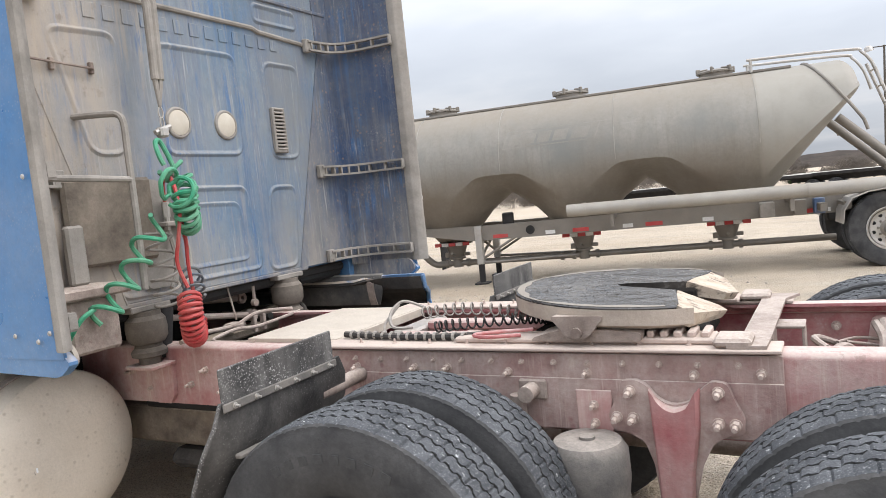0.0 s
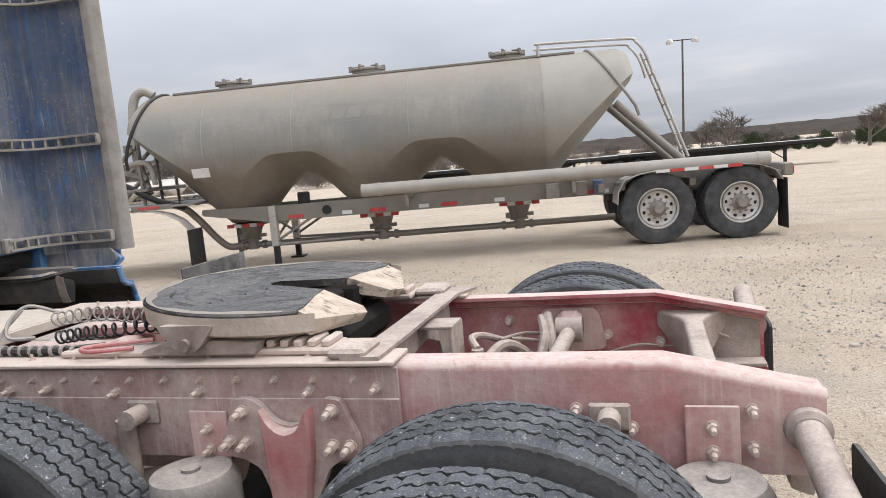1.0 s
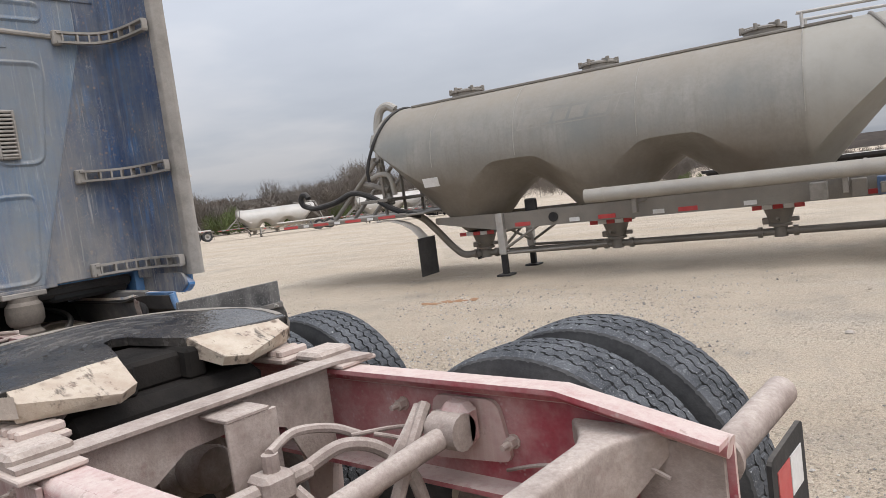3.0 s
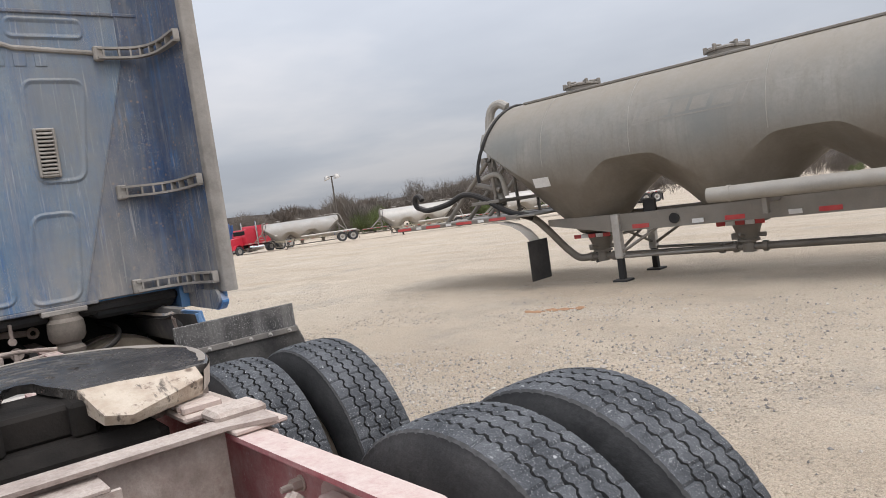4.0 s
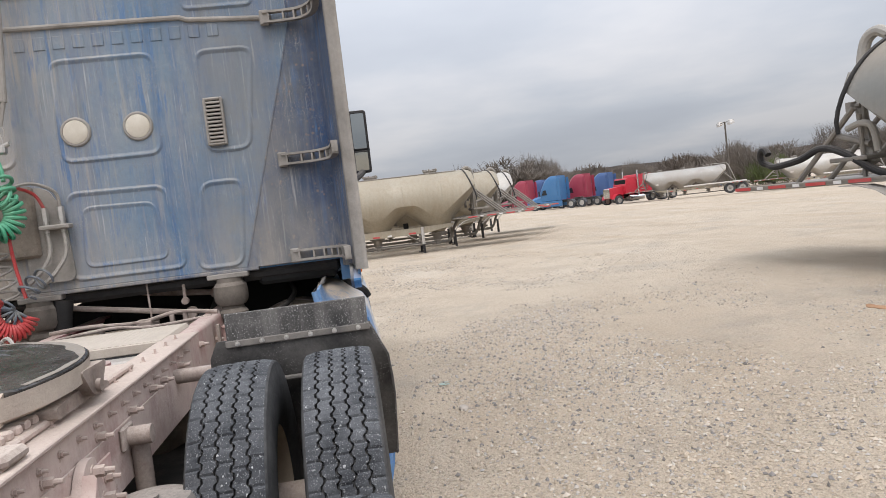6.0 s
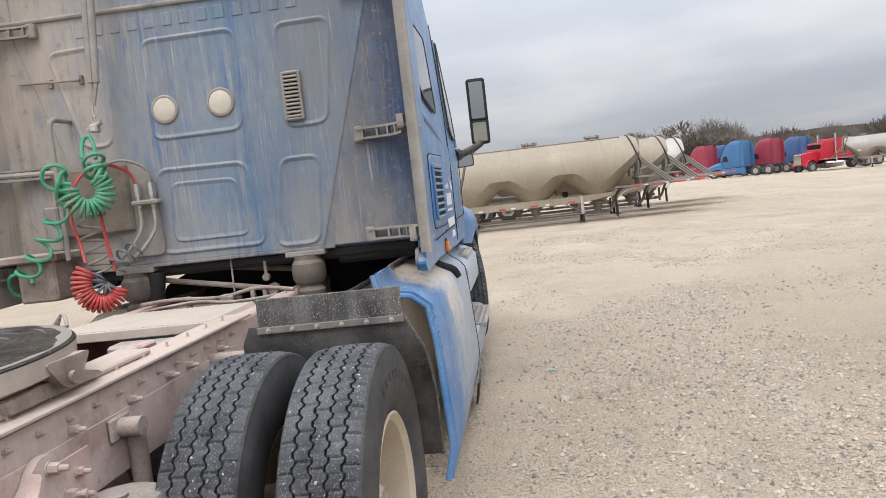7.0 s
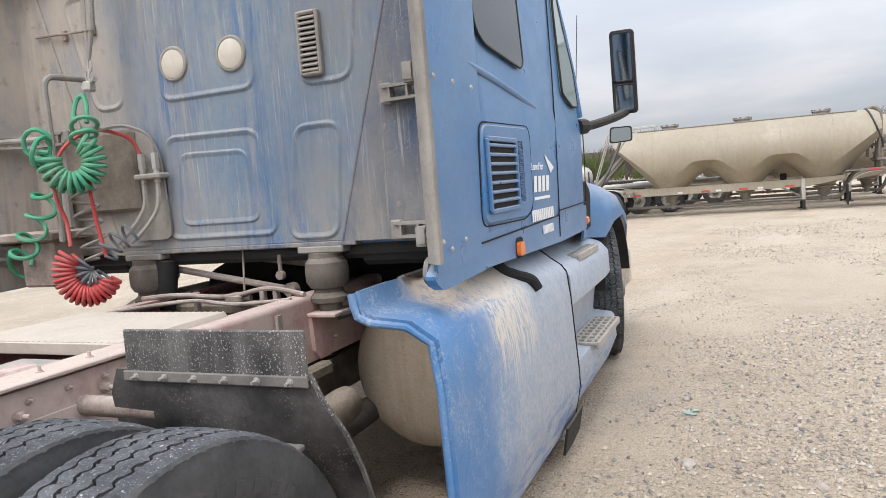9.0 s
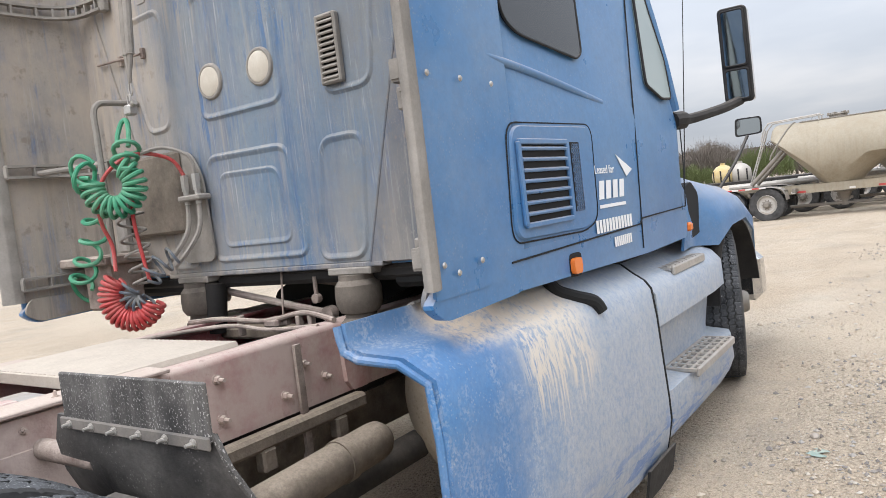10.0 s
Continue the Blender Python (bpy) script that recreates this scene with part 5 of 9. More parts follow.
    part("axle", g, M_BLACK, t)
    t.matrix_basis = m
    return t


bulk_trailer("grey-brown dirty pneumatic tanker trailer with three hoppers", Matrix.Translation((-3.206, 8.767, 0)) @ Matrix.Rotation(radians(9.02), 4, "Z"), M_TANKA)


# ---- tractor: lower body, steps, hood ----
M_STRIPE = plain("dark_label", (0.05, 0.05, 0.05), 0.5)


def tank_cyl(s):
    g = Geo()
    y, z, r = s * 0.79, 0.635, 0.358
    prof = [(0.0, 0.035), (0.12, 0.03), (0.24, 0.018), (0.32, -0.01), (r - 0.008, -0.035), (r, -0.06), (r, -1.25), (r - 0.02, -1.30), (0.2, -1.34), (0, -1.35)]
    g.lathe(prof, (-0.26, y, z), (1, 0, 0), 56, closed=False)
    tk = part("fuel_tank", g, M_TANKF if s > 0 else M_TANKFL, truck, "mud-caked round fuel tank")
    for x in (-0.45, -1.1):
        g = Geo()
        g.lathe([(r + 0.001, -0.03), (r + 0.008, -0.03), (r + 0.008, 0.03), (r + 0.001, 0.03)], (x, y, z), (1, 0, 0), 48)
        part("tank_strap", g, M_DUSTY, tk)
    if s < 0:
        # small data plate on the rear end
        g = Geo()
        g.box(-0.243, -0.236, -0.97, -0.885, 0.60, 0.632, 0.001)
        dp = part("data_plate", g, M_STRIPE, tk, "small dark data plate")
        for k in range(5):
            g = Geo()
            g.box(-0.2365, -0.2345, -0.962 + 0.015 * k, -0.953 + 0.015 * k, 0.606, 0.626)
            part("plate_bar", g, M_WHITE, dp)


# left tank: dusty, its colour raised to stand for skylight on it
M_TANKFL = surf("brightened_dusty_tank_end", (0.68, 0.60, 0.50), (0.60, 0.52, 0.42), 0.6, metal=0.05, scale=5, spots=0.5, spotc=(0.30, 0.24, 0.17), spotscale=30, dust=0.7, dustc=(0.66, 0.58, 0.48), bump=0.25, bscale=40, dscale=4)
for s in (-1, 1):
    tank_cyl(s)


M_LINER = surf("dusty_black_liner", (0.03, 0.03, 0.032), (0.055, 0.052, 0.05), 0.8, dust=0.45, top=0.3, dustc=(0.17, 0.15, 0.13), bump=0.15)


def side_skirt():
    # cover over the right fuel tank, open at the back
    def section(x):
        f = max(0.0, min(1.0, (0.60 - x) / 0.5)) + max(0.0, min(1.0, (-0.5 - x) / 0.7)) * 1.2
        dip = 0.02 * math.sin(max(0, min(1, (0.5 - x) / 1.8)) * math.pi)
        side = [(1.225 + dip, 0.80), (1.235 + dip, 0.6), (1.245 + dip, 0.42), (1.25, 0.32), (1.235, 0.24), (1.215, 0.16)]
        full = [(1.02 - 0.06 * f, 1.125 - 0.03 * f), (1.045 - 0.03 * f, 1.12 - 0.03 * f), (1.085, 1.085 - 0.02 * f), (1.14, 1.03 - 0.015 * f), (1.19, 0.985 - 0.01 * f), (1.215, 0.93)] + side
        # towards the back the top dips behind an upright inner flange
        flange = [(0.985, 1.135), (0.990, 1.10), (1.0, 1.062), (1.035, 1.040), (1.135, 1.018), (1.20, 0.955)] + side
        w = max(0.0, min(1.0, (x - 0.02) / 0.36))
        w = w * w * (3 - 2 * w)
        return [(a[0] + (b[0] - a[0]) * w, a[1] + (b[1] - a[1]) * w) for a, b in zip(full, flange)]
    xs = [0.60, 0.54, 0.4, 0.3, 0.2, 0.1, -0.1, -0.4, -0.7, -1.0, -1.13, -1.19]
    grid = []
    for i, x in enumerate(xs):
        sec = section(x)
        row = []
        for k, (y, z) in enumerate(sec):
            # the back edge runs forward below the shelf
            back = 0.0 if k < 3 else 0.012 if k == 3 else 0.06 if k == 4 else 0.10 - 0.012 * (k - 5)
            xx = x - back * max(0.0, (x - 0.0) / 0.6)
            row.append((xx, y, z))
        grid.append(row)
    g = Geo()
    g.sheet([r[::-1] for r in grid], 0.014)
    skirt = part("tank_skirt", g, M_SKIRT, truck, "blue skirt panel streaked with dried mud", angle=50)
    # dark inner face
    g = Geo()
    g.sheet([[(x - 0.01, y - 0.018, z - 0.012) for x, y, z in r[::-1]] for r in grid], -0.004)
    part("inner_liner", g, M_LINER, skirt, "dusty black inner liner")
    # turned-in back edge
    g = Geo()
    pts = [Vector(p) + Vector((0.004, -0.012, -0.006)) for p in grid[0]]
    g.tube(pts, 0.0135, 10)
    part("back_edge", g, M_SKIRT, skirt)
    g = Geo()
    g.sheet([[(-0.85, 1.26, 0.20), (-0.85, 1.235, 0.06)], [(-1.02, 1.262, 0.205), (-1.02, 1.235, 0.06)], [(-1.22, 1.255, 0.20), (-1.22, 1.23, 0.07)]][::-1], 0.012)
    part("lower_flap", g, M_BLACK, skirt)
    # dark notch behind the cab corner, its shade drawn as a black tube
    g = Geo()
    g.tube(smooth_path([(-0.42, 1.09, 1.14), (-0.43, 1.12, 1.06), (-0.50, 1.16, 1.02), (-0.58, 1.21, 0.985), (-0.60, 1.232, 0.94)], 5), 0.028, 10)
    part("drain_hose", g, M_HOLE, skirt, "black tube standing for a dark notch")
    g = Geo()
    g.tube([Vector(p) + Vector((-0.014, 0.008, 0.004)) for p in grid[-1]], 0.010, 8)
    part("panel_gap", g, M_HOLE, skirt, "dark gap between the panels")
    # step unit ahead of it
    g = Geo()
    sec = [(0.93, 1.06), (1.02, 1.035), (1.10, 0.985), (1.19, 0.945), (1.23, 0.90), (1.235, 0.76), (1.13, 0.70), (1.10, 0.50), (1.115, 0.45), (1.25, 0.435), (1.255, 0.30), (1.22, 0.22)]
    grid = [[(x, y - d, z) for y, z in sec] for x, d in ((-1.215, 0.0), (-1.25, -0.004), (-1.7, -0.004), (-2.2, 0.0), (-2.5, 0.02), (-2.62, 0.06))]
    g.sheet([r[::-1] for r in grid], 0.014)
    unit = part("step_unit", g, M_SKIRT, truck, "dusty blue boarding-step panel", angle=40)
    for y0, y1, z, x0, x1 in ((1.06, 1.225, 0.985, -1.58, -2.15), (1.125, 1.31, 0.470, -1.55, -2.30)):
        g = Geo()
        nx, ny = 9, 4
        # open tread: frame and bars
        g.box(x0, x1, y1 - 0.02, y1, z - 0.045, z, 0.006)
        g.box(x0, x1, y0, y0 + 0.02, z - 0.03, z, 0.005)
        for i in range(nx + 1):
            x = x0 + (x1 - x0) * i / nx
            g.box(x - 0.009, x + 0.009, y0 + 0.015, y1 - 0.015, z - 0.02, z - 0.001, 0.003)
        for j in range(1, ny):
            y = y0 + (y1 - y0) * j / ny
            g.box(x0, x1, y - 0.008, y + 0.008, z - 0.022, z - 0.003, 0.003)
        part("step_tread", g, M_ALU, unit, "perforated metal step")


side_skirt()


def hood():
    # half sections (y, z) from the outside bottom to the middle, at stations along the hood
    st = [(-1.95, [(1.17, 1.02), (1.19, 1.15), (1.185, 1.40), (1.12, 1.60), (0.95, 1.70), (0.5, 1.80), (0, 1.82)]),
          (-2.15, [(1.14, 1.02), (1.15, 1.15), (1.14, 1.36), (1.06, 1.53), (0.90, 1.63), (0.5, 1.76), (0, 1.79)]),
          (-2.45, [(1.10, 1.00), (1.10, 1.14), (1.08, 1.30), (1.02, 1.44), (0.86, 1.56), (0.5, 1.71), (0, 1.74)]),
          (-2.62, [(1.19, 0.98), (1.20, 1.12), (1.17, 1.26), (1.07, 1.38), (0.84, 1.50), (0.5, 1.67), (0, 1.70)]),
          (-2.9, [(1.215, 1.08), (1.215, 1.16), (1.18, 1.27), (1.07, 1.36), (0.82, 1.46), (0.5, 1.62), (0, 1.65)]),
          (-3.3, [(1.215, 1.10), (1.21, 1.16), (1.17, 1.25), (1.05, 1.33), (0.8, 1.41), (0.5, 1.55), (0, 1.58)]),
          (-3.65, [(1.19, 0.98), (1.185, 1.08), (1.13, 1.18), (1.0, 1.26), (0.77, 1.35), (0.5, 1.47), (0, 1.50)]),
          (-3.95, [(1.12, 0.7), (1.10, 0.95), (1.04, 1.08), (0.92, 1.18), (0.72, 1.26), (0.45, 1.36), (0, 1.40)]),
          (-4.25, [(0.95, 0.5), (0.93, 0.85), (0.88, 0.98), (0.78, 1.06), (0.6, 1.14), (0.4, 1.22), (0, 1.26)])]
    rings = []
    for x, sec in st:
        full = [(-y, z) for y, z in sec] + [(y, z) for y, z in sec[-2::-1]]
        rings.append([(x, y, z) for y, z in full])
    g = Geo()
    g.sheet([r for r in rings], 0.015)
    h = part("hood", g, M_BLUE, truck, "blue rounded hood and fenders", angle=50)
    for s in (-1, 1):
        g = Geo()
        g.prism(rpoly([(-2.22, 1.05), (-2.24, 1.36), (-2.38, 1.40), (-2.52, 1.32), (-2.5, 1.08)], 0.04, 3), 1, s * 1.06, s * 1.118)
        part("cooling_scoop", g, M_HOLE, h, "dark side scoop")
        g = Geo()
        rows = []
        for a in [radians(8 + 164 * i / 16) for i in range(17)]:
            rows.append([(AXF + 0.60 * math.cos(a), s * yy, 0.52 + 0.60 * math.sin(a)) for yy in ((0.85, 1.0, 1.18) if s > 0 else (1.18, 1.0, 0.85))])
        g.sheet(rows, 0.012)
        part("wheel_arch", g, M_BLACK, h)
    g = Geo()
    g.box(-4.42, -4.15, -1.1, 1.1, 0.35, 0.75, 0.06)
    part("front_bumper", g, M_CHROME, truck)
    # firewall and axle fill, seen dark under the hood
    g = Geo()
    g.box(-3.9, -2.0, -0.34, 0.34, 0.6, 1.45, 0.05)
    part("engine", g, M_BLACK, truck)
    g = Geo()
    g.cyl((AXF, -0.95, 0.52), (AXF, 0.95, 0.52), 0.06, n=12)
    part("front_axle", g, M_BLACK, truck)


hood()


def cab_details():
    body = cab
    s = 1
    # side sills below the shell
    for s in (-1, 1):
        g = Geo()
        g.prism(rpoly([(-0.02, 1.25), (-0.02, 1.115), (-1.3, 1.09), (-1.95, 1.10), (-1.98, 1.25)], 0.02, 2), 1, s * 1.10, s * 1.197)
        part("side_sill", g, M_BLUE, body)
        # seams: sill line, door lines
        g = Geo()
        g.tube([(-0.0, s * 1.2005, 1.215), (-1.22, s * 1.2005, 1.235), (-1.26, s * 1.2005, 1.26)], 0.0035, 6)
        g.tube([(-1.24, s * 1.1985, 1.12), (-1.27, s * 1.201, 1.6), (-1.33, s * 1.187, 2.0), (-1.45, s * 1.153, 2.45), (-1.5, s * 1.133, 2.66)], 0.0035, 6)
        g.tube([(-1.26, s * 1.2005, 1.26), (-1.96, s * 1.1995, 1.27), (-1.99, s * 1.2, 1.5), (-1.99, s * 1.2, 1.75)], 0.0035, 6)
        part("panel_gap", g, M_HOLE, body)
        # sleeper window
        g = Geo()
        poly = rpoly([(-0.10, 2.42), (-0.13, 2.03), (-0.22, 1.985), (-0.70, 1.945), (-0.755, 1.975), (-0.80, 2.42)], 0.05, 4)
        g.rings([[(x, s * (1.198 - max(0, (z - 1.8)) * 0.075), z) for x, z in poly], [(x, s * (1.208 - max(0, (z - 1.8)) * 0.075), z) for x, z in poly]])
        win = part("sleeper_window", g, M_GLASS, body, "dark tinted side window")
        g = Geo()
        g.tube([(x, s * (1.207 - max(0, (z - 1.8)) * 0.075), z) for x, z in poly], 0.005, 6, closed=True)
        part("window_seal", g, M_BLACK, win)
        # door window
        g = Geo()
        poly = rpoly([(-1.50, 1.90), (-1.52, 2.32), (-1.56, 2.55), (-1.62, 2.52), (-1.71, 2.30), (-1.85, 2.06), (-1.87, 1.85), (-1.72, 1.84)], 0.03, 3)
        g.rings([[(x, s * (1.199 - max(0, (z - 1.75)) * 0.066), z) for x, z in poly], [(x, s * (1.211 - max(0, (z - 1.75)) * 0.066), z) for x, z in poly]])
        dw = part("door_window", g, M_GLASSD, body, "pale reflecting door glass")
        g = Geo()
        g.tube([(x, s * (1.209 - max(0, (z - 1.75)) * 0.066), z) for x, z in poly], 0.007, 6, closed=True)
        part("window_seal", g, M_BLACK, dw)
        g = Geo()
        g.tube([(-2.02, s * 1.17, 1.80), (-1.93, s * 1.16, 2.05), (-1.83, s * 1.14, 2.3), (-1.74, s * 1.10, 2.6)], 0.03, 8)
        part("pillar", g, M_BLUE, body)
        # raised crease
        g = Geo()
        g.tube(smooth_path([(0.06, s * 1.184, 1.893), (-0.3, s * 1.187, 1.86), (-0.6, s * 1.187, 1.825), (-0.93, s * 1.181, 1.786)], 5), 0.015, 16)
        part("crease", g, M_BLUE, body)
        # intake grille panel
        g = Geo()
        poly = rpoly([(-0.055, 1.675), (-0.76, 1.685), (-0.745, 1.30), (-0.62, 1.262), (-0.02, 1.272)], 0.07, 5)
        c = Vector((-0.4, 1.47))
        inner = [tuple(c + (Vector(q) - c) * 0.955) for q in poly]
        g.tube([(x, s * 1.199, z) for x, z in poly], 0.003, 6, closed=True)
        part("panel_gap", g, M_HOLE, body)
        g = Geo()
        g.rings([[(x, s * 1.199, z) for x, z in inner], [(x, s * 1.207, z) for x, z in [tuple(c + (Vector(q) - c) * 0.93) for q in poly]]])
        panel = part("grille_panel", g, M_BLUE, body, "blue intake grille panel")
        g = Geo()
        g.box(-0.47, -0.10, s * 1.206, s * 1.210, 1.335, 1.60)
        part("grille_opening", g, M_HOLE, panel)
        g = Geo()
        for x in (-0.10, -0.475):
            g.box(x - 0.012, x + 0.012, s * 1.207, s * 1.222, 1.325, 1.61, 0.004)
        for z in (1.325, 1.61):
            g.box(-0.475, -0.10, s * 1.207, s * 1.222, z - 0.010, z + 0.010, 0.004)
        part("grille_frame", g, M_BLUE, panel)
        for i in range(7):
            z = 1.365 + i * 0.037
            g = Geo()
            g.box(-0.465, -0.11, -0.004, 0.012, -0.006, 0.006, 0.003, Matrix.Translation((0, s * 1.211, z)) @ Matrix.Rotation(radians(-20 * s), 4, "X"))
            part("slat", g, M_BLUE, panel)
        g = Geo()
        g.box(-0.60, -0.52, s * 1.206, s * 1.2095, 1.345, 1.61)
        part("grille_opening", g, M_HOLE, panel)
        g = Geo()
        for i in range(14):
            for j in range(4):
                x, z = -0.53 - 0.02 * j - (0.01 if i % 2 else 0), 1.355 + 0.0185 * i
                if x < -0.598:
                    continue
                g.tube([(x + 0.0085 * math.cos(a), s * 1.211, z + 0.0085 * math.sin(a)) for a in [math.pi / 3 * k for k in range(6)]], 0.0016, 4, closed=True)
        tagged(part("mesh_grille", g, M_BLUE, panel), kind="stuff")
        # marker lamps
        g = Geo()
        g.prism(rpoly([(-0.43, 1.10), (-0.54, 1.10), (-0.54, 1.19), (-0.43, 1.19)], 0.03, 4), 1, s * 1.192, s * 1.2)
        part("lamp_recess", g, M_HOLE, body)
        g = Geo()
        g.prism(rpoly([(-0.435, 1.112), (-0.505, 1.112), (-0.505, 1.172), (-0.435, 1.172)], 0.02, 4), 1, s * 1.195, s * 1.218)
        part("marker_lamp", g, M_AMBER, body, "orange marker lamp")
        g = Geo()
        g.box(-2.06, -2.13, s * 1.12, s * 1.185, 1.12, 1.17, 0.012)
        part("marker_lamp", g, M_AMBER, body)
        # mirrors: arm, housing, glass
        g = Geo()
        g.tube(smooth_path([(-1.95, s * 1.17, 1.735), (-2.15, s * 1.22, 1.75), (-2.35, s * 1.27, 1.78), (-2.55, s * 1.32, 1.815), (-2.75, s * 1.365, 1.86)], 5), [0.05] * 4 + [0.03] * 17, 10)
        arm = part("mirror", g, M_BLACK, truck, "tall black-framed mirror on an arm")
        m = Matrix.Translation((-2.75, s * 1.365, 2.135)) @ Matrix.Rotation(radians(1.5 * s), 4, "Z") @ Matrix.Rotation(radians(2.5), 4, "Y")
        g = Geo()
        poly = rpoly([(-0.083, -0.288), (0.083, -0.288), (0.083, 0.288), (-0.083, 0.288)], 0.03, 5)
        g.rings([[m @ Vector((-0.09, y * 0.86, z * 0.94)) for y, z in poly], [m @ Vector((-0.06, y * 0.98, z * 0.985)) for y, z in poly], [m @ Vector((0.004, y, z)) for y, z in poly]])
        part("housing", g, M_MIRRORCASE if s > 0 else M_BLACK, arm)
        g = Geo()
        g.rings([[m @ Vector((0.005, y * 1.01, z * 1.005)) for y, z in poly], [m @ Vector((0.036, y * 1.01, z * 1.005)) for y, z in poly], [m @ Vector((0.045, y * 0.96, z * 0.985)) for y, z in poly]])
        part("bezel", g, M_BLACK, arm)
        for z0, z1 in ((-0.065, 0.268), (-0.268, -0.088)):
            g = Geo()
            g.box(0.044, 0.052, -0.063, 0.063, z0, z1, 0.002, m)
            part("mirror_glass", g, M_MIRROR, arm)
        g = Geo()
        for z0, z1 in ((-0.065, 0.268), (-0.268, -0.088)):
            g.tube([m @ Vector((0.05, y, z)) for y, z in rpoly([(-0.066, z0), (0.066, z0), (0.066, z1), (-0.066, z1)], 0.02, 3)], 0.007, 6, closed=True)
        part("glass_frame", g, M_BLACK, arm)
        # hood mirror
        g = Geo()
        g.tube(smooth_path([(-3.5, s * 1.0, 1.30), (-3.9, s * 1.05, 1.5), (-4.25, s * 1.08, 1.70)], 4), 0.013, 6)
        hm = part("hood_mirror", g, M_BLACK, truck, "small mirror on a thin stalk")
        m = Matrix.Translation((-4.3, s * 1.085, 1.775)) @ Matrix.Rotation(radians(14 * s), 4, "Z")
        poly = rpoly([(-0.11, -0.075), (0.10, -0.065), (0.10, 0.075), (-0.10, 0.075)], 0.03, 4)
        g = Geo()
        g.rings([[m @ Vector((-0.05, y * 0.8, z * 0.8)) for y, z in poly], [m @ Vector((0.02, y, z)) for y, z in poly]])
        part("housing", g, M_BLACK, hm)
        g = Geo()
        g.rings([[m @ Vector((0.02, y * 0.86, z * 0.84)) for y, z in poly], [m @ Vector((0.024, y * 0.86, z * 0.84)) for y, z in poly]])
        part("mirror_glass", g, M_MIRROR, hm)
    # door lettering, right side
    def words(text, x, z, size, name="lettering"):
        cu = bpy.data.curves.new(name, "FONT")
        cu.body, cu.size, cu.extrude = text, size, 0.0008
        tmp = bpy.data.objects.new(name, cu)
        scene.collection.objects.link(tmp)
        dg = bpy.context.evaluated_depsgraph_get()
        me = bpy.data.meshes.new_from_object(tmp.evaluated_get(dg))
        bpy.data.objects.remove(tmp)
        me.transform(Matrix.Translation((x, 1.2025, z)) @ Matrix.Rotation(math.pi, 4, "Z") @ Matrix.Rotation(math.pi / 2, 4, "X"))
        me.materials.clear()
        me.materials.append(M_WHITE)
        ob = new(name, me)
        ob.parent = body
        return ob
    words("Leased for", -0.745, 1.482, 0.050)
    g = Geo()
    g.prism([(-1.10, 1.462), (-1.175, 1.492), (-0.992, 1.560)], 1, 1.202, 1.2035)
    part("arrow_mark", g, M_WHITE, body, "white arrow shape")
    for i in range(4):
        x = -0.765 - i * 0.076
        g = Geo()
        g.prism([(x, 1.375), (x - 0.052, 1.375), (x - 0.068, 1.452), (x - 0.016, 1.452)], 1, 1.202, 1.2035)
        part("logo_bar", g, M_WHITE, body, "white logo bar")
    g = Geo()
    g.box(-0.765, -1.06, 1.202, 1.2035, 1.338, 1.352)
    part("logo_line", g, M_WHITE, body)
    for i in range(12):
        x = -0.71 - i * 0.0345
        g = Geo()
        g.box(x, x - 0.024, 1.2015, 1.203, 1.238, 1.292)
        part("number_bar", g, M_WHITE, body)
    for i in range(9):
        x = -0.89 - i * 0.023
        g = Geo()
        g.box(x, x - 0.016, 1.2015, 1.203, 1.165, 1.207)
        part("number_bar", g, M_WHITE, body)
    # antenna and roof lamp
    g = Geo()
    g.cyl((-2.93, 0.93, 1.42), (-3.03, 1.0, 2.64), 0.004, 0.0025, 6)
    part("antenna", g, M_BLACK, truck, "thin whip antenna")


M_GLASSD = plain("door_glass", (0.30, 0.36, 0.35), 0.08)
M_MIRRORCASE = plain("pale_mirror_case", (0.55, 0.55, 0.55), 0.35)
cab_details()


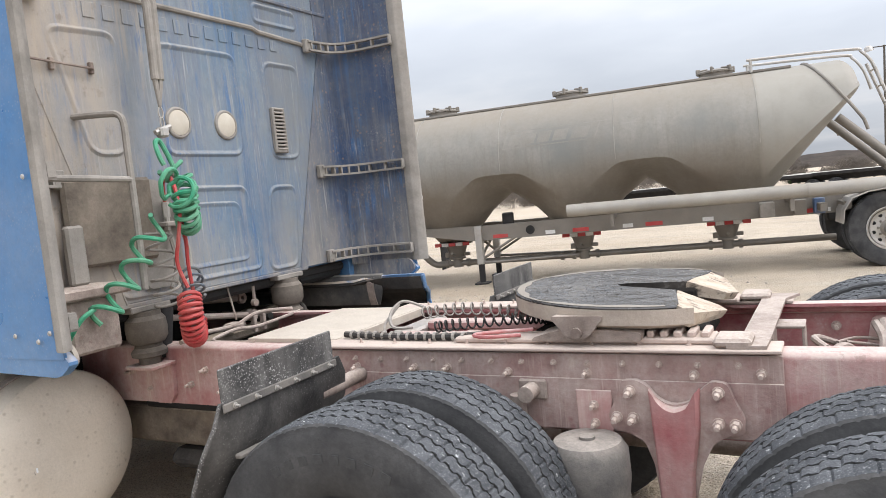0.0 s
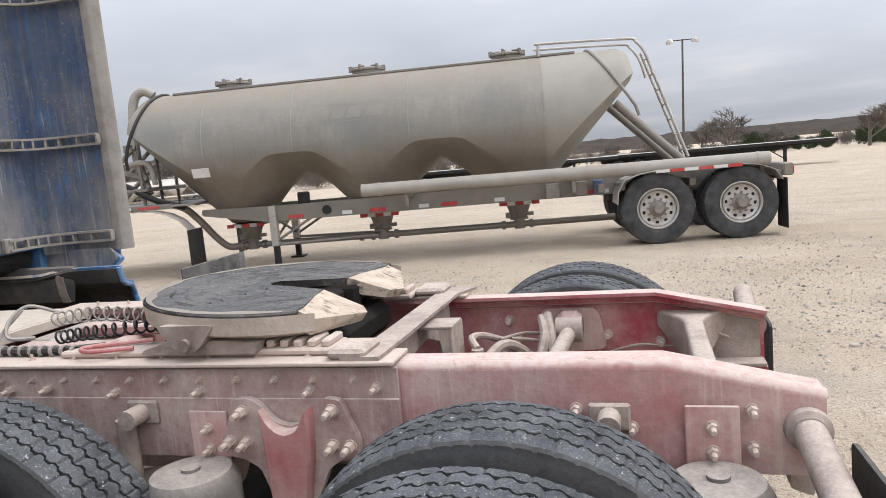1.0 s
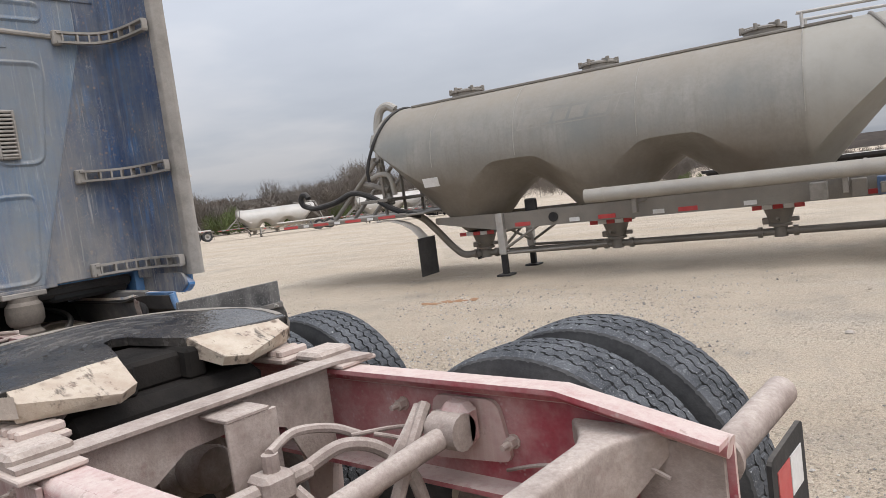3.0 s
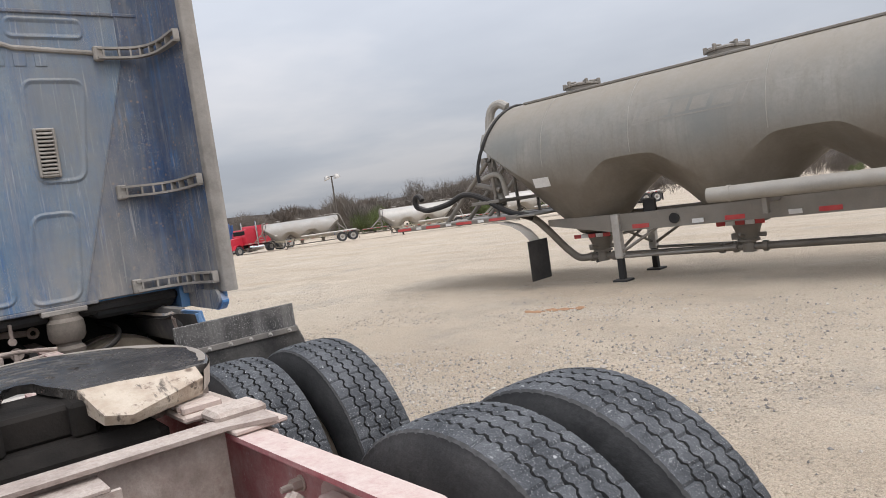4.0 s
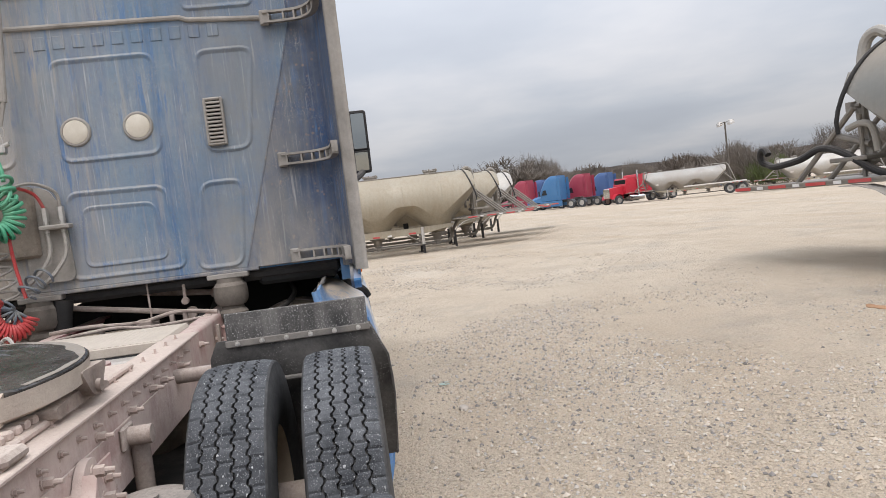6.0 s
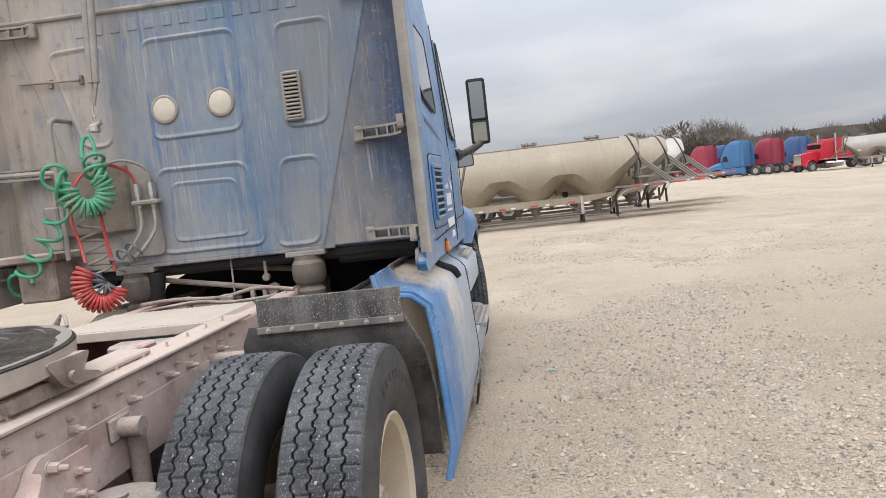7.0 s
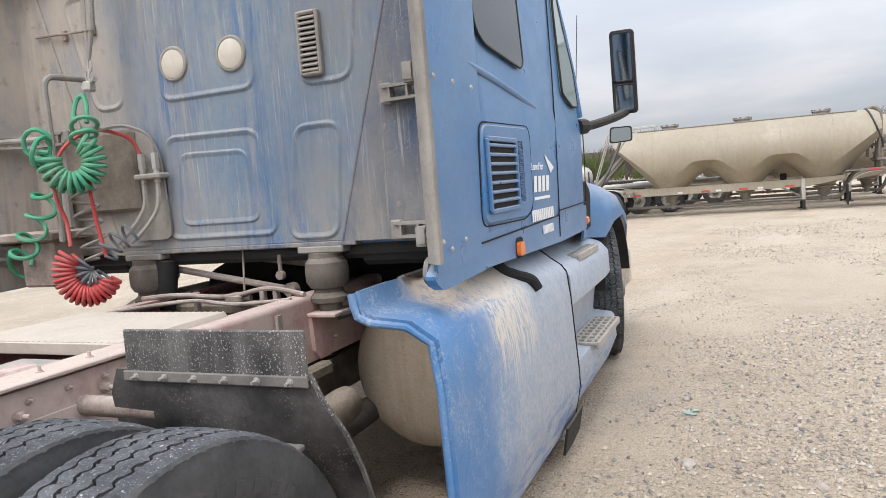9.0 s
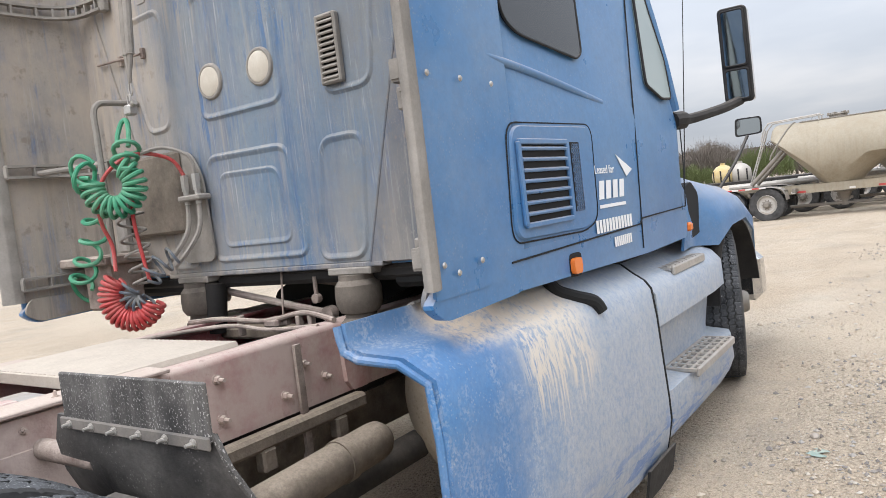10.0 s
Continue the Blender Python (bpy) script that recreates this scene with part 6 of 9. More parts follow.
# ---- tractor: suspension of the cab, deck, mudguards ----
def under_cab():
    for y in (-0.49, 0.49):
        g = Geo()
        g.lathe([(0.0, 0.0), (0.07, 0.0), (0.072, -0.02), (0.088, -0.04), (0.092, -0.075), (0.09, -0.12), (0.075, -0.145), (0.06, -0.15), (0.062, -0.165), (0.08, -0.185), (0.078, -0.205), (0.05, -0.215), (0.048, -0.25), (0.0, -0.25)], (-0.03, y, 1.205), (0, 0, 1), 28, closed=False)
        bg = part("cab_air_spring", g, M_SPRING, truck, "dusty beige rubber air spring")
        g = Geo()
        s = 1 if y > 0 else -1
        g.prism([(-0.10, 0.96), (0.06, 0.96), (0.05, 0.80), (0.02, 0.76), (-0.06, 0.76), (-0.09, 0.80)], 1, s * 0.432, s * 0.452)
        g.box(-0.11, 0.07, s * 0.432, s * 0.57, 0.945, 0.962, 0.004)
        part("spring_bracket", g, M_RED, truck)
    # cross tube, links, wires, valve
    g = Geo()
    g.box(-0.16, -0.06, -0.44, 0.44, 0.93, 0.985, 0.012)
    part("cab_cross_member", g, M_UNDER, truck)
    # black plate added where only shade lies between the rails
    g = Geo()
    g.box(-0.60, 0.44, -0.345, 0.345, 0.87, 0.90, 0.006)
    part("frame_cover", g, M_HOLE, truck, "black plate added for the shade between the rails")
    g = Geo()
    g.cyl((-0.10, -0.40, 1.15), (-0.10, 0.24, 1.04), 0.016, n=10)
    g.lathe([(0.0, -0.02), (0.032, -0.02), (0.032, 0.02), (0.0, 0.02)], (-0.10, 0.255, 1.038), (1, 0, 0), 14, closed=False)
    g.box(-0.13, -0.07, -0.47, -0.39, 1.10, 1.20, 0.012)
    part("link_rod", g, M_DUSTY, truck, "slanting dusty rod")
    g = Geo()
    g.cyl((-0.04, -0.42, 0.97), (-0.04, -0.38, 1.2), 0.045, 0.05, 12)
    part("shock", g, M_BLACK, truck)
    g = Geo()
    g.cyl((-0.05, 0.05, 1.24), (-0.02, 0.06, 1.05), 0.005, n=6)
    part("levelling_wire", g, M_DUSTY, truck)
    g = Geo()
    g.cyl((-0.05, 0.24, 1.2), (-0.05, 0.24, 1.12), 0.009, n=8)
    g.lathe([(0.0, -0.012), (0.02, -0.012), (0.02, 0.012), (0, 0.012)], (-0.05, 0.24, 1.11), (1, 0, 0), 12, closed=False)
    part("levelling_rod", g, M_DUSTY, truck)
    g = Geo()
    g.box(-0.05, 0.03, -0.02, 0.07, 1.0, 1.04, 0.01)
    g.cyl((-0.01, -0.05, 1.02), (-0.01, 0.1, 1.02), 0.014, n=8)
    part("levelling_valve", g, M_DUSTY, truck)
    for y in (-0.2, 0.17, 0.24):
        g = Geo()
        g.box(-0.02, 0.01, y - 0.012, y + 0.012, 0.96, 1.05, 0.004)
        part("line_bracket", g, M_DUSTY, truck)
    for pts, r in (([(0.05, 0.42, 1.04), (0.0, 0.2, 1.06), (0.02, 0.0, 1.03), (0.05, -0.25, 1.045), (0.1, -0.42, 1.04)], 0.011),
                   ([(0.12, 0.40, 1.03), (0.1, 0.1, 1.01), (0.12, -0.1, 1.03), (0.18, -0.3, 1.02), (0.5, -0.36, 1.03)], 0.009),
                   ([(-0.02, 0.32, 1.02), (-0.2, 0.33, 1.0), (-0.6, 0.3, 1.05), (-1.2, 0.2, 1.1)], 0.02),
                   ([(0.02, 0.55, 0.94), (-0.15, 0.75, 1.0), (-0.4, 0.8, 1.06), (-0.9, 0.7, 1.1)], 0.016)):
        g = Geo()
        g.tube(smooth_path(pts, 6), r, 8)
        part("air_line", g, M_DUSTY if r < 0.015 else M_BLACK, truck)
    # upper rod further in, and a black block added for the shade under the floor
    g = Geo()
    g.cyl((-0.30, -0.05, 1.165), (-0.28, 0.34, 1.12), 0.018, n=10)
    g.lathe([(0.014, -0.012), (0.032, -0.012), (0.032, 0.012), (0.014, 0.012)], (-0.27, 0.365, 1.117), (1, 0, 0), 14)
    part("link_rod", g, M_DUSTY_SHADE, truck, "thin dusty rod")
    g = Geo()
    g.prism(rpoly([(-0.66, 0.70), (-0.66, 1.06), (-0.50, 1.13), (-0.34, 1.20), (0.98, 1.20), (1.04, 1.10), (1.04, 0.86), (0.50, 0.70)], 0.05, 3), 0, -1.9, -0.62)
    part("drive_train_cover", g, M_HOLE, truck, "black block added for the darkness under the cab")
    # added box that keeps light from the ground under the truck
    g = Geo()
    g.prism(rpoly([(-0.34, 0.52), (-0.34, 0.70), (0.34, 0.70), (0.34, 0.52), (0.2, 0.46), (-0.2, 0.46)], 0.03, 3), 0, -1.6, 0.55)
    part("exhaust_box", g, M_UNDER, truck, "dark box added to block light under the frame")
    # dark machinery beneath the floor: gearbox, exhaust, shaft
    g = Geo()
    g.lathe([(0.0, 0.0), (0.16, 0.0), (0.22, -0.12), (0.2, -0.5), (0.28, -0.7), (0.28, -1.1), (0, -1.1)], (-0.9, 0, 0.86), (1, 0, 0), 20, closed=False)
    part("gearbox", g, M_BLACK, truck)
    g = Geo()
    g.cyl((-0.9, 0, 0.80), (1.35, 0, 0.60), 0.055, n=14)
    part("drive_shaft", g, M_DUSTY, truck)
    # aluminium deck plate between the rails
    g = Geo()
    n = 26
    y0, y1 = -0.36, 0.36
    prof = []
    for i in range(n):
        a, b = y0 + (y1 - y0) * i / n, y0 + (y1 - y0) * (i + 0.6) / n
        prof += [(a, 1.0475), (a + 0.006, 1.049), (b - 0.006, 1.049), (b, 1.0475)]
    g.prism([(y0, 1.031), (y0 + 0.012, 1.031), (y0 + 0.012, 1.036), (y1 - 0.012, 1.036), (y1 - 0.012, 1.031), (y1, 1.031)] + prof[::-1], 0, 0.46, 0.95)
    g.box(0.945, 0.957, -0.355, 0.355, 1.006, 1.046, 0.003)
    part("deck_plate", g, M_DECK, truck, "ribbed aluminium deck plate under dust")
    g = Geo()
    g.box(0.99, 1.10, -0.02, 0.335, 0.93, 1.005, 0.012)
    part("battery_step", g, M_ALU, truck, "dull aluminium box end")
    g = Geo()
    g.box(0.99, 1.06, -0.42, 0.42, 0.80, 0.9, 0.01)
    part("cross_member", g, M_DUSTY, truck)
    # wiring loom in its ribbed sleeve along the left rail
    g = Geo()
    g.tube(smooth_path([(0.98, -0.34, 1.062), (1.2, -0.365, 1.06), (1.45, -0.37, 1.06), (1.62, -0.33, 1.062)], 6), 0.013, 8)
    loom = part("wiring_loom", g, M_BLACK, truck, "black ribbed wiring sleeve")
    for k in range(14):
        g = Geo()
        g.lathe([(0.013, -0.006), (0.018, -0.006), (0.018, 0.006), (0.013, 0.006)], (1.02 + 0.04 * k, -0.343 - 0.026 * math.sin(min(1, k / 10) * 1.57), 1.061), (1, -0.05, 0), 10)
        part("clip", g, M_TRIM, loom)
    # lower cross beams behind the cab
    g = Geo()
    g.lathe([(0.0, 0.0), (0.05, 0.004), (0.068, 0.03), (0.072, 0.06), (0.072, 0.86), (0.068, 0.89), (0.05, 0.916), (0.0, 0.92)], (0.05, 0.60, 0.60), (1, 0, -0.05), 24, closed=False)
    at = part("air_tank", g, M_UNDER, truck, "brown dusty air tank")
    for x in (0.28, 0.72):
        g = Geo()
        g.lathe([(0.0725, -0.02), (0.078, -0.02), (0.078, 0.02), (0.0725, 0.02)], (x, 0.60, 0.60 - 0.05 * (x - 0.05)), (1, 0, -0.05), 24)
        part("tank_strap", g, M_UNDER, at)
    g = Geo()
    g.box(0.0, 1.05, 0.44, 0.50, 0.695, 0.752, 0.012)
    for x in (0.15, 0.50, 0.86):
        g.box(x - 0.03, x + 0.03, 0.45, 0.50, 0.62, 0.70, 0.008)
    part("side_rail_channel", g, M_UNDER, truck, "dirty steel channel below the rail")
    # added pipe and block, dark to hold the shade below the frame
    g = Geo()
    g.box(-0.25, 1.10, -0.30, 0.42, 0.36, 0.46, 0.04)
    g.cyl((-0.3, 0.48, 0.44), (1.0, 0.44, 0.40), 0.06, n=14)
    part("exhaust_shield", g, M_LINER, truck, "dark pipe and block added below the frame")
    g = Geo()
    g.prism([(0.28, 1.0), (0.308, 1.0), (0.308, 0.62), (0.345, 0.55), (0.30, 0.55), (0.28, 0.60)], 1, 0.452, 0.466)
    part("hanger_strap", g, M_DUSTY, truck)
    # dark box below the rails, also there to block light
    g = Geo()
    g.box(-0.30, 1.12, -0.34, 0.34, 0.69, 0.755, 0.01)
    part("under_frame_box", g, M_BLACK, truck, "dark box under the frame")
    # black boxes painting shade at the floor's corners, and the skirt's inner end plate
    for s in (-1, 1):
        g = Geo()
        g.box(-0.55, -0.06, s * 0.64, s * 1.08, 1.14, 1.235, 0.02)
        part("floor_corner", g, M_HOLE, truck, "black box standing for the shade under the floor")
    # turned-down inner edge of the skirt, with its stay
    g = Geo()
    rows = []
    for x, drop in ((0.30, 0.0), (0.2, 0.0), (-0.1, 0.0), (-0.5, 0.0), (-0.75, 0.0)):
        rows.append([(x + k, y, z - drop * (1 - k * 10)) for y, z, k in ((1.012, 1.138, 0.0), (0.992, 1.132, 0.0), (0.984, 1.105, 0.0), (0.988, 1.05, 0.0), (1.0, 1.0, -0.02), (1.02, 0.95, -0.05))])
    g.sheet(rows, 0.008)
    val = part("inner_valance", g, M_VALANCE, truck, "grimy dark inner edge of the skirt", angle=50)
    g = Geo()
    g.sheet([[(x, y, z) for y, z in ((0.976, 1.115), (0.972, 1.07), (0.982, 1.0), (1.0, 0.95))] for x in (0.245, 0.195)], 0.006)
    g.cyl((0.22, 0.985, 1.09), (0.22, 0.96, 1.09), 0.014, n=8)
    part("stay", g, M_DUSTY, val, "dusty steel stay")


M_UNDER = surf("brown_underbody_grime", (0.15, 0.12, 0.095), (0.085, 0.07, 0.058), 0.9, scale=7, dust=0.55, top=0.8, dustc=(0.40, 0.335, 0.265), bump=0.5, bscale=40, dscale=6)
# darker copy of the dusty steel, with shade among the rear gear painted in
M_DUSTY_SHADE = surf("shaded_dusty_steel", (0.27, 0.21, 0.185), (0.18, 0.14, 0.12), 0.9, scale=9, dust=0.75, top=0.7, dustc=(0.50, 0.425, 0.37), bump=0.45, bscale=45, dscale=7, streak=0.5, streakc=(0.17, 0.125, 0.105), spots=0.35, spotc=(0.18, 0.10, 0.09), spotscale=26)
M_VALANCE = surf("grimy_valance", (0.055, 0.06, 0.07), (0.10, 0.10, 0.10), 0.75, scale=5, dust=0.7, top=0.5, dustc=(0.27, 0.245, 0.215), streak=0.5, streakc=(0.05, 0.05, 0.05), bump=0.2, dscale=3)
M_SPRING = surf("dusty_rubber_spring", (0.13, 0.112, 0.095), (0.085, 0.074, 0.064), 0.85, scale=8, dust=0.4, top=0.5, dustc=(0.36, 0.31, 0.26), bump=0.2)
M_DECK = surf("dusty_deck", (0.46, 0.40, 0.335), (0.38, 0.325, 0.27), 0.75, metal=0.1, scale=6, dust=0.5, top=0.8, dustc=(0.56, 0.49, 0.41), bump=0.2)
under_cab()


M_STRIP = surf("grimy_steel_strip", (0.10, 0.095, 0.09), (0.16, 0.145, 0.13), 0.7, scale=9, dust=0.5, dustc=(0.36, 0.32, 0.28), bump=0.15)


M_FLAPD = surf("black_rubber_flap", (0.012, 0.012, 0.013), (0.028, 0.026, 0.025), 0.5, scale=6, dust=0.7, top=0.5, dustc=(0.17, 0.158, 0.145), bump=0.2, spots=0.35, spotc=(0.40, 0.38, 0.36), spotscale=110)


def mudguards():
    for s in (-1, 1):
        x0 = 1.205 if s > 0 else 1.15
        sh = x0 - 1.205
        g = Geo()
        g.box(1.200 + sh, 1.210 + sh, s * 0.66, s * 1.2, 1.03, 1.148, 0.003)
        mg = part("mudguard", g, M_FLAP, truck, "black mudguard spattered with pale mud")
        g = Geo()
        grid = []
        prof = [(1.205, 1.045), (1.20, 0.98), (1.18, 0.90), (1.14, 0.80), (1.10, 0.71), (1.05, 0.60), (1.0, 0.48), (0.98, 0.44)]
        for k in range(5):
            f = k / 4
            row = []
            for i, (x, z) in enumerate(prof):
                yi = 0.62 - (0.0, 0.03, 0.035, 0.02, 0.0, -0.02, -0.04, -0.05)[i]
                yo = 1.20 + (0.0, 0.028, 0.062, 0.070, 0.072, 0.066, 0.060, 0.058)[i]
                row.append((x + sh + 0.02 * math.sin(f * math.pi) * min(1.0, i / 2) + 0.012 * math.sin(f * 9 + i * 0.8) * min(1.0, i / 3), s * (yi + (yo - yi) * f), z))
            grid.append(row)
        g.sheet(grid if s > 0 else grid[::-1], 0.010)
        part("flap", g, M_FLAPD, mg, "curved black rubber flap")
        g = Geo()
        g.box(1.211 + sh, 1.219 + sh, s * 0.655, s * 1.205, 1.018, 1.045, 0.003)
        part("clamp_strip", g, M_STRIP, mg)
        bolts(mg, [(1.217 + sh, s * (0.70 + 0.092 * i), 1.031) for i in range(6)], (1, 0, 0), 0.008, 0.008, M_ALU)
        g = Geo()
        g.box(1.200 + sh, 1.226 + sh, s * 0.82, s * 1.17, 0.868, 0.882, 0.003)
        part("support_rod", g, M_STRIP, mg)
        g = Geo()
        g.cyl((1.17 + sh, s * 0.43, 0.93), (1.17 + sh, s * 0.72, 0.93), 0.028, n=12)
        part("support_tube", g, M_DUSTY_SHADE, mg)
        g = Geo()
        g.tube([(p[0] - 0.005, p[1], p[2]) for p in grid[4]], 0.007, 6)
        part("flap_edge", g, M_FLAP, mg)


mudguards()


# ---- tractor: coupling and frame gear ----
M_REDD = surf("dusty_red_handle", (0.42, 0.04, 0.045), (0.40, 0.12, 0.12), 0.6, scale=12, dust=0.7, top=0.5, dustc=(0.58, 0.46, 0.43), bump=0.2)
M_CAST = surf("dust_caked_casting", (0.46, 0.39, 0.33), (0.34, 0.28, 0.235), 0.9, scale=8, dust=0.7, top=0.4, dustc=(0.58, 0.50, 0.42), bump=0.5, bscale=30, dscale=7)
M_WORN = surf("worn_dusty_steel", (0.28, 0.245, 0.21), (0.13, 0.115, 0.10), 0.55, scale=9, dust=0.8, dustc=(0.40, 0.35, 0.29), bump=0.4, bscale=30, dscale=9)


# near-black that stands for the shade beneath the coupling plate
M_SHADE = surf("plate_shade_black", (0.012, 0.011, 0.010), (0.025, 0.022, 0.02), 0.85, scale=8, dust=0.3, dustc=(0.06, 0.05, 0.042), bump=0.4, bscale=30)


def fifth_wheel():
    tilt = Matrix.Translation((2.1, 0, 1.165)) @ Matrix.Rotation(radians(2.5), 4, "Y")
    R = 0.455
    out = [(R * math.cos(a), R * math.sin(a)) for a in [radians(62 + 236 * i / 40) for i in range(41)]]
    # rear outline with the throat
    top = out + [(0.21, -0.335), (0.16, -0.095), (0.02, -0.05), (-0.05, -0.035)] + [(-0.075 - 0.0 * 1, 0.0)] + [(-0.05, 0.035), (0.02, 0.05), (0.16, 0.095), (0.21, 0.335)]
    g = Geo()
    z0, z1 = -0.012, 0.012
    low = [(x * 0.985, y * 0.985) for x, y in top]
    g.rings([[tilt @ Vector((x, y, z0)) for x, y in top], [tilt @ Vector((x, y, z1 - 0.004)) for x, y in top], [tilt @ Vector((x, y, z1)) for x, y in low]])
    fw = part("fifth_wheel", g, M_GREASE, truck, "greasy black coupling plate", angle=30)
    # skirt casting under the plate
    g = Geo()
    ring = [(R * math.cos(a), R * math.sin(a)) for a in [radians(55 + 250 * i / 44) for i in range(45)]]
    def wall(h, k):
        return [tilt @ Vector((x * k, y * k, h)) for x, y in ring]
    a, b, c, d = wall(0.004, 1.008), wall(-0.048, 0.995), wall(-0.066, 0.90), wall(-0.006, 0.8)
    n = len(ring)
    vs = a + b + c + d
    fs = []
    for i in range(n - 1):
        for r0, r1 in ((0, 1), (1, 2), (2, 3)):
            fs.append((r0 * n + i, r0 * n + i + 1, r1 * n + i + 1, r1 * n + i))
    g.add(vs, fs)
    part("skirt", g, M_CAST, fw, "dust-caked cast rim")
    # ramps
    for s in (-1, 1):
        g = Geo()
        P = [tilt @ Vector(p) for p in ((0.205, s * 0.372, 0.011), (0.165, s * 0.098, 0.011), (0.305, s * 0.122, -0.034), (0.338, s * 0.176, -0.040), (0.262, s * 0.372, -0.014))]
        Q = [p + Vector((-0.02, 0, -0.02)) for p in P]
        for q_, d_ in ((0, 0.028), (1, 0.030), (4, 0.026), (3, 0.006), (2, 0.006)):
            Q[q_] += Vector((0, 0, -d_))
        g.add(P + Q, [(0, 1, 2, 3, 4), (9, 8, 7, 6, 5)] + [(i, (i + 1) % 5, 5 + (i + 1) % 5, 5 + i) for i in range(5)])
        part("ramp", g, M_CREAM, fw, "chipped cream ramp")
        g = Geo()
        g.box(-0.30, 0.2, s * 0.1 - 0.03, s * 0.1 + 0.03, -0.10, -0.012, 0.01, tilt)
        part("rib", g, M_SHADE, fw)
        # pivot foot
        g = Geo()
        g.prism(rpoly([(1.91, 1.15), (2.10, 1.15), (2.07, 1.115), (2.04, 1.08), (2.0, 1.066), (1.965, 1.08), (1.94, 1.115)], 0.025, 4), 1, s * 0.385, s * 0.460)
        g.cyl((2.003, s * 0.38, 1.095), (2.003, s * 0.472, 1.095), 0.018, n=14)
        part("pivot", g, M_DUSTY, fw)
    # greasy smears on the plate: low rings
    for r, w in ((0.11, 0.01), (0.155, 0.010), (0.20, 0.01), (0.25, 0.012), (0.295, 0.01), (0.34, 0.012), (0.385, 0.01)):
        g = Geo()
        pts = [tilt @ Vector((r * math.cos(a) * (1 + 0.06 * math.sin(3 * a)), r * math.sin(a) * (1 + 0.05 * math.cos(2 * a)), 0.0125)) for a in [radians(88 + 40 * math.sin(r * 70) ** 2 + (184 - 60 * math.sin(r * 70) ** 2) * i / 40) for i in range(41)]]
        g.tube([p + Vector((0, 0, -0.0068)) for p in pts], [0.0045 + 0.006 * abs(math.sin(i * 0.31 + r * 40)) for i in range(len(pts))], 6)
        part("grease_ridge", g, M_GREASE, fw)
    # worn, dust-edged rim of the plate
    g = Geo()
    ra = [radians(66 + 228 * i / 60) for i in range(61)]
    ins = [0.935 + 0.022 * math.sin(5 * a) + 0.014 * math.sin(11 * a + 1) + 0.008 * math.sin(23 * a) for a in ra]
    g.rings([[tilt @ Vector((R * k * math.cos(a), R * k * math.sin(a), z)) for k, z in ((0.986, 0.0122), (0.986, 0.0135), (q, 0.0135), (q, 0.0122))] for a, q in zip(ra, ins)])
    part("worn_edge", g, M_WORN, fw, "rim worn bare and dusty")
    # locking jaw, blackened for the shade under the plate
    g = Geo()
    g.box(-0.06, 0.16, -0.10, 0.10, -0.10, -0.02, 0.01, tilt)
    part("jaw", g, M_SHADE, fw)
    # slide base on the frame
    for s in (-1, 1):
        g = Geo()
        g.box(1.52, 2.42, s * 0.29, s * 0.41, 1.046, 1.066, 0.006)
        base = part("slide_rail", g, M_LEDGE, truck, "dusty pink slide rail")
        for i in range(6):
            g = Geo()
            g.box(2.17 + i * 0.042, 2.195 + i * 0.042, s * 0.295, s * 0.395, 1.064, 1.086, 0.005)
            part("tooth", g, M_LEDGE, base)
        g = Geo()
        g.prism(rpoly([(1.83, 1.06), (1.84, 1.074), (1.93, 1.098), (2.10, 1.098), (2.205, 1.088), (2.205, 1.06)], 0.012, 3), 1, s * 0.29, s * 0.432)
        part("slide_block", g, M_DUSTY, base)
        for bx in ((2.42, 2.53, s * 0.33, s * 0.46, 1.046, 1.075, 0.01), (2.2, 2.3, s * 0.24, s * 0.3, 1.05, 1.12, 0.02)):
            g = Geo()
            g.box(*bx)
            part("stop_block", g, M_DUSTY, base)
    g = Geo()
    g.tube(smooth_path([(1.78, -0.40, 1.075), (1.66, -0.44, 1.075), (1.60, -0.40, 1.075), (1.68, -0.35, 1.075), (1.80, -0.33, 1.08)], 5), 0.007, 8)
    part("release_handle", g, M_REDD, fw, "red release handle")
    # gear under the plate, its shade painted in as black
    g = Geo()
    g.box(1.75, 2.35, -0.28, 0.28, 0.95, 1.06, 0.03)
    part("slide_plate", g, M_SHADE, truck)


fifth_wheel()


def helix(axis, r, turns, n=14, bend=None):
    """Points of a coil round a path: axis is a list of points."""
    P = [Vector(p) for p in axis]
    out = []
    total = int(turns * n)
    a = None
    for i in range(total + 1):
        f = i / total * (len(P) - 1)
        k = min(int(f), len(P) - 2)
        p = P[k].lerp(P[k + 1], f - k)
        d = (P[min(k + 2, len(P) - 1)] - P[max(k - 1, 0)]).normalized()
        if a is None:
            a = d.orthogonal().normalized()
        a = (a - d * a.dot(d)).normalized()
        b = d.cross(a)
        t = 2 * math.pi * i / n
        out.append(p + (a * math.cos(t) + b * math.sin(t)) * r)
    return out


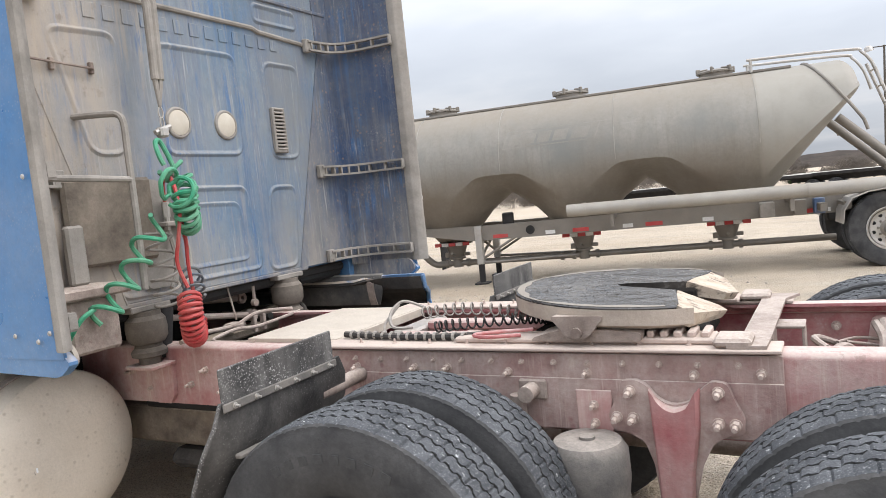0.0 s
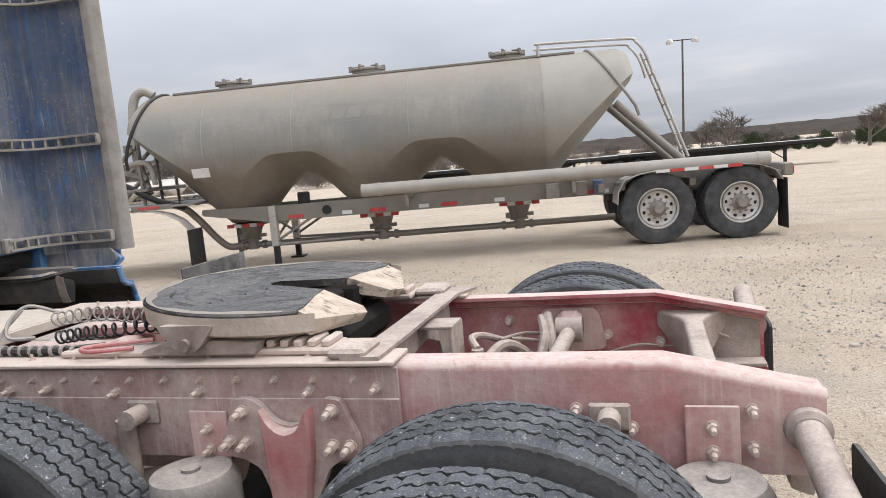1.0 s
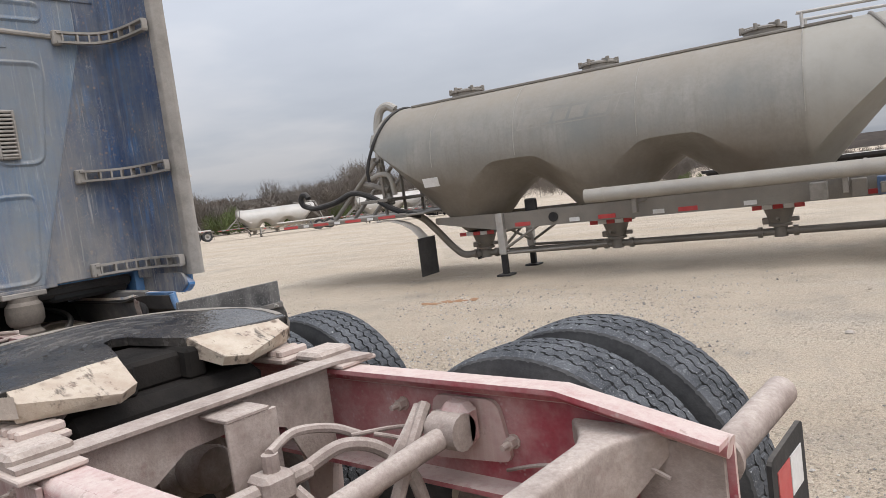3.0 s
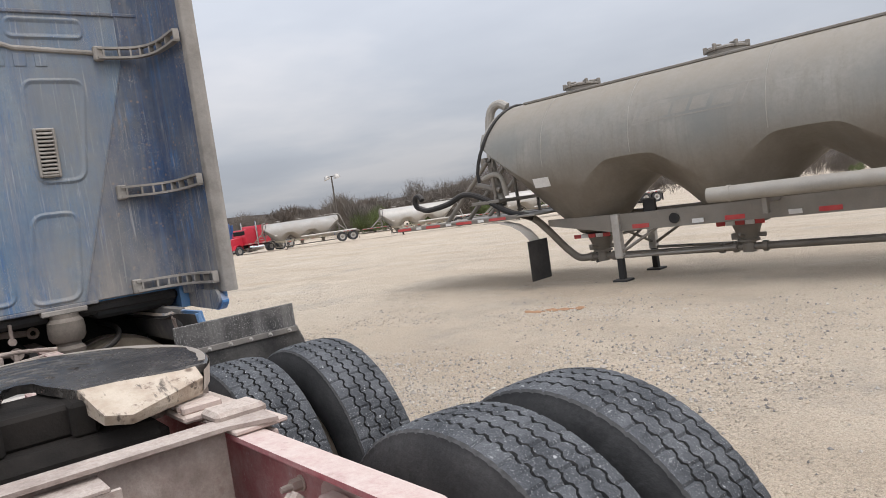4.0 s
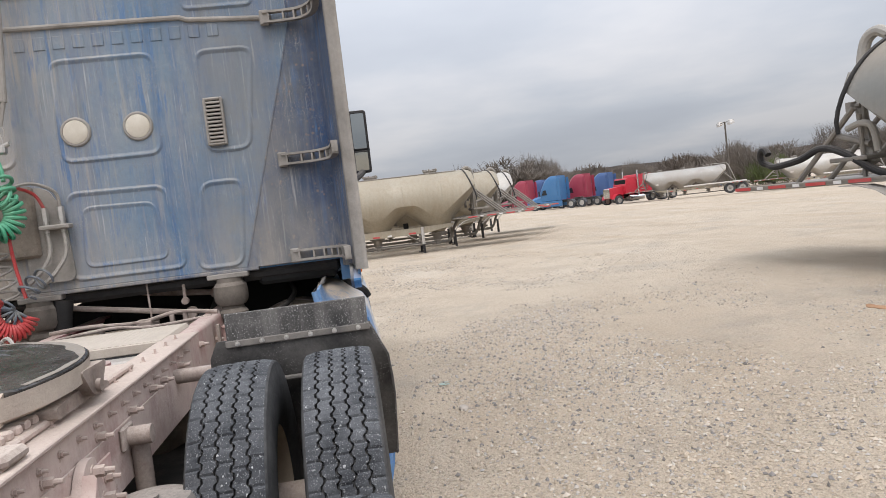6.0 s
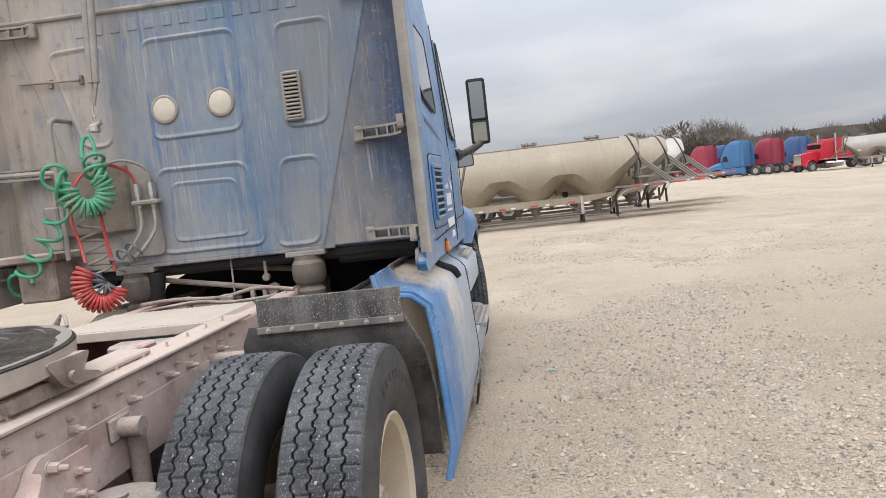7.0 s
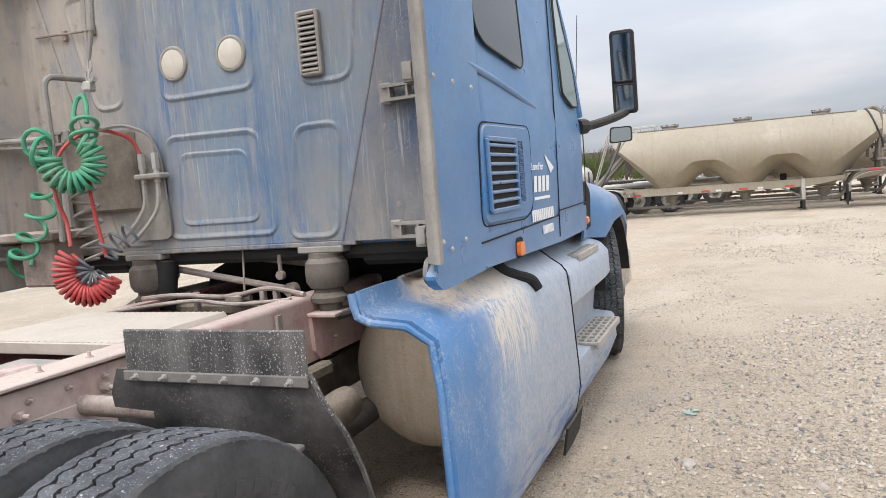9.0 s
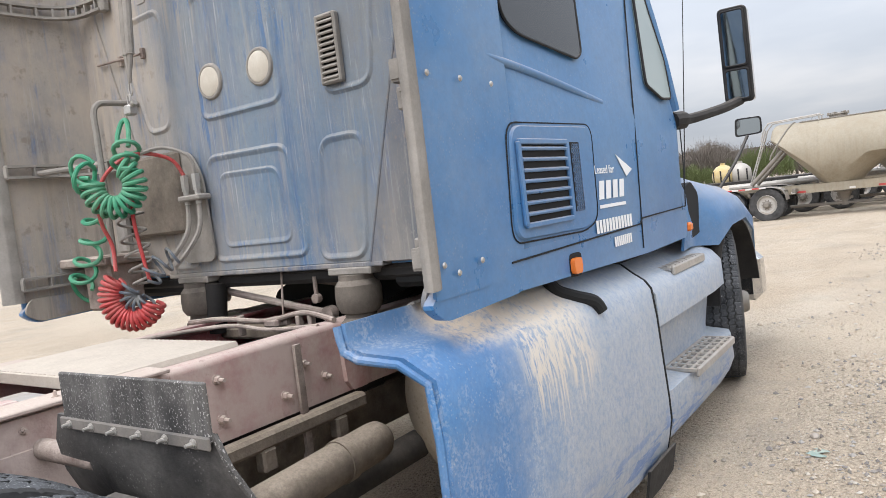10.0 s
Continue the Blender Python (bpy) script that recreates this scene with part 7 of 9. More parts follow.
def hoses():
    # coils hang in one upright plane turned half towards the wall
    E = Vector((-0.7, 0.714, 0))

    def ring(c, r, a0, a1, k=1.0):
        return [Vector(c) + E * (r * math.cos(a)) + Vector((0, 0, k * r * math.sin(a))) for a in [radians(a0 + (a1 - a0) * i / 44) for i in range(45)]]

    def coil(parent, name, mat, axis, r, turns, thick):
        g = Geo()
        g.tube(helix(axis, r, turns, 14), thick, 7)
        return part(name, g, mat, parent)

    hs = thing("air_hose_coil", "green coiled air hose hung behind the cab", "air hose", (0.32, -0.485, 1.5))
    coil(hs, "coil", M_GREEN, ring((0.325, -0.485, 1.668), 0.086, 62, -205, 1.06), 0.043, 15.5, 0.0098)
    coil(hs, "loop", M_GREEN, smooth_path([(0.29, -0.45, 1.72), (0.27, -0.46, 1.79), (0.24, -0.48, 1.84)], 6), 0.050, 2.6, 0.0098)
    coil(hs, "loop", M_GREEN, smooth_path([(0.385, -0.555, 1.70), (0.40, -0.60, 1.735), (0.36, -0.61, 1.76)], 5), 0.062, 1.7, 0.0098)
    g = Geo()
    g.tube(smooth_path([(0.25, -0.46, 1.83), (0.235, -0.468, 1.88), (0.222, -0.485, 1.935), (0.222, -0.503, 1.952), (0.23, -0.525, 1.935), (0.25, -0.53, 1.88), (0.26, -0.52, 1.84)], 5), 0.0105, 8)
    part("hanging_loop", g, M_GREEN, hs)
    coil(hs, "tail", M_GREEN, smooth_path([(0.34, -0.64, 1.60), (0.30, -0.715, 1.50), (0.305, -0.785, 1.405), (0.295, -0.87, 1.32), (0.285, -0.94, 1.25)], 5), 0.050, 4.3, 0.0098)
    g = Geo()
    g.tube(smooth_path([(0.285, -0.955, 1.295), (0.285, -1.01, 1.27), (0.25, -1.04, 1.21), (0.21, -1.03, 1.17), (0.16, -0.97, 1.155)], 5), 0.0095, 7)
    part("tail_end", g, M_GREEN, hs)
    g = Geo()
    g.cyl((0.20, -0.99, 1.15), (0.12, -0.90, 1.155), 0.022, 0.017, 8)
    part("coupling", g, M_DUSTY, hs, "dusty hose coupling")
    hs = thing("air_hose_coil", "red coiled air hose hung behind the cab", "air hose", (0.3, -0.5, 1.1))
    coil(hs, "coil", M_REDH, ring((0.298, -0.505, 1.195), 0.090, 128, 338, 1.12), 0.044, 19, 0.0090)
    for pts in ([(0.335, -0.545, 1.31), (0.32, -0.57, 1.42), (0.35, -0.575, 1.52), (0.36, -0.56, 1.62), (0.32, -0.53, 1.73), (0.22, -0.47, 1.80), (0.10, -0.40, 1.77), (0.06, -0.37, 1.69)],
                [(0.25, -0.44, 1.25), (0.26, -0.46, 1.40), (0.27, -0.465, 1.52), (0.26, -0.47, 1.6)]):
        g = Geo()
        g.tube(smooth_path(pts, 6), 0.0085, 7)
        part("lead", g, M_REDH, hs)
    hs = thing("electric_lead", "blue-grey coiled electric lead behind the cab", "electric lead", (0.3, -0.45, 1.1))
    coil(hs, "coil", M_BLUEH, ring((0.285, -0.485, 1.20), 0.042, 118, 330), 0.036, 7, 0.0065)
    coil(hs, "upper_coil", M_BLUEH, smooth_path([(0.25, -0.44, 1.26), (0.22, -0.41, 1.31), (0.16, -0.37, 1.345)], 5), 0.046, 3.2, 0.0065)
    coil(hs, "rear_coil", M_TRIM, smooth_path([(0.22, -0.57, 1.56), (0.22, -0.56, 1.44), (0.21, -0.55, 1.33), (0.20, -0.54, 1.24)], 5), 0.055, 5, 0.0065)
    # hanging spring tender
    g = Geo()
    top = Vector((0.16, -0.40, 3.05))
    for dy in (-0.018, 0.018):
        g.cyl((0.17, -0.395 + dy, 3.0), (0.20, -0.44 + dy * 0.8, 2.22), 0.020, 0.017, 10)
        g.cyl((0.20, -0.44 + dy * 0.8, 2.22), (0.205, -0.452, 2.10), 0.012, 0.007, 8)
    st = part("hose_tender", g, M_TRIM, truck, "grey spring hose hanger")
    g = Geo()
    g.tube([(0.205, -0.452 + 0.012 * math.cos(a), 2.075 + 0.026 * math.sin(a)) for a in [radians(30 * i) for i in range(12)]], 0.0035, 5, closed=True)
    g.tube([(0.215, -0.46 + 0.010 * math.cos(a), 2.03 + 0.024 * math.sin(a)) for a in [radians(30 * i) for i in range(12)]], 0.0035, 5, closed=True)
    g.cyl((0.21, -0.50, 1.985), (0.215, -0.42, 2.015), 0.012, n=8)
    g.box(0.19, 0.235, -0.485, -0.44, 1.965, 2.01, 0.008)
    part("hook", g, M_ALU, st, "metal hook and chain")
    # junction plate and couplings
    g = Geo()
    g.prism(rpoly([(-0.50, 1.30), (-0.50, 1.80), (-0.36, 1.80), (-0.29, 1.68), (-0.27, 1.30)], 0.05, 4), 0, 0.018, 0.028)
    g.box(0.02, 0.09, -0.40, -0.25, 1.575, 1.60, 0.006)
    jp = part("junction_plate", g, M_TRIM, truck, "dusty hose junction plate")
    for y in (-0.37, -0.29):
        g = Geo()
        g.cyl((0.06, y, 1.56), (0.06, y, 1.66), 0.013, n=8)
        g.cyl((0.06, y, 1.62), (0.06, y, 1.69), 0.018, n=6)
        part("coupling", g, M_ALU, jp)
        g = Geo()
        g.tube(smooth_path([(0.06, y, 1.56), (0.08, y + 0.005, 1.45), (0.12, y - 0.04, 1.36), (0.15, y - 0.10, 1.30)], 5), 0.011, 6)
        part("line", g, M_TRIM, jp)
    g = Geo()
    g.tube(smooth_path([(0.06, -0.29, 1.69), (0.08, -0.30, 1.77), (0.14, -0.38, 1.815), (0.2, -0.46, 1.80)], 5), 0.009, 6)
    part("line", g, M_TRIM, jp)
    # grab rail on the left
    g = Geo()
    g.tube(smooth_path([(0.0, -0.73, 2.072), (0.17, -0.695, 2.062), (0.225, -0.685, 2.05), (0.25, -0.685, 2.01), (0.25, -0.685, 1.9), (0.25, -0.685, 1.6), (0.25, -0.69, 1.33)], 5), 0.014, 8)
    g.cyl((0.25, -0.685, 1.785), (0.30, -1.15, 1.80), 0.013, n=8)
    part("grab_rail", g, M_TRIM, truck, "dusty tube grab rail")
    g = Geo()
    g.box(0.02, 0.05, -0.86, -0.42, 1.44, 1.81, 0.02)
    part("dark_plate", g, M_BOXD, truck, "dark battery cable cover")
    g = Geo()
    g.box(0.03, 0.26, -1.16, -0.755, 1.335, 1.378, 0.008)
    g.box(0.05, 0.22, -1.02, -0.80, 1.12, 1.336, 0.012)
    part("step_box", g, M_DUSTY, truck, "dust-covered step box")
    g = Geo()
    g.box(0.06, 0.10, -0.90, -0.82, 1.378, 1.62, 0.01)
    part("upright", g, M_TRIM, truck)
    g = Geo()
    g.cyl((0.02, -0.98, 2.30), (0.025, -0.62, 2.28), 0.006, n=6)
    for y in (-0.80, -0.62):
        g.box(0.0, 0.02, y - 0.01, y + 0.01, 2.26, 2.31, 0.003)
    part("wire_stay", g, M_DUSTY, truck)


M_BOXD = surf("dark_dusty_plate", (0.10, 0.085, 0.07), (0.16, 0.135, 0.11), 0.8, scale=5, dust=0.4, bump=0.15)
hoses()


# darker copy of the ledge material, shade put into its dust colour
M_LEDGE_SHADE = surf("shaded_dust_ledge", (0.42, 0.33, 0.30), (0.36, 0.245, 0.23), 0.9, scale=6, dust=0.9, top=0.7, dustc=(0.53, 0.46, 0.405), bump=0.35, bscale=50, dscale=6)


def frame_gear():
    # plate crossbar and its web
    g = Geo()
    poly = [(2.46, -0.46), (2.57, -0.46), (2.575, -0.33), (2.585, 0.33), (2.63, 0.44), (2.50, 0.45), (2.50, 0.33), (2.49, -0.33)]
    g.prism(poly, 2, 1.046, 1.056)
    cb = part("cross_bar", g, M_DUSTY_SHADE, truck, "dusty steel cross bar")
    g = Geo()
    g.prism([(-0.34, 1.045), (0.34, 1.045), (0.34, 0.80), (0.24, 0.80), (0.18, 0.92), (0.05, 0.965), (-0.1, 0.96), (-0.2, 0.90), (-0.25, 0.80), (-0.34, 0.80)], 0, 2.535, 2.545)
    part("web", g, M_DUSTY_SHADE, cb)
    g = Geo()
    g.box(2.545, 2.66, -0.06, 0.06, 1.02, 1.03, 0.002)
    g.box(2.648, 2.658, -0.06, 0.08, 0.80, 1.021, 0.002)
    part("valve_bracket", g, M_DUSTY_SHADE, cb)
    g = Geo()
    g.box(2.68, 2.76, -0.05, 0.04, 0.83, 0.90, 0.012)
    g.cyl((2.72, -0.12, 0.865), (2.72, 0.10, 0.865), 0.022, n=10)
    g.cyl((2.72, 0, 0.89), (2.72, 0, 0.94), 0.020, n=10)
    part("brake_valve", g, M_DUSTY_SHADE, truck, "dust-caked brake valve")
    for pts, r in (([(2.72, 0.10, 0.87), (2.76, 0.18, 0.90), (2.80, 0.26, 0.87), (2.86, 0.30, 0.80), (2.9, 0.3, 0.70)], 0.018),
                   ([(2.74, 0.04, 0.84), (2.80, 0.08, 0.78), (2.86, 0.16, 0.80), (2.90, 0.25, 0.90), (2.88, 0.34, 0.955)], 0.018),
                   ([(2.95, 0.10, 0.70), (2.93, 0.18, 0.80), (2.92, 0.26, 0.90), (2.90, 0.34, 0.965)], 0.017),
                   ([(2.72, 0.0, 0.94), (2.68, 0.1, 0.95), (2.70, 0.2, 0.93), (2.75, 0.25, 0.9)], 0.012),
                   ([(2.75, 0.22, 0.91), (2.82, 0.34, 0.90), (2.92, 0.33, 0.89), (2.95, 0.30, 0.87), (2.85, 0.30, 0.885), (2.78, 0.27, 0.9)], 0.006),
                   ([(2.72, -0.12, 0.865), (2.71, -0.22, 0.85), (2.70, -0.32, 0.84)], 0.018)):
        g = Geo()
        g.tube(smooth_path(pts, 6), r, 8)
        part("brake_hose", g, M_DUSTY_SHADE, truck)
    # track rod
    g = Geo()
    g.cyl((2.975, 0.32, 0.905), (2.88, -0.34, 0.80), 0.027, n=14)
    g.cyl((2.93, 0.335, 0.91), (3.02, 0.335, 0.91), 0.045, n=14)
    part("track_rod", g, M_DUSTY_SHADE, truck, "pale dusty steel rod")
    g = Geo()
    g.prism(rpoly([(2.87, 0.97), (3.07, 0.97), (3.1, 0.82), (2.84, 0.80)], 0.03, 3), 1, 0.405, 0.418)
    g.box(2.93, 3.02, 0.34, 0.41, 0.86, 0.97, 0.02)
    part("rod_bracket", g, M_RED, truck)
    # rear cross member, cast with flared ends
    g = Geo()
    rows = []
    for f in range(-10, 11):
        y = 0.405 * f / 10
        k = max(0.0, (abs(y) - 0.27) / 0.135) ** 1.6
        x0, x1 = 3.352 - 0.08 * k, 3.412 + 0.085 * k
        rows.append([(x, y, z) for x, z in rpoly([(x0, 0.80 + 0.09 * k), (x0, 0.952), (x1, 0.952), (x1, 0.775 + 0.12 * k)], 0.016, 3)])
    g.rings(rows)
    cm = part("rear_cross_member", g, M_DUSTY_SHADE, truck, "rounded pale cross member", angle=50)
    for s in (-1, 1):
        g = Geo()
        g.prism(rpoly([(3.42, 0.93), (3.60, 0.93), (3.60, 0.77), (3.42, 0.77)], 0.03, 3), 1, s * 0.40, s * 0.415)
        g.box(3.45, 3.61, s * 0.33, s * 0.40, 0.77, 0.785, 0.003)
        part("tail_plate", g, M_DUSTY_SHADE, cm)
    g = Geo()
    g.prism(rpoly([(3.565, 0.86), (3.61, 0.86), (3.605, 0.66), (3.55, 0.68)], 0.012, 3), 1, -0.34, -0.26)
    part("tow_bracket", g, M_DUSTY_SHADE, cm, "dusty bent bracket")
    g = Geo()
    g.tube(smooth_path([(3.08, 0.405, 0.80), (3.20, 0.395, 0.835), (3.30, 0.39, 0.83), (3.38, 0.36, 0.84), (3.44, 0.37, 0.88), (3.50, 0.38, 0.86)], 5), 0.005, 6)
    part("air_line", g, M_DUSTY_SHADE, cm)
    g = Geo()
    g.lathe([(0.0, 0.0), (0.036, 0.0), (0.036, 0.012), (0.0, 0.012)], (3.403, 0.05, 0.87), (1, 0, 0), 18, closed=False)
    part("plate_eye", g, M_HOLE, cm)
    # mudflap hangers at the tail
    for s in (-1, 1):
        g = Geo()
        g.cyl((3.575, s * 0.426, 0.87 if s < 0 else 0.885), (3.575 if s < 0 else 3.60, s * 0.80, 0.825 if s < 0 else 0.92), 0.036, n=18)
        g.lathe([(0.036, 0.0), (0.052, 0.0), (0.050, 0.02), (0.036, 0.03)], (3.575, s * 0.432, 0.868 if s < 0 else 0.888), (0, s, 0), 18)
        hg = part("flap_hanger", g, M_DUSTY_SHADE, truck, "dusty round hanger tube")
        g = Geo()
        g.prism(rpoly([(s * 0.50, 0.87), (s * 0.74, 0.88), (s * 0.75, 0.55), (s * 0.51, 0.53)], 0.02, 3), 0, 3.645, 3.655)
        part("flap_plate", g, M_BLACK, hg, "black plate with red and white tape")
        g = Geo()
        g.box(3.654, 3.657, s * 0.535, s * 0.62, 0.75, 0.835)
        part("tape", g, M_TAPER, hg)
        g = Geo()
        g.box(3.654, 3.657, s * 0.625, s * 0.71, 0.75, 0.835)
        part("tape", g, M_TAPEW, hg)
    # suspension hangers between the axles
    for s in (-1, 1):
        g = Geo()
        y = s * 0.465
        flange = [(2.14, 0.945), (2.19, 0.948), (2.225, 0.925), (2.24, 0.90), (2.27, 0.878), (2.305, 0.872), (2.345, 0.885), (2.375, 0.92), (2.41, 0.95), (2.455, 0.945), (2.475, 0.89), (2.50, 0.835),
                  (2.495, 0.79), (2.45, 0.785), (2.405, 0.755), (2.37, 0.68), (2.345, 0.58), (2.33, 0.40), (2.24, 0.40), (2.235, 0.58), (2.225, 0.68), (2.20, 0.75), (2.155, 0.775), (2.10, 0.785), (2.09, 0.83), (2.115, 0.88)]
        g.prism(rpoly(flange, 0.012, 2), 1, y - s * 0.012, y + s * 0.012)
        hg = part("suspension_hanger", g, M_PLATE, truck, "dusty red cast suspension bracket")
        g = Geo()
        rib = [(2.225, 0.93), (2.245, 0.895), (2.275, 0.872), (2.305, 0.866), (2.345, 0.88), (2.378, 0.935), (2.372, 0.80), (2.35, 0.68), (2.325, 0.40), (2.245, 0.40), (2.238, 0.68), (2.232, 0.80)]
        g.rings([[(x, y + s * 0.010, z) for x, z in rpoly(rib, 0.012, 2)], [(2.3 + (x - 2.3) * 0.97, y + s * 0.038, z) for x, z in rpoly(rib, 0.012, 2)], [(2.3 + (x - 2.3) * 0.86, y + s * 0.046, z - 0.008) for x, z in rpoly(rib, 0.012, 2)]])
        part("rib", g, M_RED, hg)
        bolts(hg, [(x, y + s * 0.012, z) for x, z in ((2.165, 0.912), (2.118, 0.826), (2.17, 0.825), (2.43, 0.917), (2.425, 0.821), (2.473, 0.82))], (0, s, 0), 0.015, 0.03)
        g = Geo()
        g.lathe([(0.0, 0), (0.035, 0), (0.03, 0.02), (0, 0.02)], (2.275, y + s * 0.045, 0.47), (0, s, 0), 14, closed=False)
        part("pin", g, M_DUSTY_SHADE, hg)
        # air bags
        for x, z, r in ((2.04, 0.775, 0.125), (3.37, 0.80, 0.115)):
            g = Geo()
            prof = [(0.0, 0.012), (0.025, 0.012), (0.025, 0.003), (r * 0.85, 0.0), (r, -0.03), (r * 1.02, -0.12), (r * 0.96, -0.17), (r, -0.22), (r * 0.96, -0.28), (r * 0.75, -0.32), (0.0, -0.33)]
            g.lathe(prof, (x, s * 0.56, z), (0, 0, 1), 28, closed=False)
            part("air_spring", g, M_BAG, truck, "dusty rubber air spring")
            g = Geo()
            g.box(x - 0.06, x + 0.06, s * 0.452, s * 0.459, z - 0.02, z + 0.13, 0.003)
            bolts(truck, [(x, s * 0.459, z + 0.08), (x, s * 0.459, z + 0.02)], (0, s, 0), 0.013, 0.02)
            part("spring_plate", g, M_RED, truck)
        # shock absorber tops and brake pots
        for x in (1.83, 3.14):
            g = Geo()
            g.cyl((x, s * 0.45, 0.90), (x, s * 0.53, 0.90), 0.028, n=12)
            g.cyl((x - 0.05, s * 0.475, 0.885), (x - 0.05, s * 0.475, 0.55), 0.028, n=12)
            g.box(x - 0.05, x + 0.05, s * 0.45, s * 0.465, 0.865, 0.935, 0.006)
            part("shock_absorber", g, M_DUSTY_SHADE, truck)
    # axles, differentials, brakes
    for ax in (AX1, AX2):
        g = Geo()
        g.cyl((ax, -1.0, 0.515), (ax, 1.0, 0.515), 0.075, n=14)
        g.lathe([(0.0, -0.2), (0.12, -0.19), (0.2, -0.1), (0.215, 0.0), (0.2, 0.1), (0.12, 0.2), (0, 0.22)], (ax, 0.05, 0.53), (1, 0, 0), 24, closed=False)
        part("drive_axle", g, M_DUSTY_SHADE, truck, "dust-caked drive axle")
        for s in (-1, 1):
            g = Geo()
            g.lathe([(0.0, -0.08), (0.075, -0.08), (0.085, -0.06), (0.085, 0.06), (0.075, 0.08), (0.0, 0.08)], (ax + 0.18, s * 0.38, 0.60), (1, 0, 0.15), 20, closed=False)
            part("brake_chamber", g, M_DUSTY_SHADE, truck)
            g = Geo()
            g.lathe([(0.0, -0.05), (0.2, -0.05), (0.21, 0.05), (0.0, 0.05)], (ax, s * 0.62, 0.515), (0, 1, 0), 28, closed=False)
            part("brake_drum", g, M_DUSTY_SHADE, truck)
    g = Geo()
    g.cyl((AX1 + 0.2, 0.05, 0.58), (AX2 - 0.2, 0.05, 0.56), 0.045, n=12)
    part("shaft", g, M_DUSTY_SHADE, truck)
    # cross tubes low in the frame
    g = Geo()
    g.box(1.15, 1.45, -0.34, 0.34, 0.78, 0.80, 0.004)
    g.box(1.30, 1.38, -0.34, 0.34, 0.80, 0.98, 0.01)
    part("cross_member", g, M_RED, truck)
    for bx in ((1.1, 1.75, 0.12, 0.2, 0.98, 1.02, 0.008), (1.12, 1.5, -0.2, -0.12, 0.99, 1.03, 0.008)):
        g = Geo()
        g.box(*bx)
        part("brace_bar", g, M_RED, truck)
    # coiled leads lying over the frame
    hs = thing("spring_lead", "coiled steel-grey lead stretched over the frame", "coiled lead", (1.5, -0.2, 1.1))
    g = Geo()
    g.tube(helix(smooth_path([(1.22, -0.10, 1.10), (1.4, -0.12, 1.12), (1.6, -0.14, 1.115), (1.74, -0.16, 1.09)], 5), 0.024, 14, 12), 0.0036, 5)
    part("coil", g, M_TRIM, hs)
    g = Geo()
    g.tube(helix(smooth_path([(1.34, -0.22, 1.065), (1.5, -0.21, 1.08), (1.7, -0.18, 1.09), (1.80, -0.16, 1.085)], 5), 0.021, 17, 12), 0.004, 5)
    part("coil", g, M_BLACK, hs)
    g = Geo()
    g.tube(smooth_path([(1.22, -0.08, 1.12), (1.15, -0.14, 1.16), (1.12, -0.2, 1.12), (1.15, -0.24, 1.07), (1.22, -0.20, 1.06)], 5), 0.007, 6)
    g.tube(smooth_path([(1.14, -0.16, 1.15), (1.10, -0.22, 1.08), (1.13, -0.27, 1.05)], 5), 0.006, 6)
    part("tie", g, M_TRIM, hs)


M_BAG = surf("dusty_air_bag", (0.085, 0.082, 0.08), (0.14, 0.13, 0.12), 0.7, scale=6, dust=0.5, top=0.9, dustc=(0.40, 0.35, 0.305), bump=0.3)
frame_gear()


# ---- far yard ----
B_AT = [(-23.1, 4.43, -90.5, M_TANKB, "cream-stained pneumatic tanker trailer parked in a row"),
        (-26.6, 6.1, -90.0, M_TANKB, "yellowed pneumatic tanker trailer parked behind another"),
        (-30.4, 7.6, -91.5, M_TANKC, "pale pneumatic tanker trailer at the end of a row")]
for x, y, a, mt, lb in B_AT:
    bulk_trailer(lb, Matrix.Translation((x, y, ground_z(x, y))) @ Matrix.Rotation(radians(a), 4, "Z"), mt, detail=False)
for x, y, a, mt, lb in ((-66.8, 33.5, 63.5, M_TANKD, "weathered grey tanker trailer behind a red truck"), (-58.6, 43.1, 60, M_TANKC, "dull white tanker trailer beyond the yard's middle"), (-50.3, 52.1, 58, M_TANKC, "white pneumatic tanker trailer far across the yard"),
                        (-44.9, 56.8, 56, M_TANKC, "bright white tanker trailer far across the yard")):
    bulk_trailer(lb, Matrix.Translation((x, y, ground_z(x, y))) @ Matrix.Rotation(radians(a), 4, "Z"), mt, detail=False)


def far_wheel(g, x, y, r=0.5, w=0.28):
    g.lathe([(r * 0.6, -w / 2), (r * 0.95, -w / 2), (r, -w * 0.35), (r, w * 0.35), (r * 0.95, w / 2), (r * 0.6, w / 2)], (x, y, r), (0, 1, 0), 20)


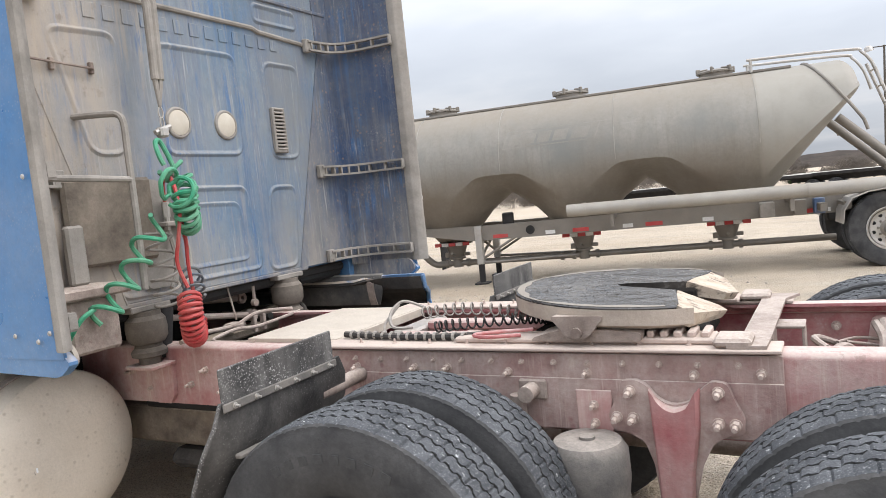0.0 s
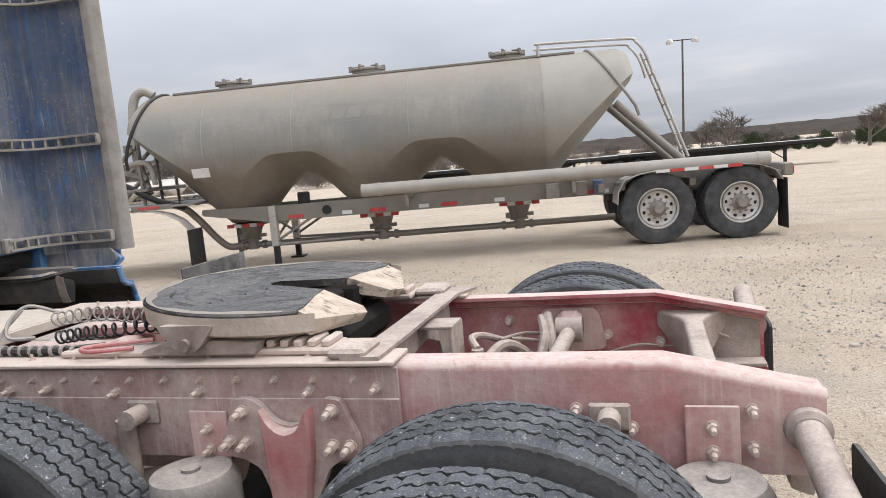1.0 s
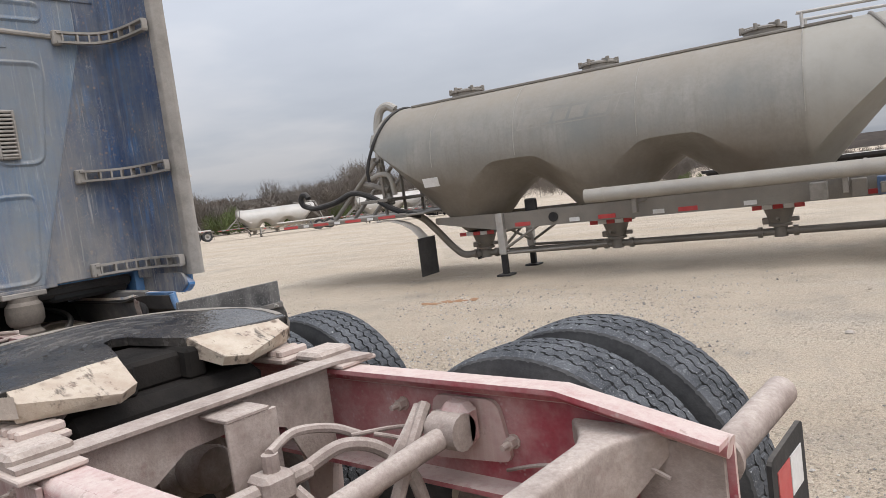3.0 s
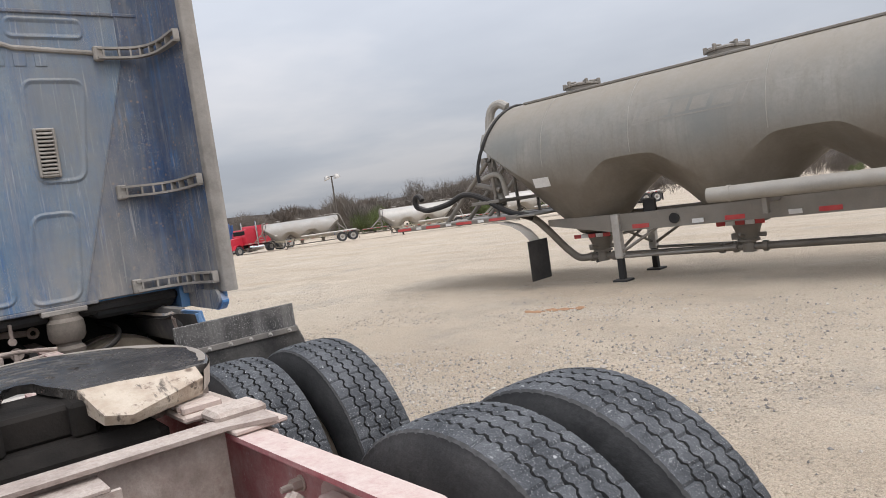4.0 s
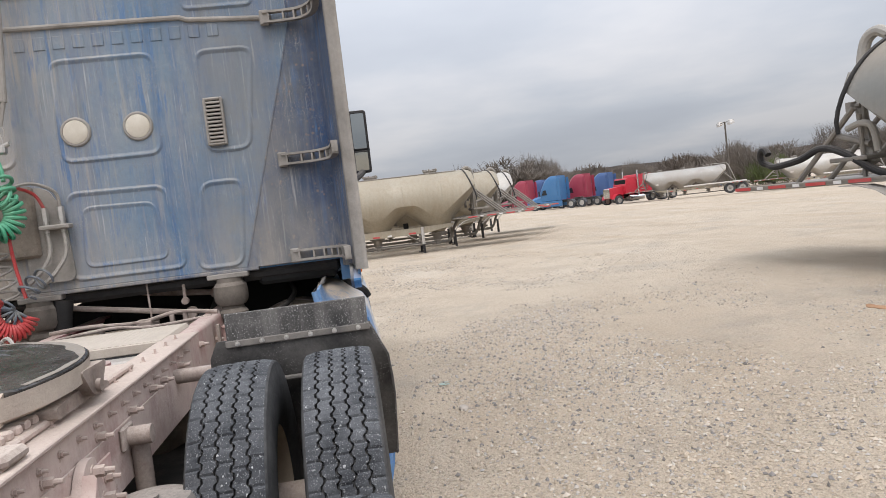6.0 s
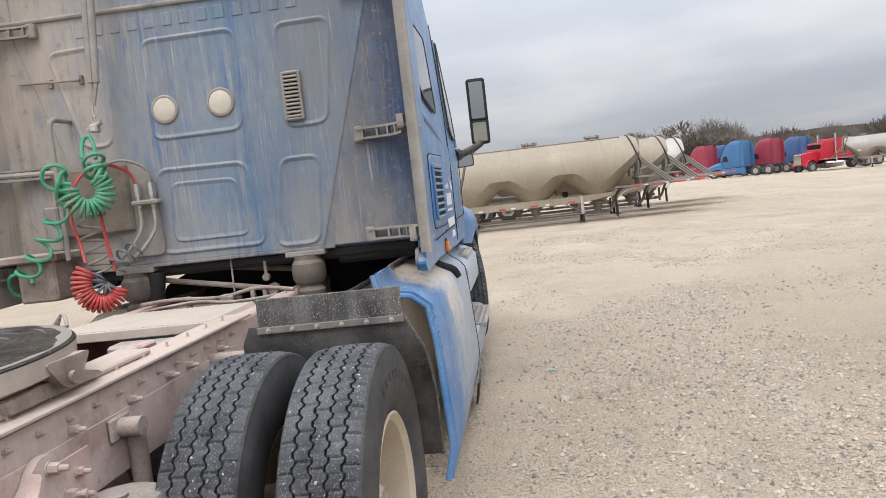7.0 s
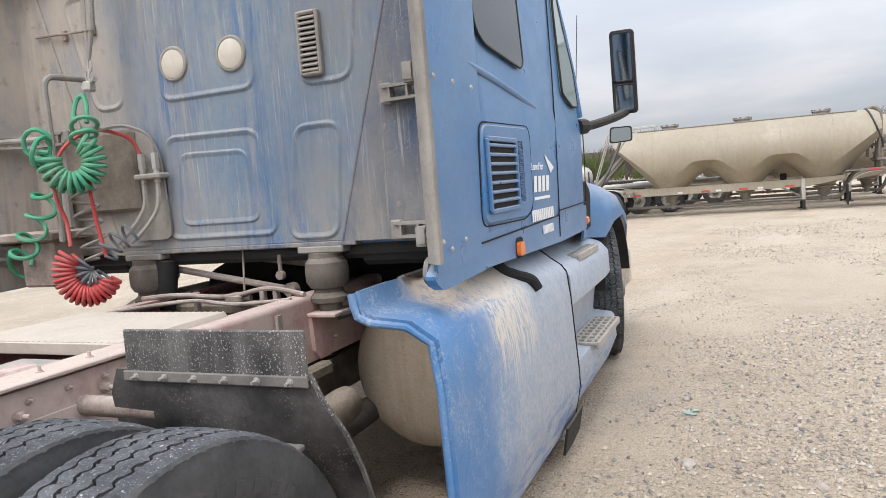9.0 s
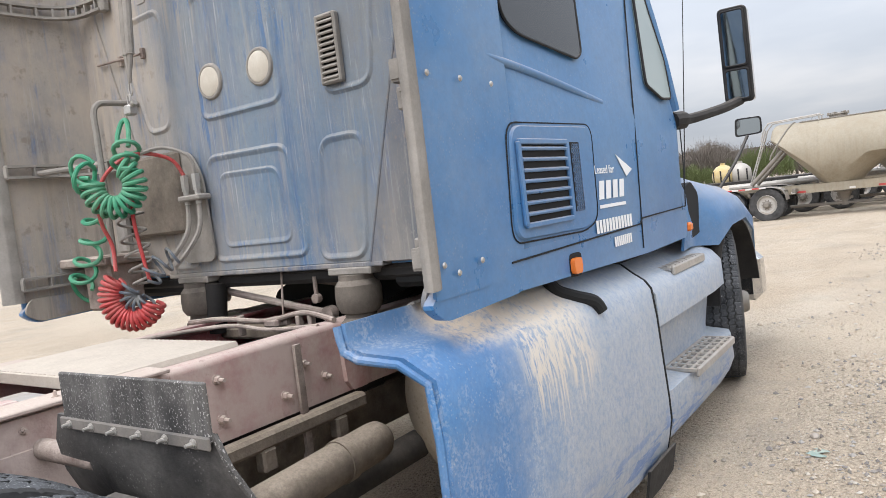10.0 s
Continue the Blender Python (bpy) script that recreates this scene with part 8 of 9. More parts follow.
def parked_tractor(label, m, paint, nose=False, group="parked tractors"):
    """A tractor unit facing -x in its own frame. nose: a long square hood with stacks."""
    t = thing("parked_truck", label, "truck", group=group)
    g = Geo()
    if nose:
        prof = [(-0.1, 1.05), (-0.1, 3.05), (-1.9, 3.05), (-2.0, 2.75), (-2.05, 1.05)]
        g.prism(rpoly(prof, 0.08, 3), 1, -1.12, 1.12)
        g2 = Geo()
        g2.prism(rpoly([(-2.05, 1.05), (-2.05, 2.35), (-2.4, 2.75), (-3.3, 2.75), (-3.55, 2.0), (-3.6, 1.05)], 0.06, 3), 1, -1.02, 1.02)
        part("cab", g2, paint, t)
        g3 = Geo()
        g3.prism(rpoly([(-3.6, 0.75), (-3.6, 1.95), (-5.3, 1.80), (-5.35, 0.75)], 0.08, 3), 1, -0.55, 0.55)
        part("hood", g3, paint, t)
        for s in (-1, 1):
            g4 = Geo()
            g4.sheet([[(-4.6 + 0.62 * math.cos(a), s * yy, 0.55 + 0.62 * math.sin(a)) for a in [radians(10 + 160 * i / 10) for i in range(11)]] for yy in ((0.55, 1.1) if s > 0 else (1.1, 0.55))], 0.02)
            part("fender", g4, paint, t)
            g5 = Geo()
            g5.cyl((-2.0, s * 1.18, 0.9), (-2.0, s * 1.18, 3.5), 0.09, n=10)
            part("exhaust_stack", g5, M_CHROME, t)
            g6 = Geo()
            g6.cyl((-3.2, s * 0.85, 0.65), (-1.2, s * 0.85, 0.65), 0.32, n=16)
            part("fuel_tank", g6, M_CHROME, t)
        g7 = Geo()
        g7.box(-5.42, -5.34, -0.5, 0.5, 0.8, 1.8, 0.03)
        part("radiator_grille", g7, M_CHROME, t)
        g8 = Geo()
        g8.box(-3.5, -3.42, -0.9, 0.9, 2.05, 2.6, 0.02, Matrix.Translation((0, 0, 0)))
        part("windscreen", g8, M_GLASS, t)
        front = -4.6
    else:
        lev = [(1.05, -2.2, 1.15), (1.9, -2.25, 1.2), (2.6, -1.95, 1.18), (3.4, -1.45, 1.14), (3.75, -1.0, 1.08), (3.85, -0.75, 1.0)]
        g.rings([[(x, y, z) for x, y in rpoly([(0, -w), (0, w), (xf, w), (xf - 0.4, w * 0.45), (xf - 0.4, -w * 0.45), (xf, -w)], 0.12, 3)] for z, xf, w in lev])
        g3 = Geo()
        g3.sheet([[(x, y, z) for y, z in sec] for x, sec in ((-2.2, [(-1.15, 0.95), (-1.1, 1.5), (-0.6, 1.8), (0.6, 1.8), (1.1, 1.5), (1.15, 0.95)]), (-3.2, [(-1.2, 0.95), (-1.1, 1.3), (-0.6, 1.6), (0.6, 1.6), (1.1, 1.3), (1.2, 0.95)]), (-4.2, [(-1.0, 0.6), (-0.95, 1.0), (-0.6, 1.25), (0.6, 1.25), (0.95, 1.0), (1.0, 0.6)]))], 0.03)
        part("hood", g3, paint, t)
        for s in (-1, 1):
            g5 = Geo()
            g5.prism(rpoly([(-1.35, 1.75), (-1.5, 2.35), (-1.85, 2.3), (-2.05, 1.75)], 0.05, 2), 1, s * 1.19, s * 1.21)
            part("door_window", g5, M_GLASS, t)
            g6 = Geo()
            g6.box(-2.4, 0.4, s * 0.95, s * 1.2, 0.35, 1.0, 0.06)
            part("side_skirt", g6, paint, t)
            g7 = Geo()
            g7.box(0.0, 0.35, s * 1.14, s * 1.2, 1.1, 3.6, 0.02)
            part("side_fairing", g7, paint, t)
            g8 = Geo()
            g8.box(-2.28, -2.2, s * 1.35, s * 1.55, 1.7, 2.3, 0.03)
            g8.cyl((-2.1, s * 1.15, 1.75), (-2.24, s * 1.4, 1.72), 0.03, n=6)
            part("mirror", g8, M_BLACK, t)
        front = -3.2
    part("sleeper" if nose else "cab", g, paint, t)
    for nm, bx in (("frame_rail", (front - 0.5, 3.6, -0.43, -0.36, 0.76, 1.03, 0.01)), ("frame_rail", (front - 0.5, 3.6, 0.36, 0.43, 0.76, 1.03, 0.01)), ("fifth_wheel", (1.6, 2.4, -0.42, 0.42, 1.05, 1.16, 0.04)), ("cross_member", (3.5, 3.6, -0.42, 0.42, 0.78, 1.0, 0.01))):
        g = Geo()
        g.box(*bx)
        part(nm, g, M_BLACK, t)
    for ax, ys in ((1.5, (-1.08, -0.76, 0.76, 1.08)), (2.85, (-1.08, -0.76, 0.76, 1.08)), (front, (-1.0, 1.0))):
        for y in ys:
            g = Geo()
            far_wheel(g, ax, y)
            part("tyre", g, M_TYRE, t)
            g = Geo()
            g.cyl((ax, y - 0.08, 0.5), (ax, y + 0.08, 0.5), 0.29, n=16)
            part("rim", g, M_ALU, t)
    t.matrix_basis = m
    return t


P_RED = surf("bright_red_paint", (0.50, 0.010, 0.032), (0.45, 0.015, 0.035), 0.4, scale=1, dust=0.08, bump=0.0)
P_DRED = surf("dark_red_paint", (0.27, 0.015, 0.045), (0.31, 0.03, 0.06), 0.45, scale=1, dust=0.08, bump=0.0)
P_LBLUE = surf("light_blue_paint", (0.025, 0.13, 0.30), (0.035, 0.15, 0.32), 0.45, scale=1, dust=0.08, bump=0.0)
P_DBLUE = surf("deep_blue_paint", (0.03, 0.09, 0.24), (0.05, 0.11, 0.26), 0.45, scale=1, dust=0.08, bump=0.0)


def polar(az, d, eye=(4.07, 0.83)):
    return eye[0] + d * math.cos(radians(az)), eye[1] + d * math.sin(radians(az))


for az, d, rot, paint, nose, lb in ((162.7, 84, 46, P_LBLUE, False, "light blue sleeper tractor parked across the yard"),
                                    (165.2, 92, 46, P_DRED, False, "dark red sleeper tractor in a parked row"),
                                    (163.9, 96, 46, P_DBLUE, False, "deep blue tractor in a parked row"),
                                    (160.7, 87, 46, P_DRED, False, "dark red tractor beside a light blue one"),
                                    (159.0, 92, 46, P_DBLUE, False, "deep blue tractor beside a dark red one"),
                                    (156.4, 82, 108, P_RED, True, "bright red long-nosed truck with chrome stacks")):
    x, y = polar(az, d)
    parked_tractor(lb, Matrix.Translation((x, y, ground_z(x, y))) @ Matrix.Rotation(radians(rot), 4, "Z"), paint, nose)


def flatbed(label, m):
    t = thing("flatbed_trailer", label, "flatbed trailer", group="flatbed trailers")
    g = Geo()
    g.box(0, 14.4, -1.25, 1.25, 1.30, 1.38, 0.01)
    part("deck", g, M_WOOD, t, "pale weathered plank deck")
    for s in (-1, 1):
        g = Geo()
        g.prism([(0, 1.30), (0, 1.14), (2.6, 1.10), (3.4, 0.85), (14.2, 0.85), (14.4, 1.3)], 1, s * 0.5 - 0.06, s * 0.5 + 0.06)
        part("frame_rail", g, M_BLACK, t)
        g = Geo()
        g.box(0, 14.4, s * 1.22, s * 1.27, 1.20, 1.385, 0.01)
        part("side_rail", g, M_BLACK, t)
    for s in (-0.9, 0.9):
        g = Geo()
        g.box(2.75, 2.9, s - 0.07, s + 0.07, 0.0, 1.2, 0.01)
        g.cyl((2.85, s, 0.3), (3.8, s * 0.6, 0.95), 0.03, n=6)
        part("landing_leg", g, M_BLACK, t)
    for ax in (11.7, 13.0):
        for y in (-1.05, -0.75, 0.75, 1.05):
            g = Geo()
            far_wheel(g, ax, y)
            part("tyre", g, M_TYRE, t)
    t.matrix_basis = m


M_WOOD = surf("weathered_deck", (0.42, 0.40, 0.37), (0.33, 0.31, 0.28), 0.9, dust=0.3, bump=0.0)
flatbed("long black flatbed trailer with a pale deck", Matrix.Translation((14.9, 47.0, -0.86)) @ Matrix.Rotation(radians(172), 4, "Z"))
flatbed("black flatbed trailer parked behind another flatbed", Matrix.Translation((1.9, 46.4, -0.84)) @ Matrix.Rotation(radians(184), 4, "Z"))


def light_pole(x, y, h, lean):
    t = thing("yard_light", "tall slim yard light pole with two lamp heads", "light pole", group="yard lights")
    g = Geo()
    g.cyl((0, 0, 0), (0, 0, h), 0.16, 0.10, 12)
    part("pole", g, M_POLE, t)
    g = Geo()
    g.cyl((-1.4, 0, h - 0.1), (1.4, 0, h - 0.1), 0.06, n=8)
    part("cross_arm", g, M_POLE, t)
    for s in (-1, 1):
        g = Geo()
        g.lathe([(0.0, 0.16), (0.22, 0.16), (0.38, 0.02), (0.50, -0.36), (0.45, -0.36), (0.0, -0.26)], (s * 1.45, 0, h - 0.06), (0.2 * s, -0.3, 1), 14, closed=False)
        part("lamp_head", g, M_ALU, t)
    t.matrix_basis = Matrix.Translation((x, y, ground_z(x, y))) @ Matrix.Rotation(radians(lean), 4, "Y")


M_POLE = surf("dark_wood_pole", (0.09, 0.08, 0.07), (0.13, 0.115, 0.10), 0.9, bump=0.1)
light_pole(8.35, 88.0, 14.3, 1.8)
x, y = polar(150.4, 104)
light_pole(x, y, 9.2, 0)


# small cylinders on a low trailer beyond the hood
def dome_tanks():
    for k, (az, mt, lb) in enumerate(((-166.6, M_YELLOW, "yellow domed tank on a low trailer"), (-167.8, M_TANKC, "white domed tank on a low trailer"))):
        x, y = polar(az, 34.0, (2.02, 2.36))
        g = Geo()
        g.lathe([(0.0, 0.0), (0.40, 0.0), (0.46, 0.12), (0.46, 0.35), (0.40, 0.55), (0.26, 0.70), (0.1, 0.77), (0.1, 0.85), (0.0, 0.85)], (x, y, 0.98), (0, 0, 1), 24, closed=False)
        t = thing("domed_tank", lb, "tank", (x, y, 1.0), group="domed tanks")
        part("shell", g, mt, t)
        for i in range(8):
            g = Geo()
            a = 2 * math.pi * i / 8
            g.box(-0.01, 0.01, -0.03, 0.03, 0, 0.5, 0, Matrix.Translation((x + 0.465 * math.cos(a), y + 0.465 * math.sin(a), 1.0)) @ Matrix.Rotation(a, 4, "Z"))
            part("strap", g, M_BLACK, t)
    x0, y0 = polar(-168.0, 34.0, (2.02, 2.36))
    t = thing("low_trailer", "low dark trailer carrying domed tanks", "trailer", (x0, y0, 0))
    g = Geo()
    g.box(x0 - 1.2, x0 + 1.2, y0 - 4.0, y0 + 3.0, 0.85, 0.985, 0.02)
    part("deck", g, M_BLACK, t)
    for dy in (0.6, 1.8):
        for dx in (-1.0, 1.0):
            g = Geo()
            g.lathe([(0.3, -0.14), (0.47, -0.14), (0.5, -0.1), (0.5, 0.1), (0.47, 0.14), (0.3, 0.14)], (x0 + dx, y0 + dy, 0.42), (1, 0, 0), 18)
            part("tyre", g, M_TYRE, t)


M_YELLOW = surf("yellow_tank_paint", (0.55, 0.40, 0.14), (0.6, 0.5, 0.3), 0.5, scale=3, dust=0.3, bump=0.0)
dome_tanks()


# ---- trees, woods and hills ----
def bark(name, c):
    return surf(name, c, tuple(v * 0.7 for v in c), 0.95, scale=0.6, bump=0.0)


M_TWIG = bark("winter_twigs", (0.185, 0.16, 0.138))
M_TWIGD = bark("distant_winter_twigs", (0.15, 0.125, 0.105))
M_LEAF = bark("spring_green_twigs", (0.115, 0.14, 0.06))
M_EVERG = bark("dark_evergreen", (0.075, 0.092, 0.055))
M_HILL = surf("wooded_hill", (0.075, 0.060, 0.050), (0.05, 0.042, 0.036), 1.0, scale=0.09, dust=0.0, bump=0.0)


def bare_tree(seed, h):
    rnd = random.Random(seed)
    trunk, twigs = Geo(), Geo()

    def grow(p, d, length, r, depth):
        n = 3
        pts, q = [p.copy()], p.copy()
        dd = d.copy()
        for i in range(n):
            dd = (dd + Vector((rnd.uniform(-1, 1), rnd.uniform(-1, 1), rnd.uniform(-0.5, 0.8))) * 0.16).normalized()
            q = q + dd * (length / n)
            pts.append(q.copy())
        rr = [r * (1 - 0.45 * i / n) for i in range(n + 1)]
        (trunk if depth < 3 else twigs).tube(pts, rr, 6 if depth < 2 else 3)
        if depth >= 5:
            return
        k = rnd.choice((3, 4)) if depth else 5
        for i in range(k):
            f = rnd.uniform(0.45, 1.0)
            base = pts[min(n, int(f * n))]
            side = Vector((rnd.uniform(-1, 1), rnd.uniform(-1, 1), rnd.uniform(-0.1, 0.7))).normalized()
            nd = (dd * 0.75 + side * 0.75).normalized()
            grow(base, nd, length * rnd.uniform(0.55, 0.8), max(0.022, r * 0.52 * rnd.uniform(0.8, 1.1)), depth + 1)

    grow(Vector((0, 0, 0)), Vector((0, 0, 1)), h * 0.36, h * 0.021, 0)
    t = thing("bare_tree", "leafless winter tree with a fine open crown", "tree", group="bare trees")
    part("trunk", trunk, M_TWIG, t, fix=False)
    part("crown", twigs, M_TWIG, t, fix=False)
    return t


TREES = [bare_tree(3, 8.5), bare_tree(11, 9.5), bare_tree(29, 7.5)]
SPOTS = [(83.6, 118, 1.35, (3.24, -2.13)), (85.4, 125, 1.0, (3.24, -2.13)), (82.2, 130, 0.85, (3.24, -2.13)), (80.5, 122, 0.75, (3.24, -2.13)), (74.6, 112, 0.95, (3.24, -2.13)), (88.3, 128, 0.7, (3.24, -2.13)), (92.0, 126, 0.75, (3.24, -2.13)),
         (166.5, 140, 1.65, (4.07, 0.83)), (164.8, 138, 1.6, (4.07, 0.83)), (168.0, 142, 1.5, (4.07, 0.83)), (169.6, 140, 1.4, (4.07, 0.83)), (145.8, 132, 1.25, (4.07, 0.83)), (143.9, 130, 1.2, (4.07, 0.83)), (147.5, 136, 1.0, (4.07, 0.83)), (139.5, 128, 1.35, (4.07, 0.83)), (137.0, 130, 1.3, (4.07, 0.83)), (178.0, 120, 1.25, (2.8, 2.07)), (176.2, 122, 0.9, (2.8, 2.07)), (-171.5, 125, 0.9, (2.0, 2.36))]
for i, (az, d, sc, eye) in enumerate(SPOTS):
    x, y = polar(az, d, eye)
    m = Matrix.Translation((x, y, ground_z(x, y) - 0.1)) @ Matrix.Rotation(i * 2.1, 4, "Z") @ Matrix.Diagonal((sc * 1.45, sc * 1.45, sc, 1))
    if i < 3:
        TREES[i].matrix_basis = m
    else:
        c = copy_thing(TREES[i % 3], Matrix.Identity(4))
        c.matrix_basis = m


def thicket(name, mat, label, spans, count, seed, width=0.05):
    """Bare woods along the yard's edge: many rounded open crowns of thin twig slivers.
    spans: azimuth range, distance range, height, crowns a degree, share of the slivers."""
    rng_ = np.random.default_rng(seed)
    V = []
    for a0, a1, d0, d1, h, per, share in spans:
        crowns = max(2, int((a1 - a0) * per))
        caz = rng_.uniform(a0, a1, crowns)
        cd = rng_.uniform(d0, d1, crowns)
        ch = h * (0.70 + 0.18 * np.sin(caz * 0.9 + seed) + rng_.uniform(-0.18, 0.14, crowns))
        cr = ch * rng_.uniform(0.26, 0.42, crowns)
        n = int(count * share)
        k = rng_.integers(0, crowns, n)
        az, top, rad = np.radians(caz[k]), ch[k], cr[k]
        x, y = 3.5 + cd[k] * np.cos(az), 0.5 + cd[k] * np.sin(az)
        # a point in the crown, denser low down; fine twigs that rise and spread from it
        u = rng_.normal(0, 1, (n, 3))
        u /= np.linalg.norm(u, axis=1)[:, None]
        f = rng_.uniform(0.0, 1.0, n) ** 0.62
        px, py = u[:, 0] * rad * f, u[:, 1] * rad * f
        pz = top * 0.40 + u[:, 2] * top * 0.40 * f
        gz = np.array([ground_z(a, b) for a, b in zip(x, y)])
        p = np.stack([x + px, y + py, pz + gz], 1)
        dirv = np.stack([0.5 * px / rad, 0.5 * py / rad, np.full(n, 1.0)], 1) + rng_.normal(0, 0.55, (n, 3))
        dirv /= np.linalg.norm(dirv, axis=1)[:, None]
        ln = rng_.uniform(0.07, 0.22, n) * top
        side = np.stack([-np.sin(az), np.cos(az), np.zeros(n)], 1) * (rng_.uniform(0.4, 1.4, n) * width)[:, None]
        V.append(np.stack([p - side, p + side, p + dirv * ln[:, None]], 1))
    V = np.concatenate(V).reshape(-1, 3)
    me = bpy.data.meshes.new(name)
    k = len(V) // 3
    me.from_pydata(V.tolist(), [], [(3 * i, 3 * i + 1, 3 * i + 2) for i in range(k)])
    me.materials.append(mat)
    tagged(new(name, me), label, "woods", kind="stuff")


thicket("winter_woods", M_TWIG, "grey-brown leafless woods along the edge of the yard",
        [(100, 132, 128, 150, 8.0, 2.2, 0.14), (131, 142, 128, 146, 13.5, 2.6, 0.14), (141, 150, 130, 150, 11.0, 2.8, 0.13), (149, 163, 150, 175, 9.0, 2.8, 0.15), (162.0, 171, 138, 160, 13.0, 4.2, 0.15), (170, 200, 118, 140, 9.8, 2.6, 0.26), (60, 101, 122, 144, 4.8, 5.0, 0.13)], 520000, 4, 0.027)
thicket("hillside_woods", M_TWIGD, "brown leafless trees along the far ridge",
        [(116, 172, 335, 372, 18.5, 6.0, 0.65), (172, 205, 335, 372, 17.5, 6.0, 0.35)], 300000, 14, 0.19)
thicket("green_scrub", M_LEAF, "greening scrub along the edge of the yard",
        [(134, 150, 126, 135, 6.0, 1.6, 0.35), (163, 170, 134, 140, 5.5, 1.6, 0.2), (180, 200, 112, 120, 6.0, 1.8, 0.35), (96, 112, 122, 130, 2.5, 2.0, 0.1)], 60000, 7, 0.035)
thicket("evergreen_scrub", M_EVERG, "dark evergreen bushes beyond the yard",
        [(78.8, 82.2, 118, 124, 4.4, 4.0, 0.3), (76.8, 78.2, 117, 122, 4.4, 4.0, 0.15), (70.0, 76, 117, 121, 4.0, 2.0, 0.2), (86, 93, 122, 128, 1.6, 2.0, 0.15)], 30000, 9, 0.06)


def hills():
    g = Geo()
    rows = []
    n = 260
    for k in range(n + 1):
        az = 60 + 150 * k / n
        h = 12.5 + 1.6 * math.sin(az * 0.11 + 1.0) + 0.9 * math.sin(az * 0.37)
        if az < 122:
            h *= max(0.06, (az - 97) / 25)
        h = max(h, 4.5) + 0.7 * noise.noise((az * 2.3, 0, 0)) + 0.5 * noise.noise((az * 8.0, 3, 0))
        c, s = math.cos(radians(az)), math.sin(radians(az))
        rows.append([(d * c, d * s, z) for d, z in ((300, -9), (330, h * 0.45 - 3), (370, h - 2), (460, h - 3), (520, -14))])
    g.sheet(rows, 0.5)
    solo("backdrop_hills", g, M_HILL, "low wooded hills on the horizon", "hills", kind="structure")


hills()


# ---- loose stones ----
def pebbles():
    rng_ = np.random.default_rng(12)
    base = np.array([(1, 0, 0), (0, 1, 0), (-1, 0, 0), (0, -1, 0), (0, 0, 1), (0, 0, -1)], float)
    tri = [(0, 1, 4), (1, 2, 4), (2, 3, 4), (3, 0, 4), (1, 0, 5), (2, 1, 5), (3, 2, 5), (0, 3, 5)]
    regions = [((-15, -3.0), (1.1, 5.8), 11000, (0.006, 0.02)), ((-5.0, 1.6), (0.9, 5.0), 12000, (0.005, 0.019)), ((-4, 7), (2.5, 7.5), 8000, (0.006, 0.019)), ((-5, 1.5), (1.3, 4.2), 16000, (0.004, 0.015)), ((-5, 4.2), (1.2, 6.5), 17000, (0.003, 0.016)), ((-12, 7), (3.0, 8.5), 8000, (0.005, 0.018)), ((-16, 2), (1.3, 5), 5000, (0.008, 0.022)), ((2.5, 9), (0.8, 9), 4500, (0.006, 0.02)), ((0.5, 4), (-2.5, 1.0), 1500, (0.006, 0.016))]
    V, F = [], []
    o = 0
    for (x0, x1), (y0, y1), n, (s0, s1) in regions:
        x, y = rng_.uniform(x0, x1, n), rng_.uniform(y0, y1, n)
        # stones gather in drifts
        keep = np.array([noise.noise((a * 0.55, b * 0.55, 5.0)) + 0.35 * noise.noise((a * 2.1, b * 2.1, 1.0)) for a, b in zip(x, y)]) + rng_.uniform(-0.3, 0.3, n) - 0.55 * np.clip(1 - 2 * np.minimum(np.minimum(x - x0, x1 - x), np.minimum(y - y0, y1 - y)) / 1.2, 0, 1) > 0.0
        for a, b in zip(x[keep], y[keep]):
            s = s0 + (s1 - s0) * rng_.random() ** 2.6
            w = base * (s * rng_.uniform(0.6, 1.3, 3)) * rng_.uniform(0.75, 1.25, (6, 1))
            w[:, 2] *= 0.85
            t = rng_.uniform(0, 6.283)
            c, q = math.cos(t), math.sin(t)
            xy = w[:, :2] @ np.array([[c, q], [-q, c]])
            V.append(np.column_stack([xy[:, 0] + a, xy[:, 1] + b, w[:, 2] + s * 0.25]))
            F += [(o + i, o + j, o + k) for i, j, k in tri]
            o += 6
    me = bpy.data.meshes.new("loose_stones")
    me.from_pydata(np.concatenate(V).tolist(), [], F)
    m = bpy.data.materials.new("loose_stone")
    m.use_nodes = True
    nt = m.node_tree
    bs = nt.nodes["Principled BSDF"]
    geo, ramp = nt.nodes.new("ShaderNodeNewGeometry"), nt.nodes.new("ShaderNodeValToRGB")
    e = ramp.color_ramp.elements
    e[0].position, e[0].color = 0.0, (0.17, 0.15, 0.135, 1)
    e[1].position, e[1].color = 1.0, (0.56, 0.515, 0.45, 1)
    for at, c in ((0.16, (0.27, 0.25, 0.23, 1)), (0.4, (0.46, 0.375, 0.28, 1)), (0.62, (0.50, 0.42, 0.325, 1)), (0.74, (0.39, 0.37, 0.345, 1)), (0.86, (0.55, 0.465, 0.365, 1))):
        e.new(at).color = c
    nt.links.new(geo.outputs["Random Per Island"], ramp.inputs[0])
    nt.links.new(ramp.outputs[0], bs.inputs["Base Color"])
    bs.inputs["Roughness"].default_value = 0.95
    me.materials.append(m)
    tagged(new("loose_stones", me), "loose grey and beige stones on the gravel", "stones", kind="stuff")


pebbles()


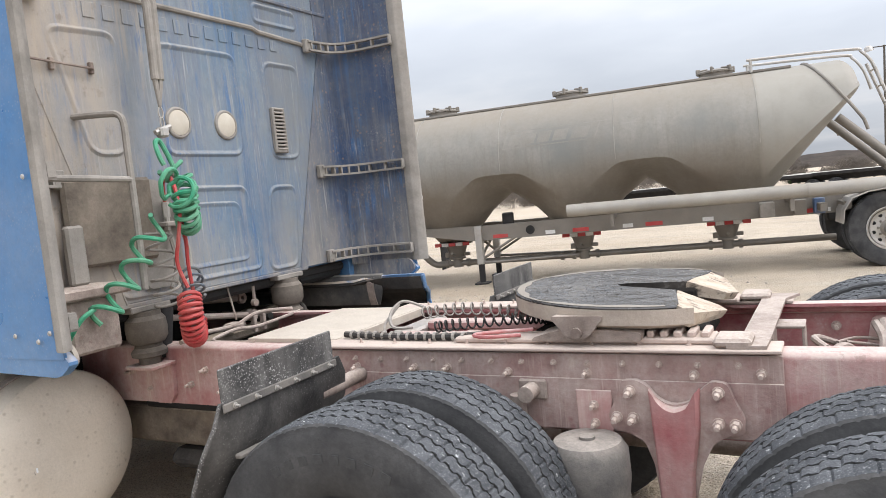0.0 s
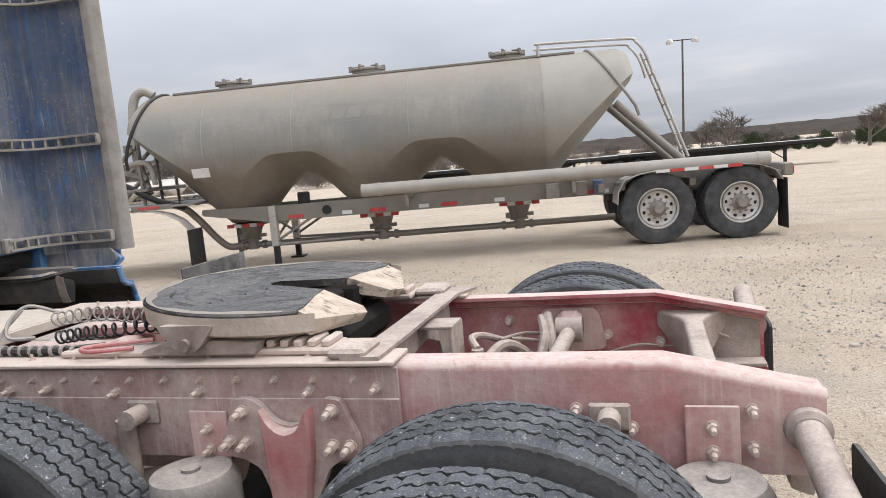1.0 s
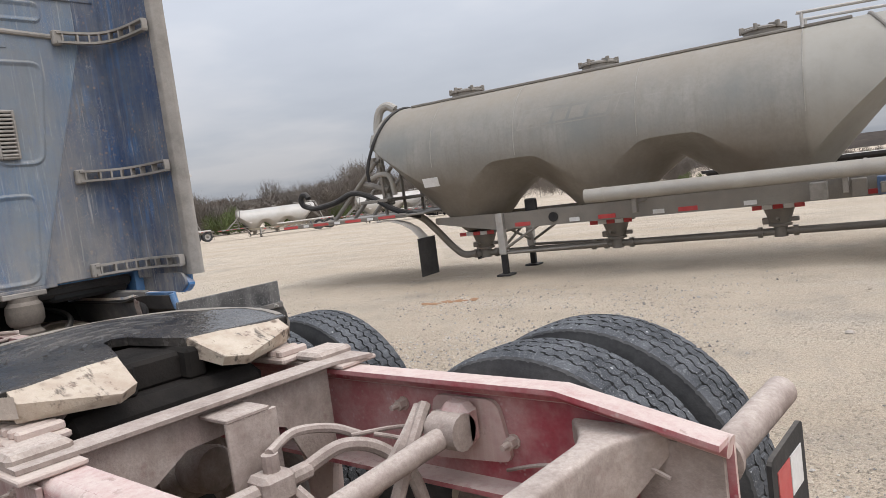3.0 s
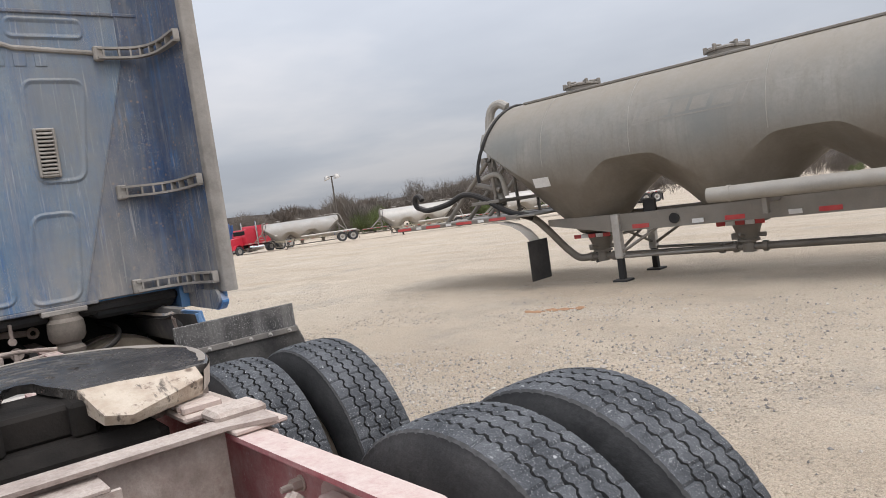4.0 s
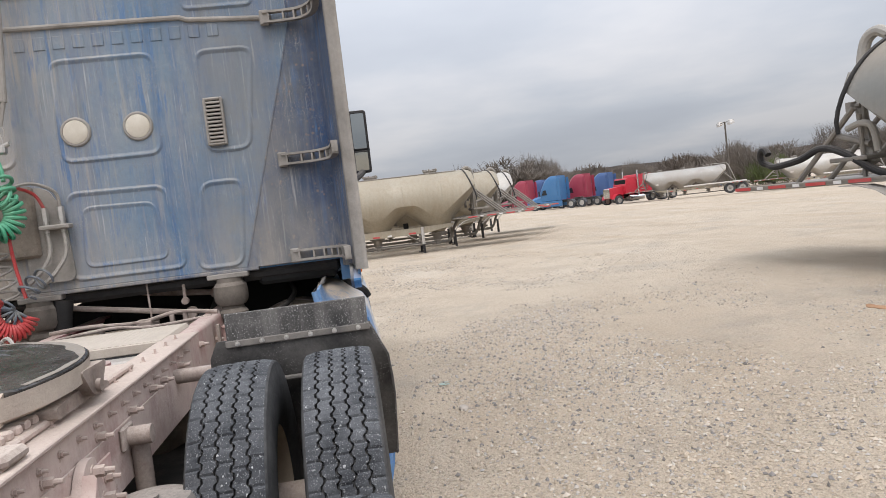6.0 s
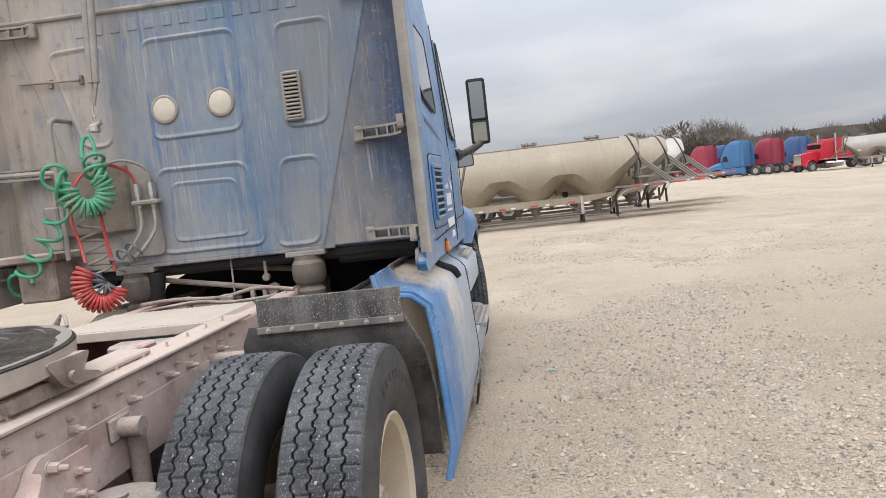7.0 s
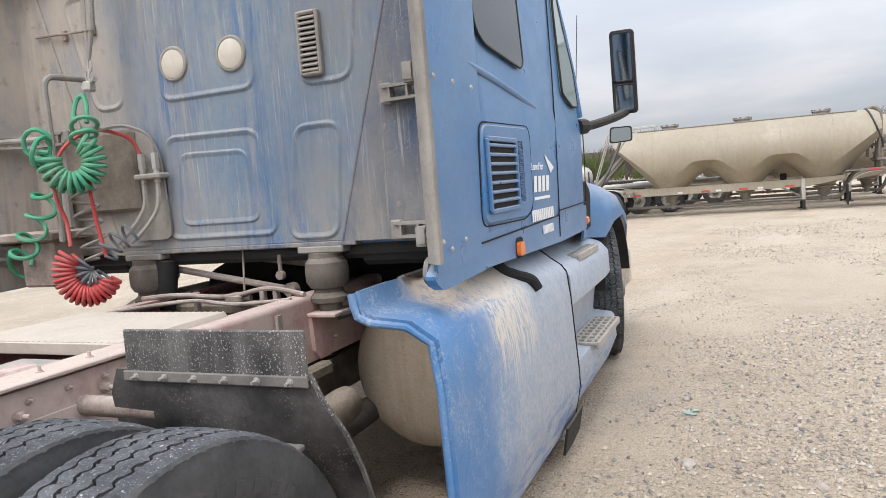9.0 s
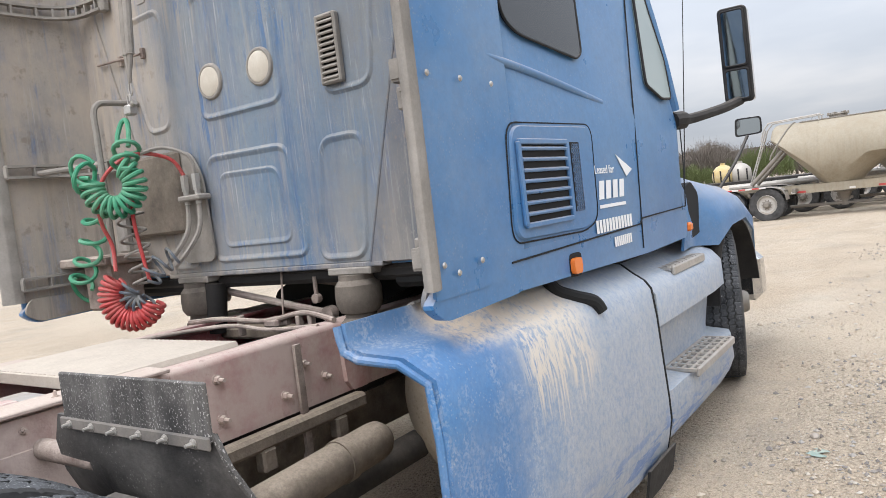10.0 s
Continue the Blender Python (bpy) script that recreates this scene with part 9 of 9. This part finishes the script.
# ---- litter ----
def litter():
    rnd = random.Random(5)
    # crumpled teal scrap by the front wheel
    g = Geo()
    n = 9
    rows = []
    for i in range(n):
        rows.append([(-1.77 + 0.11 * (i / (n - 1) - 0.5) + rnd.uniform(-0.006, 0.006), 1.775 + 0.06 * (j / 5 - 0.5) + 0.02 * math.sin(i) + rnd.uniform(-0.006, 0.006), 0.003 + rnd.uniform(0, 0.008)) for j in range(6)])
    g.sheet(rows, 0.002)
    solo("plastic_scrap", g, surf("teal_plastic", (0.22, 0.38, 0.35), (0.32, 0.42, 0.38), 0.5, dust=0.9, bump=0.1), "crumpled teal plastic scrap on the gravel", "litter")
    # clods of orange clay in front of the tanker trailer
    m = surf("orange_clay", (0.33, 0.185, 0.105), (0.42, 0.27, 0.17), 0.95, scale=14, bump=0.5, bscale=40)
    for k in range(16):
        f = k / 15
        x, y = -2.30 + 0.62 * f + rnd.uniform(-0.05, 0.05), 6.05 + 0.36 * f + rnd.uniform(-0.07, 0.07)
        r = rnd.uniform(0.02, 0.055)
        g = Geo()
        rings = []
        for a, b in ((0.0, -0.2), (0.9, -0.1), (1.0, 0.12), (0.7, 0.4), (0.25, 0.55)):
            rings.append([(x + r * 1.5 * max(a, 0.05) * math.cos(t) * (1 + 0.25 * math.sin(3 * t + k)), y + r * max(a, 0.05) * math.sin(t) * (1 + 0.2 * math.cos(2 * t + k)), r * b * 0.8 + rnd.uniform(0, 0.003)) for t in [math.pi * i / 5 for i in range(10)]])
        g.rings(rings)
        solo("clay_clod", g, m, "orange clay clod lying on the gravel", "clod", group="clay clods")
    # larger stones
    ms = surf("pale_stone", (0.50, 0.45, 0.39), (0.40, 0.35, 0.30), 0.95, scale=20, bump=0.4)
    for x, y, r in ((-0.98, 1.815, 0.045), (-2.01, 1.735, 0.03), (-0.84, 2.38, 0.032), (-0.6, 3.0, 0.03), (0.4, 4.2, 0.035), (1.4, 3.3, 0.03), (-3.1, 3.4, 0.04), (4.6, 3.2, 0.035), (5.4, 4.4, 0.04), (2.9, 5.1, 0.035)):
        g = Geo()
        rings = []
        for a, b in ((0.5, -0.5), (0.95, -0.2), (1.0, 0.2), (0.75, 0.55), (0.3, 0.72)):
            rings.append([(x + r * a * math.cos(t) * rnd.uniform(0.85, 1.2), y + r * 0.75 * a * math.sin(t) * rnd.uniform(0.85, 1.2), r * b * 0.75 + r * 0.15) for t in [math.pi * i / 4 for i in range(8)]])
        g.rings(rings)
        solo("stone", g, ms, "pale angular stone lying on the gravel", "stone", group="larger stones")


litter()
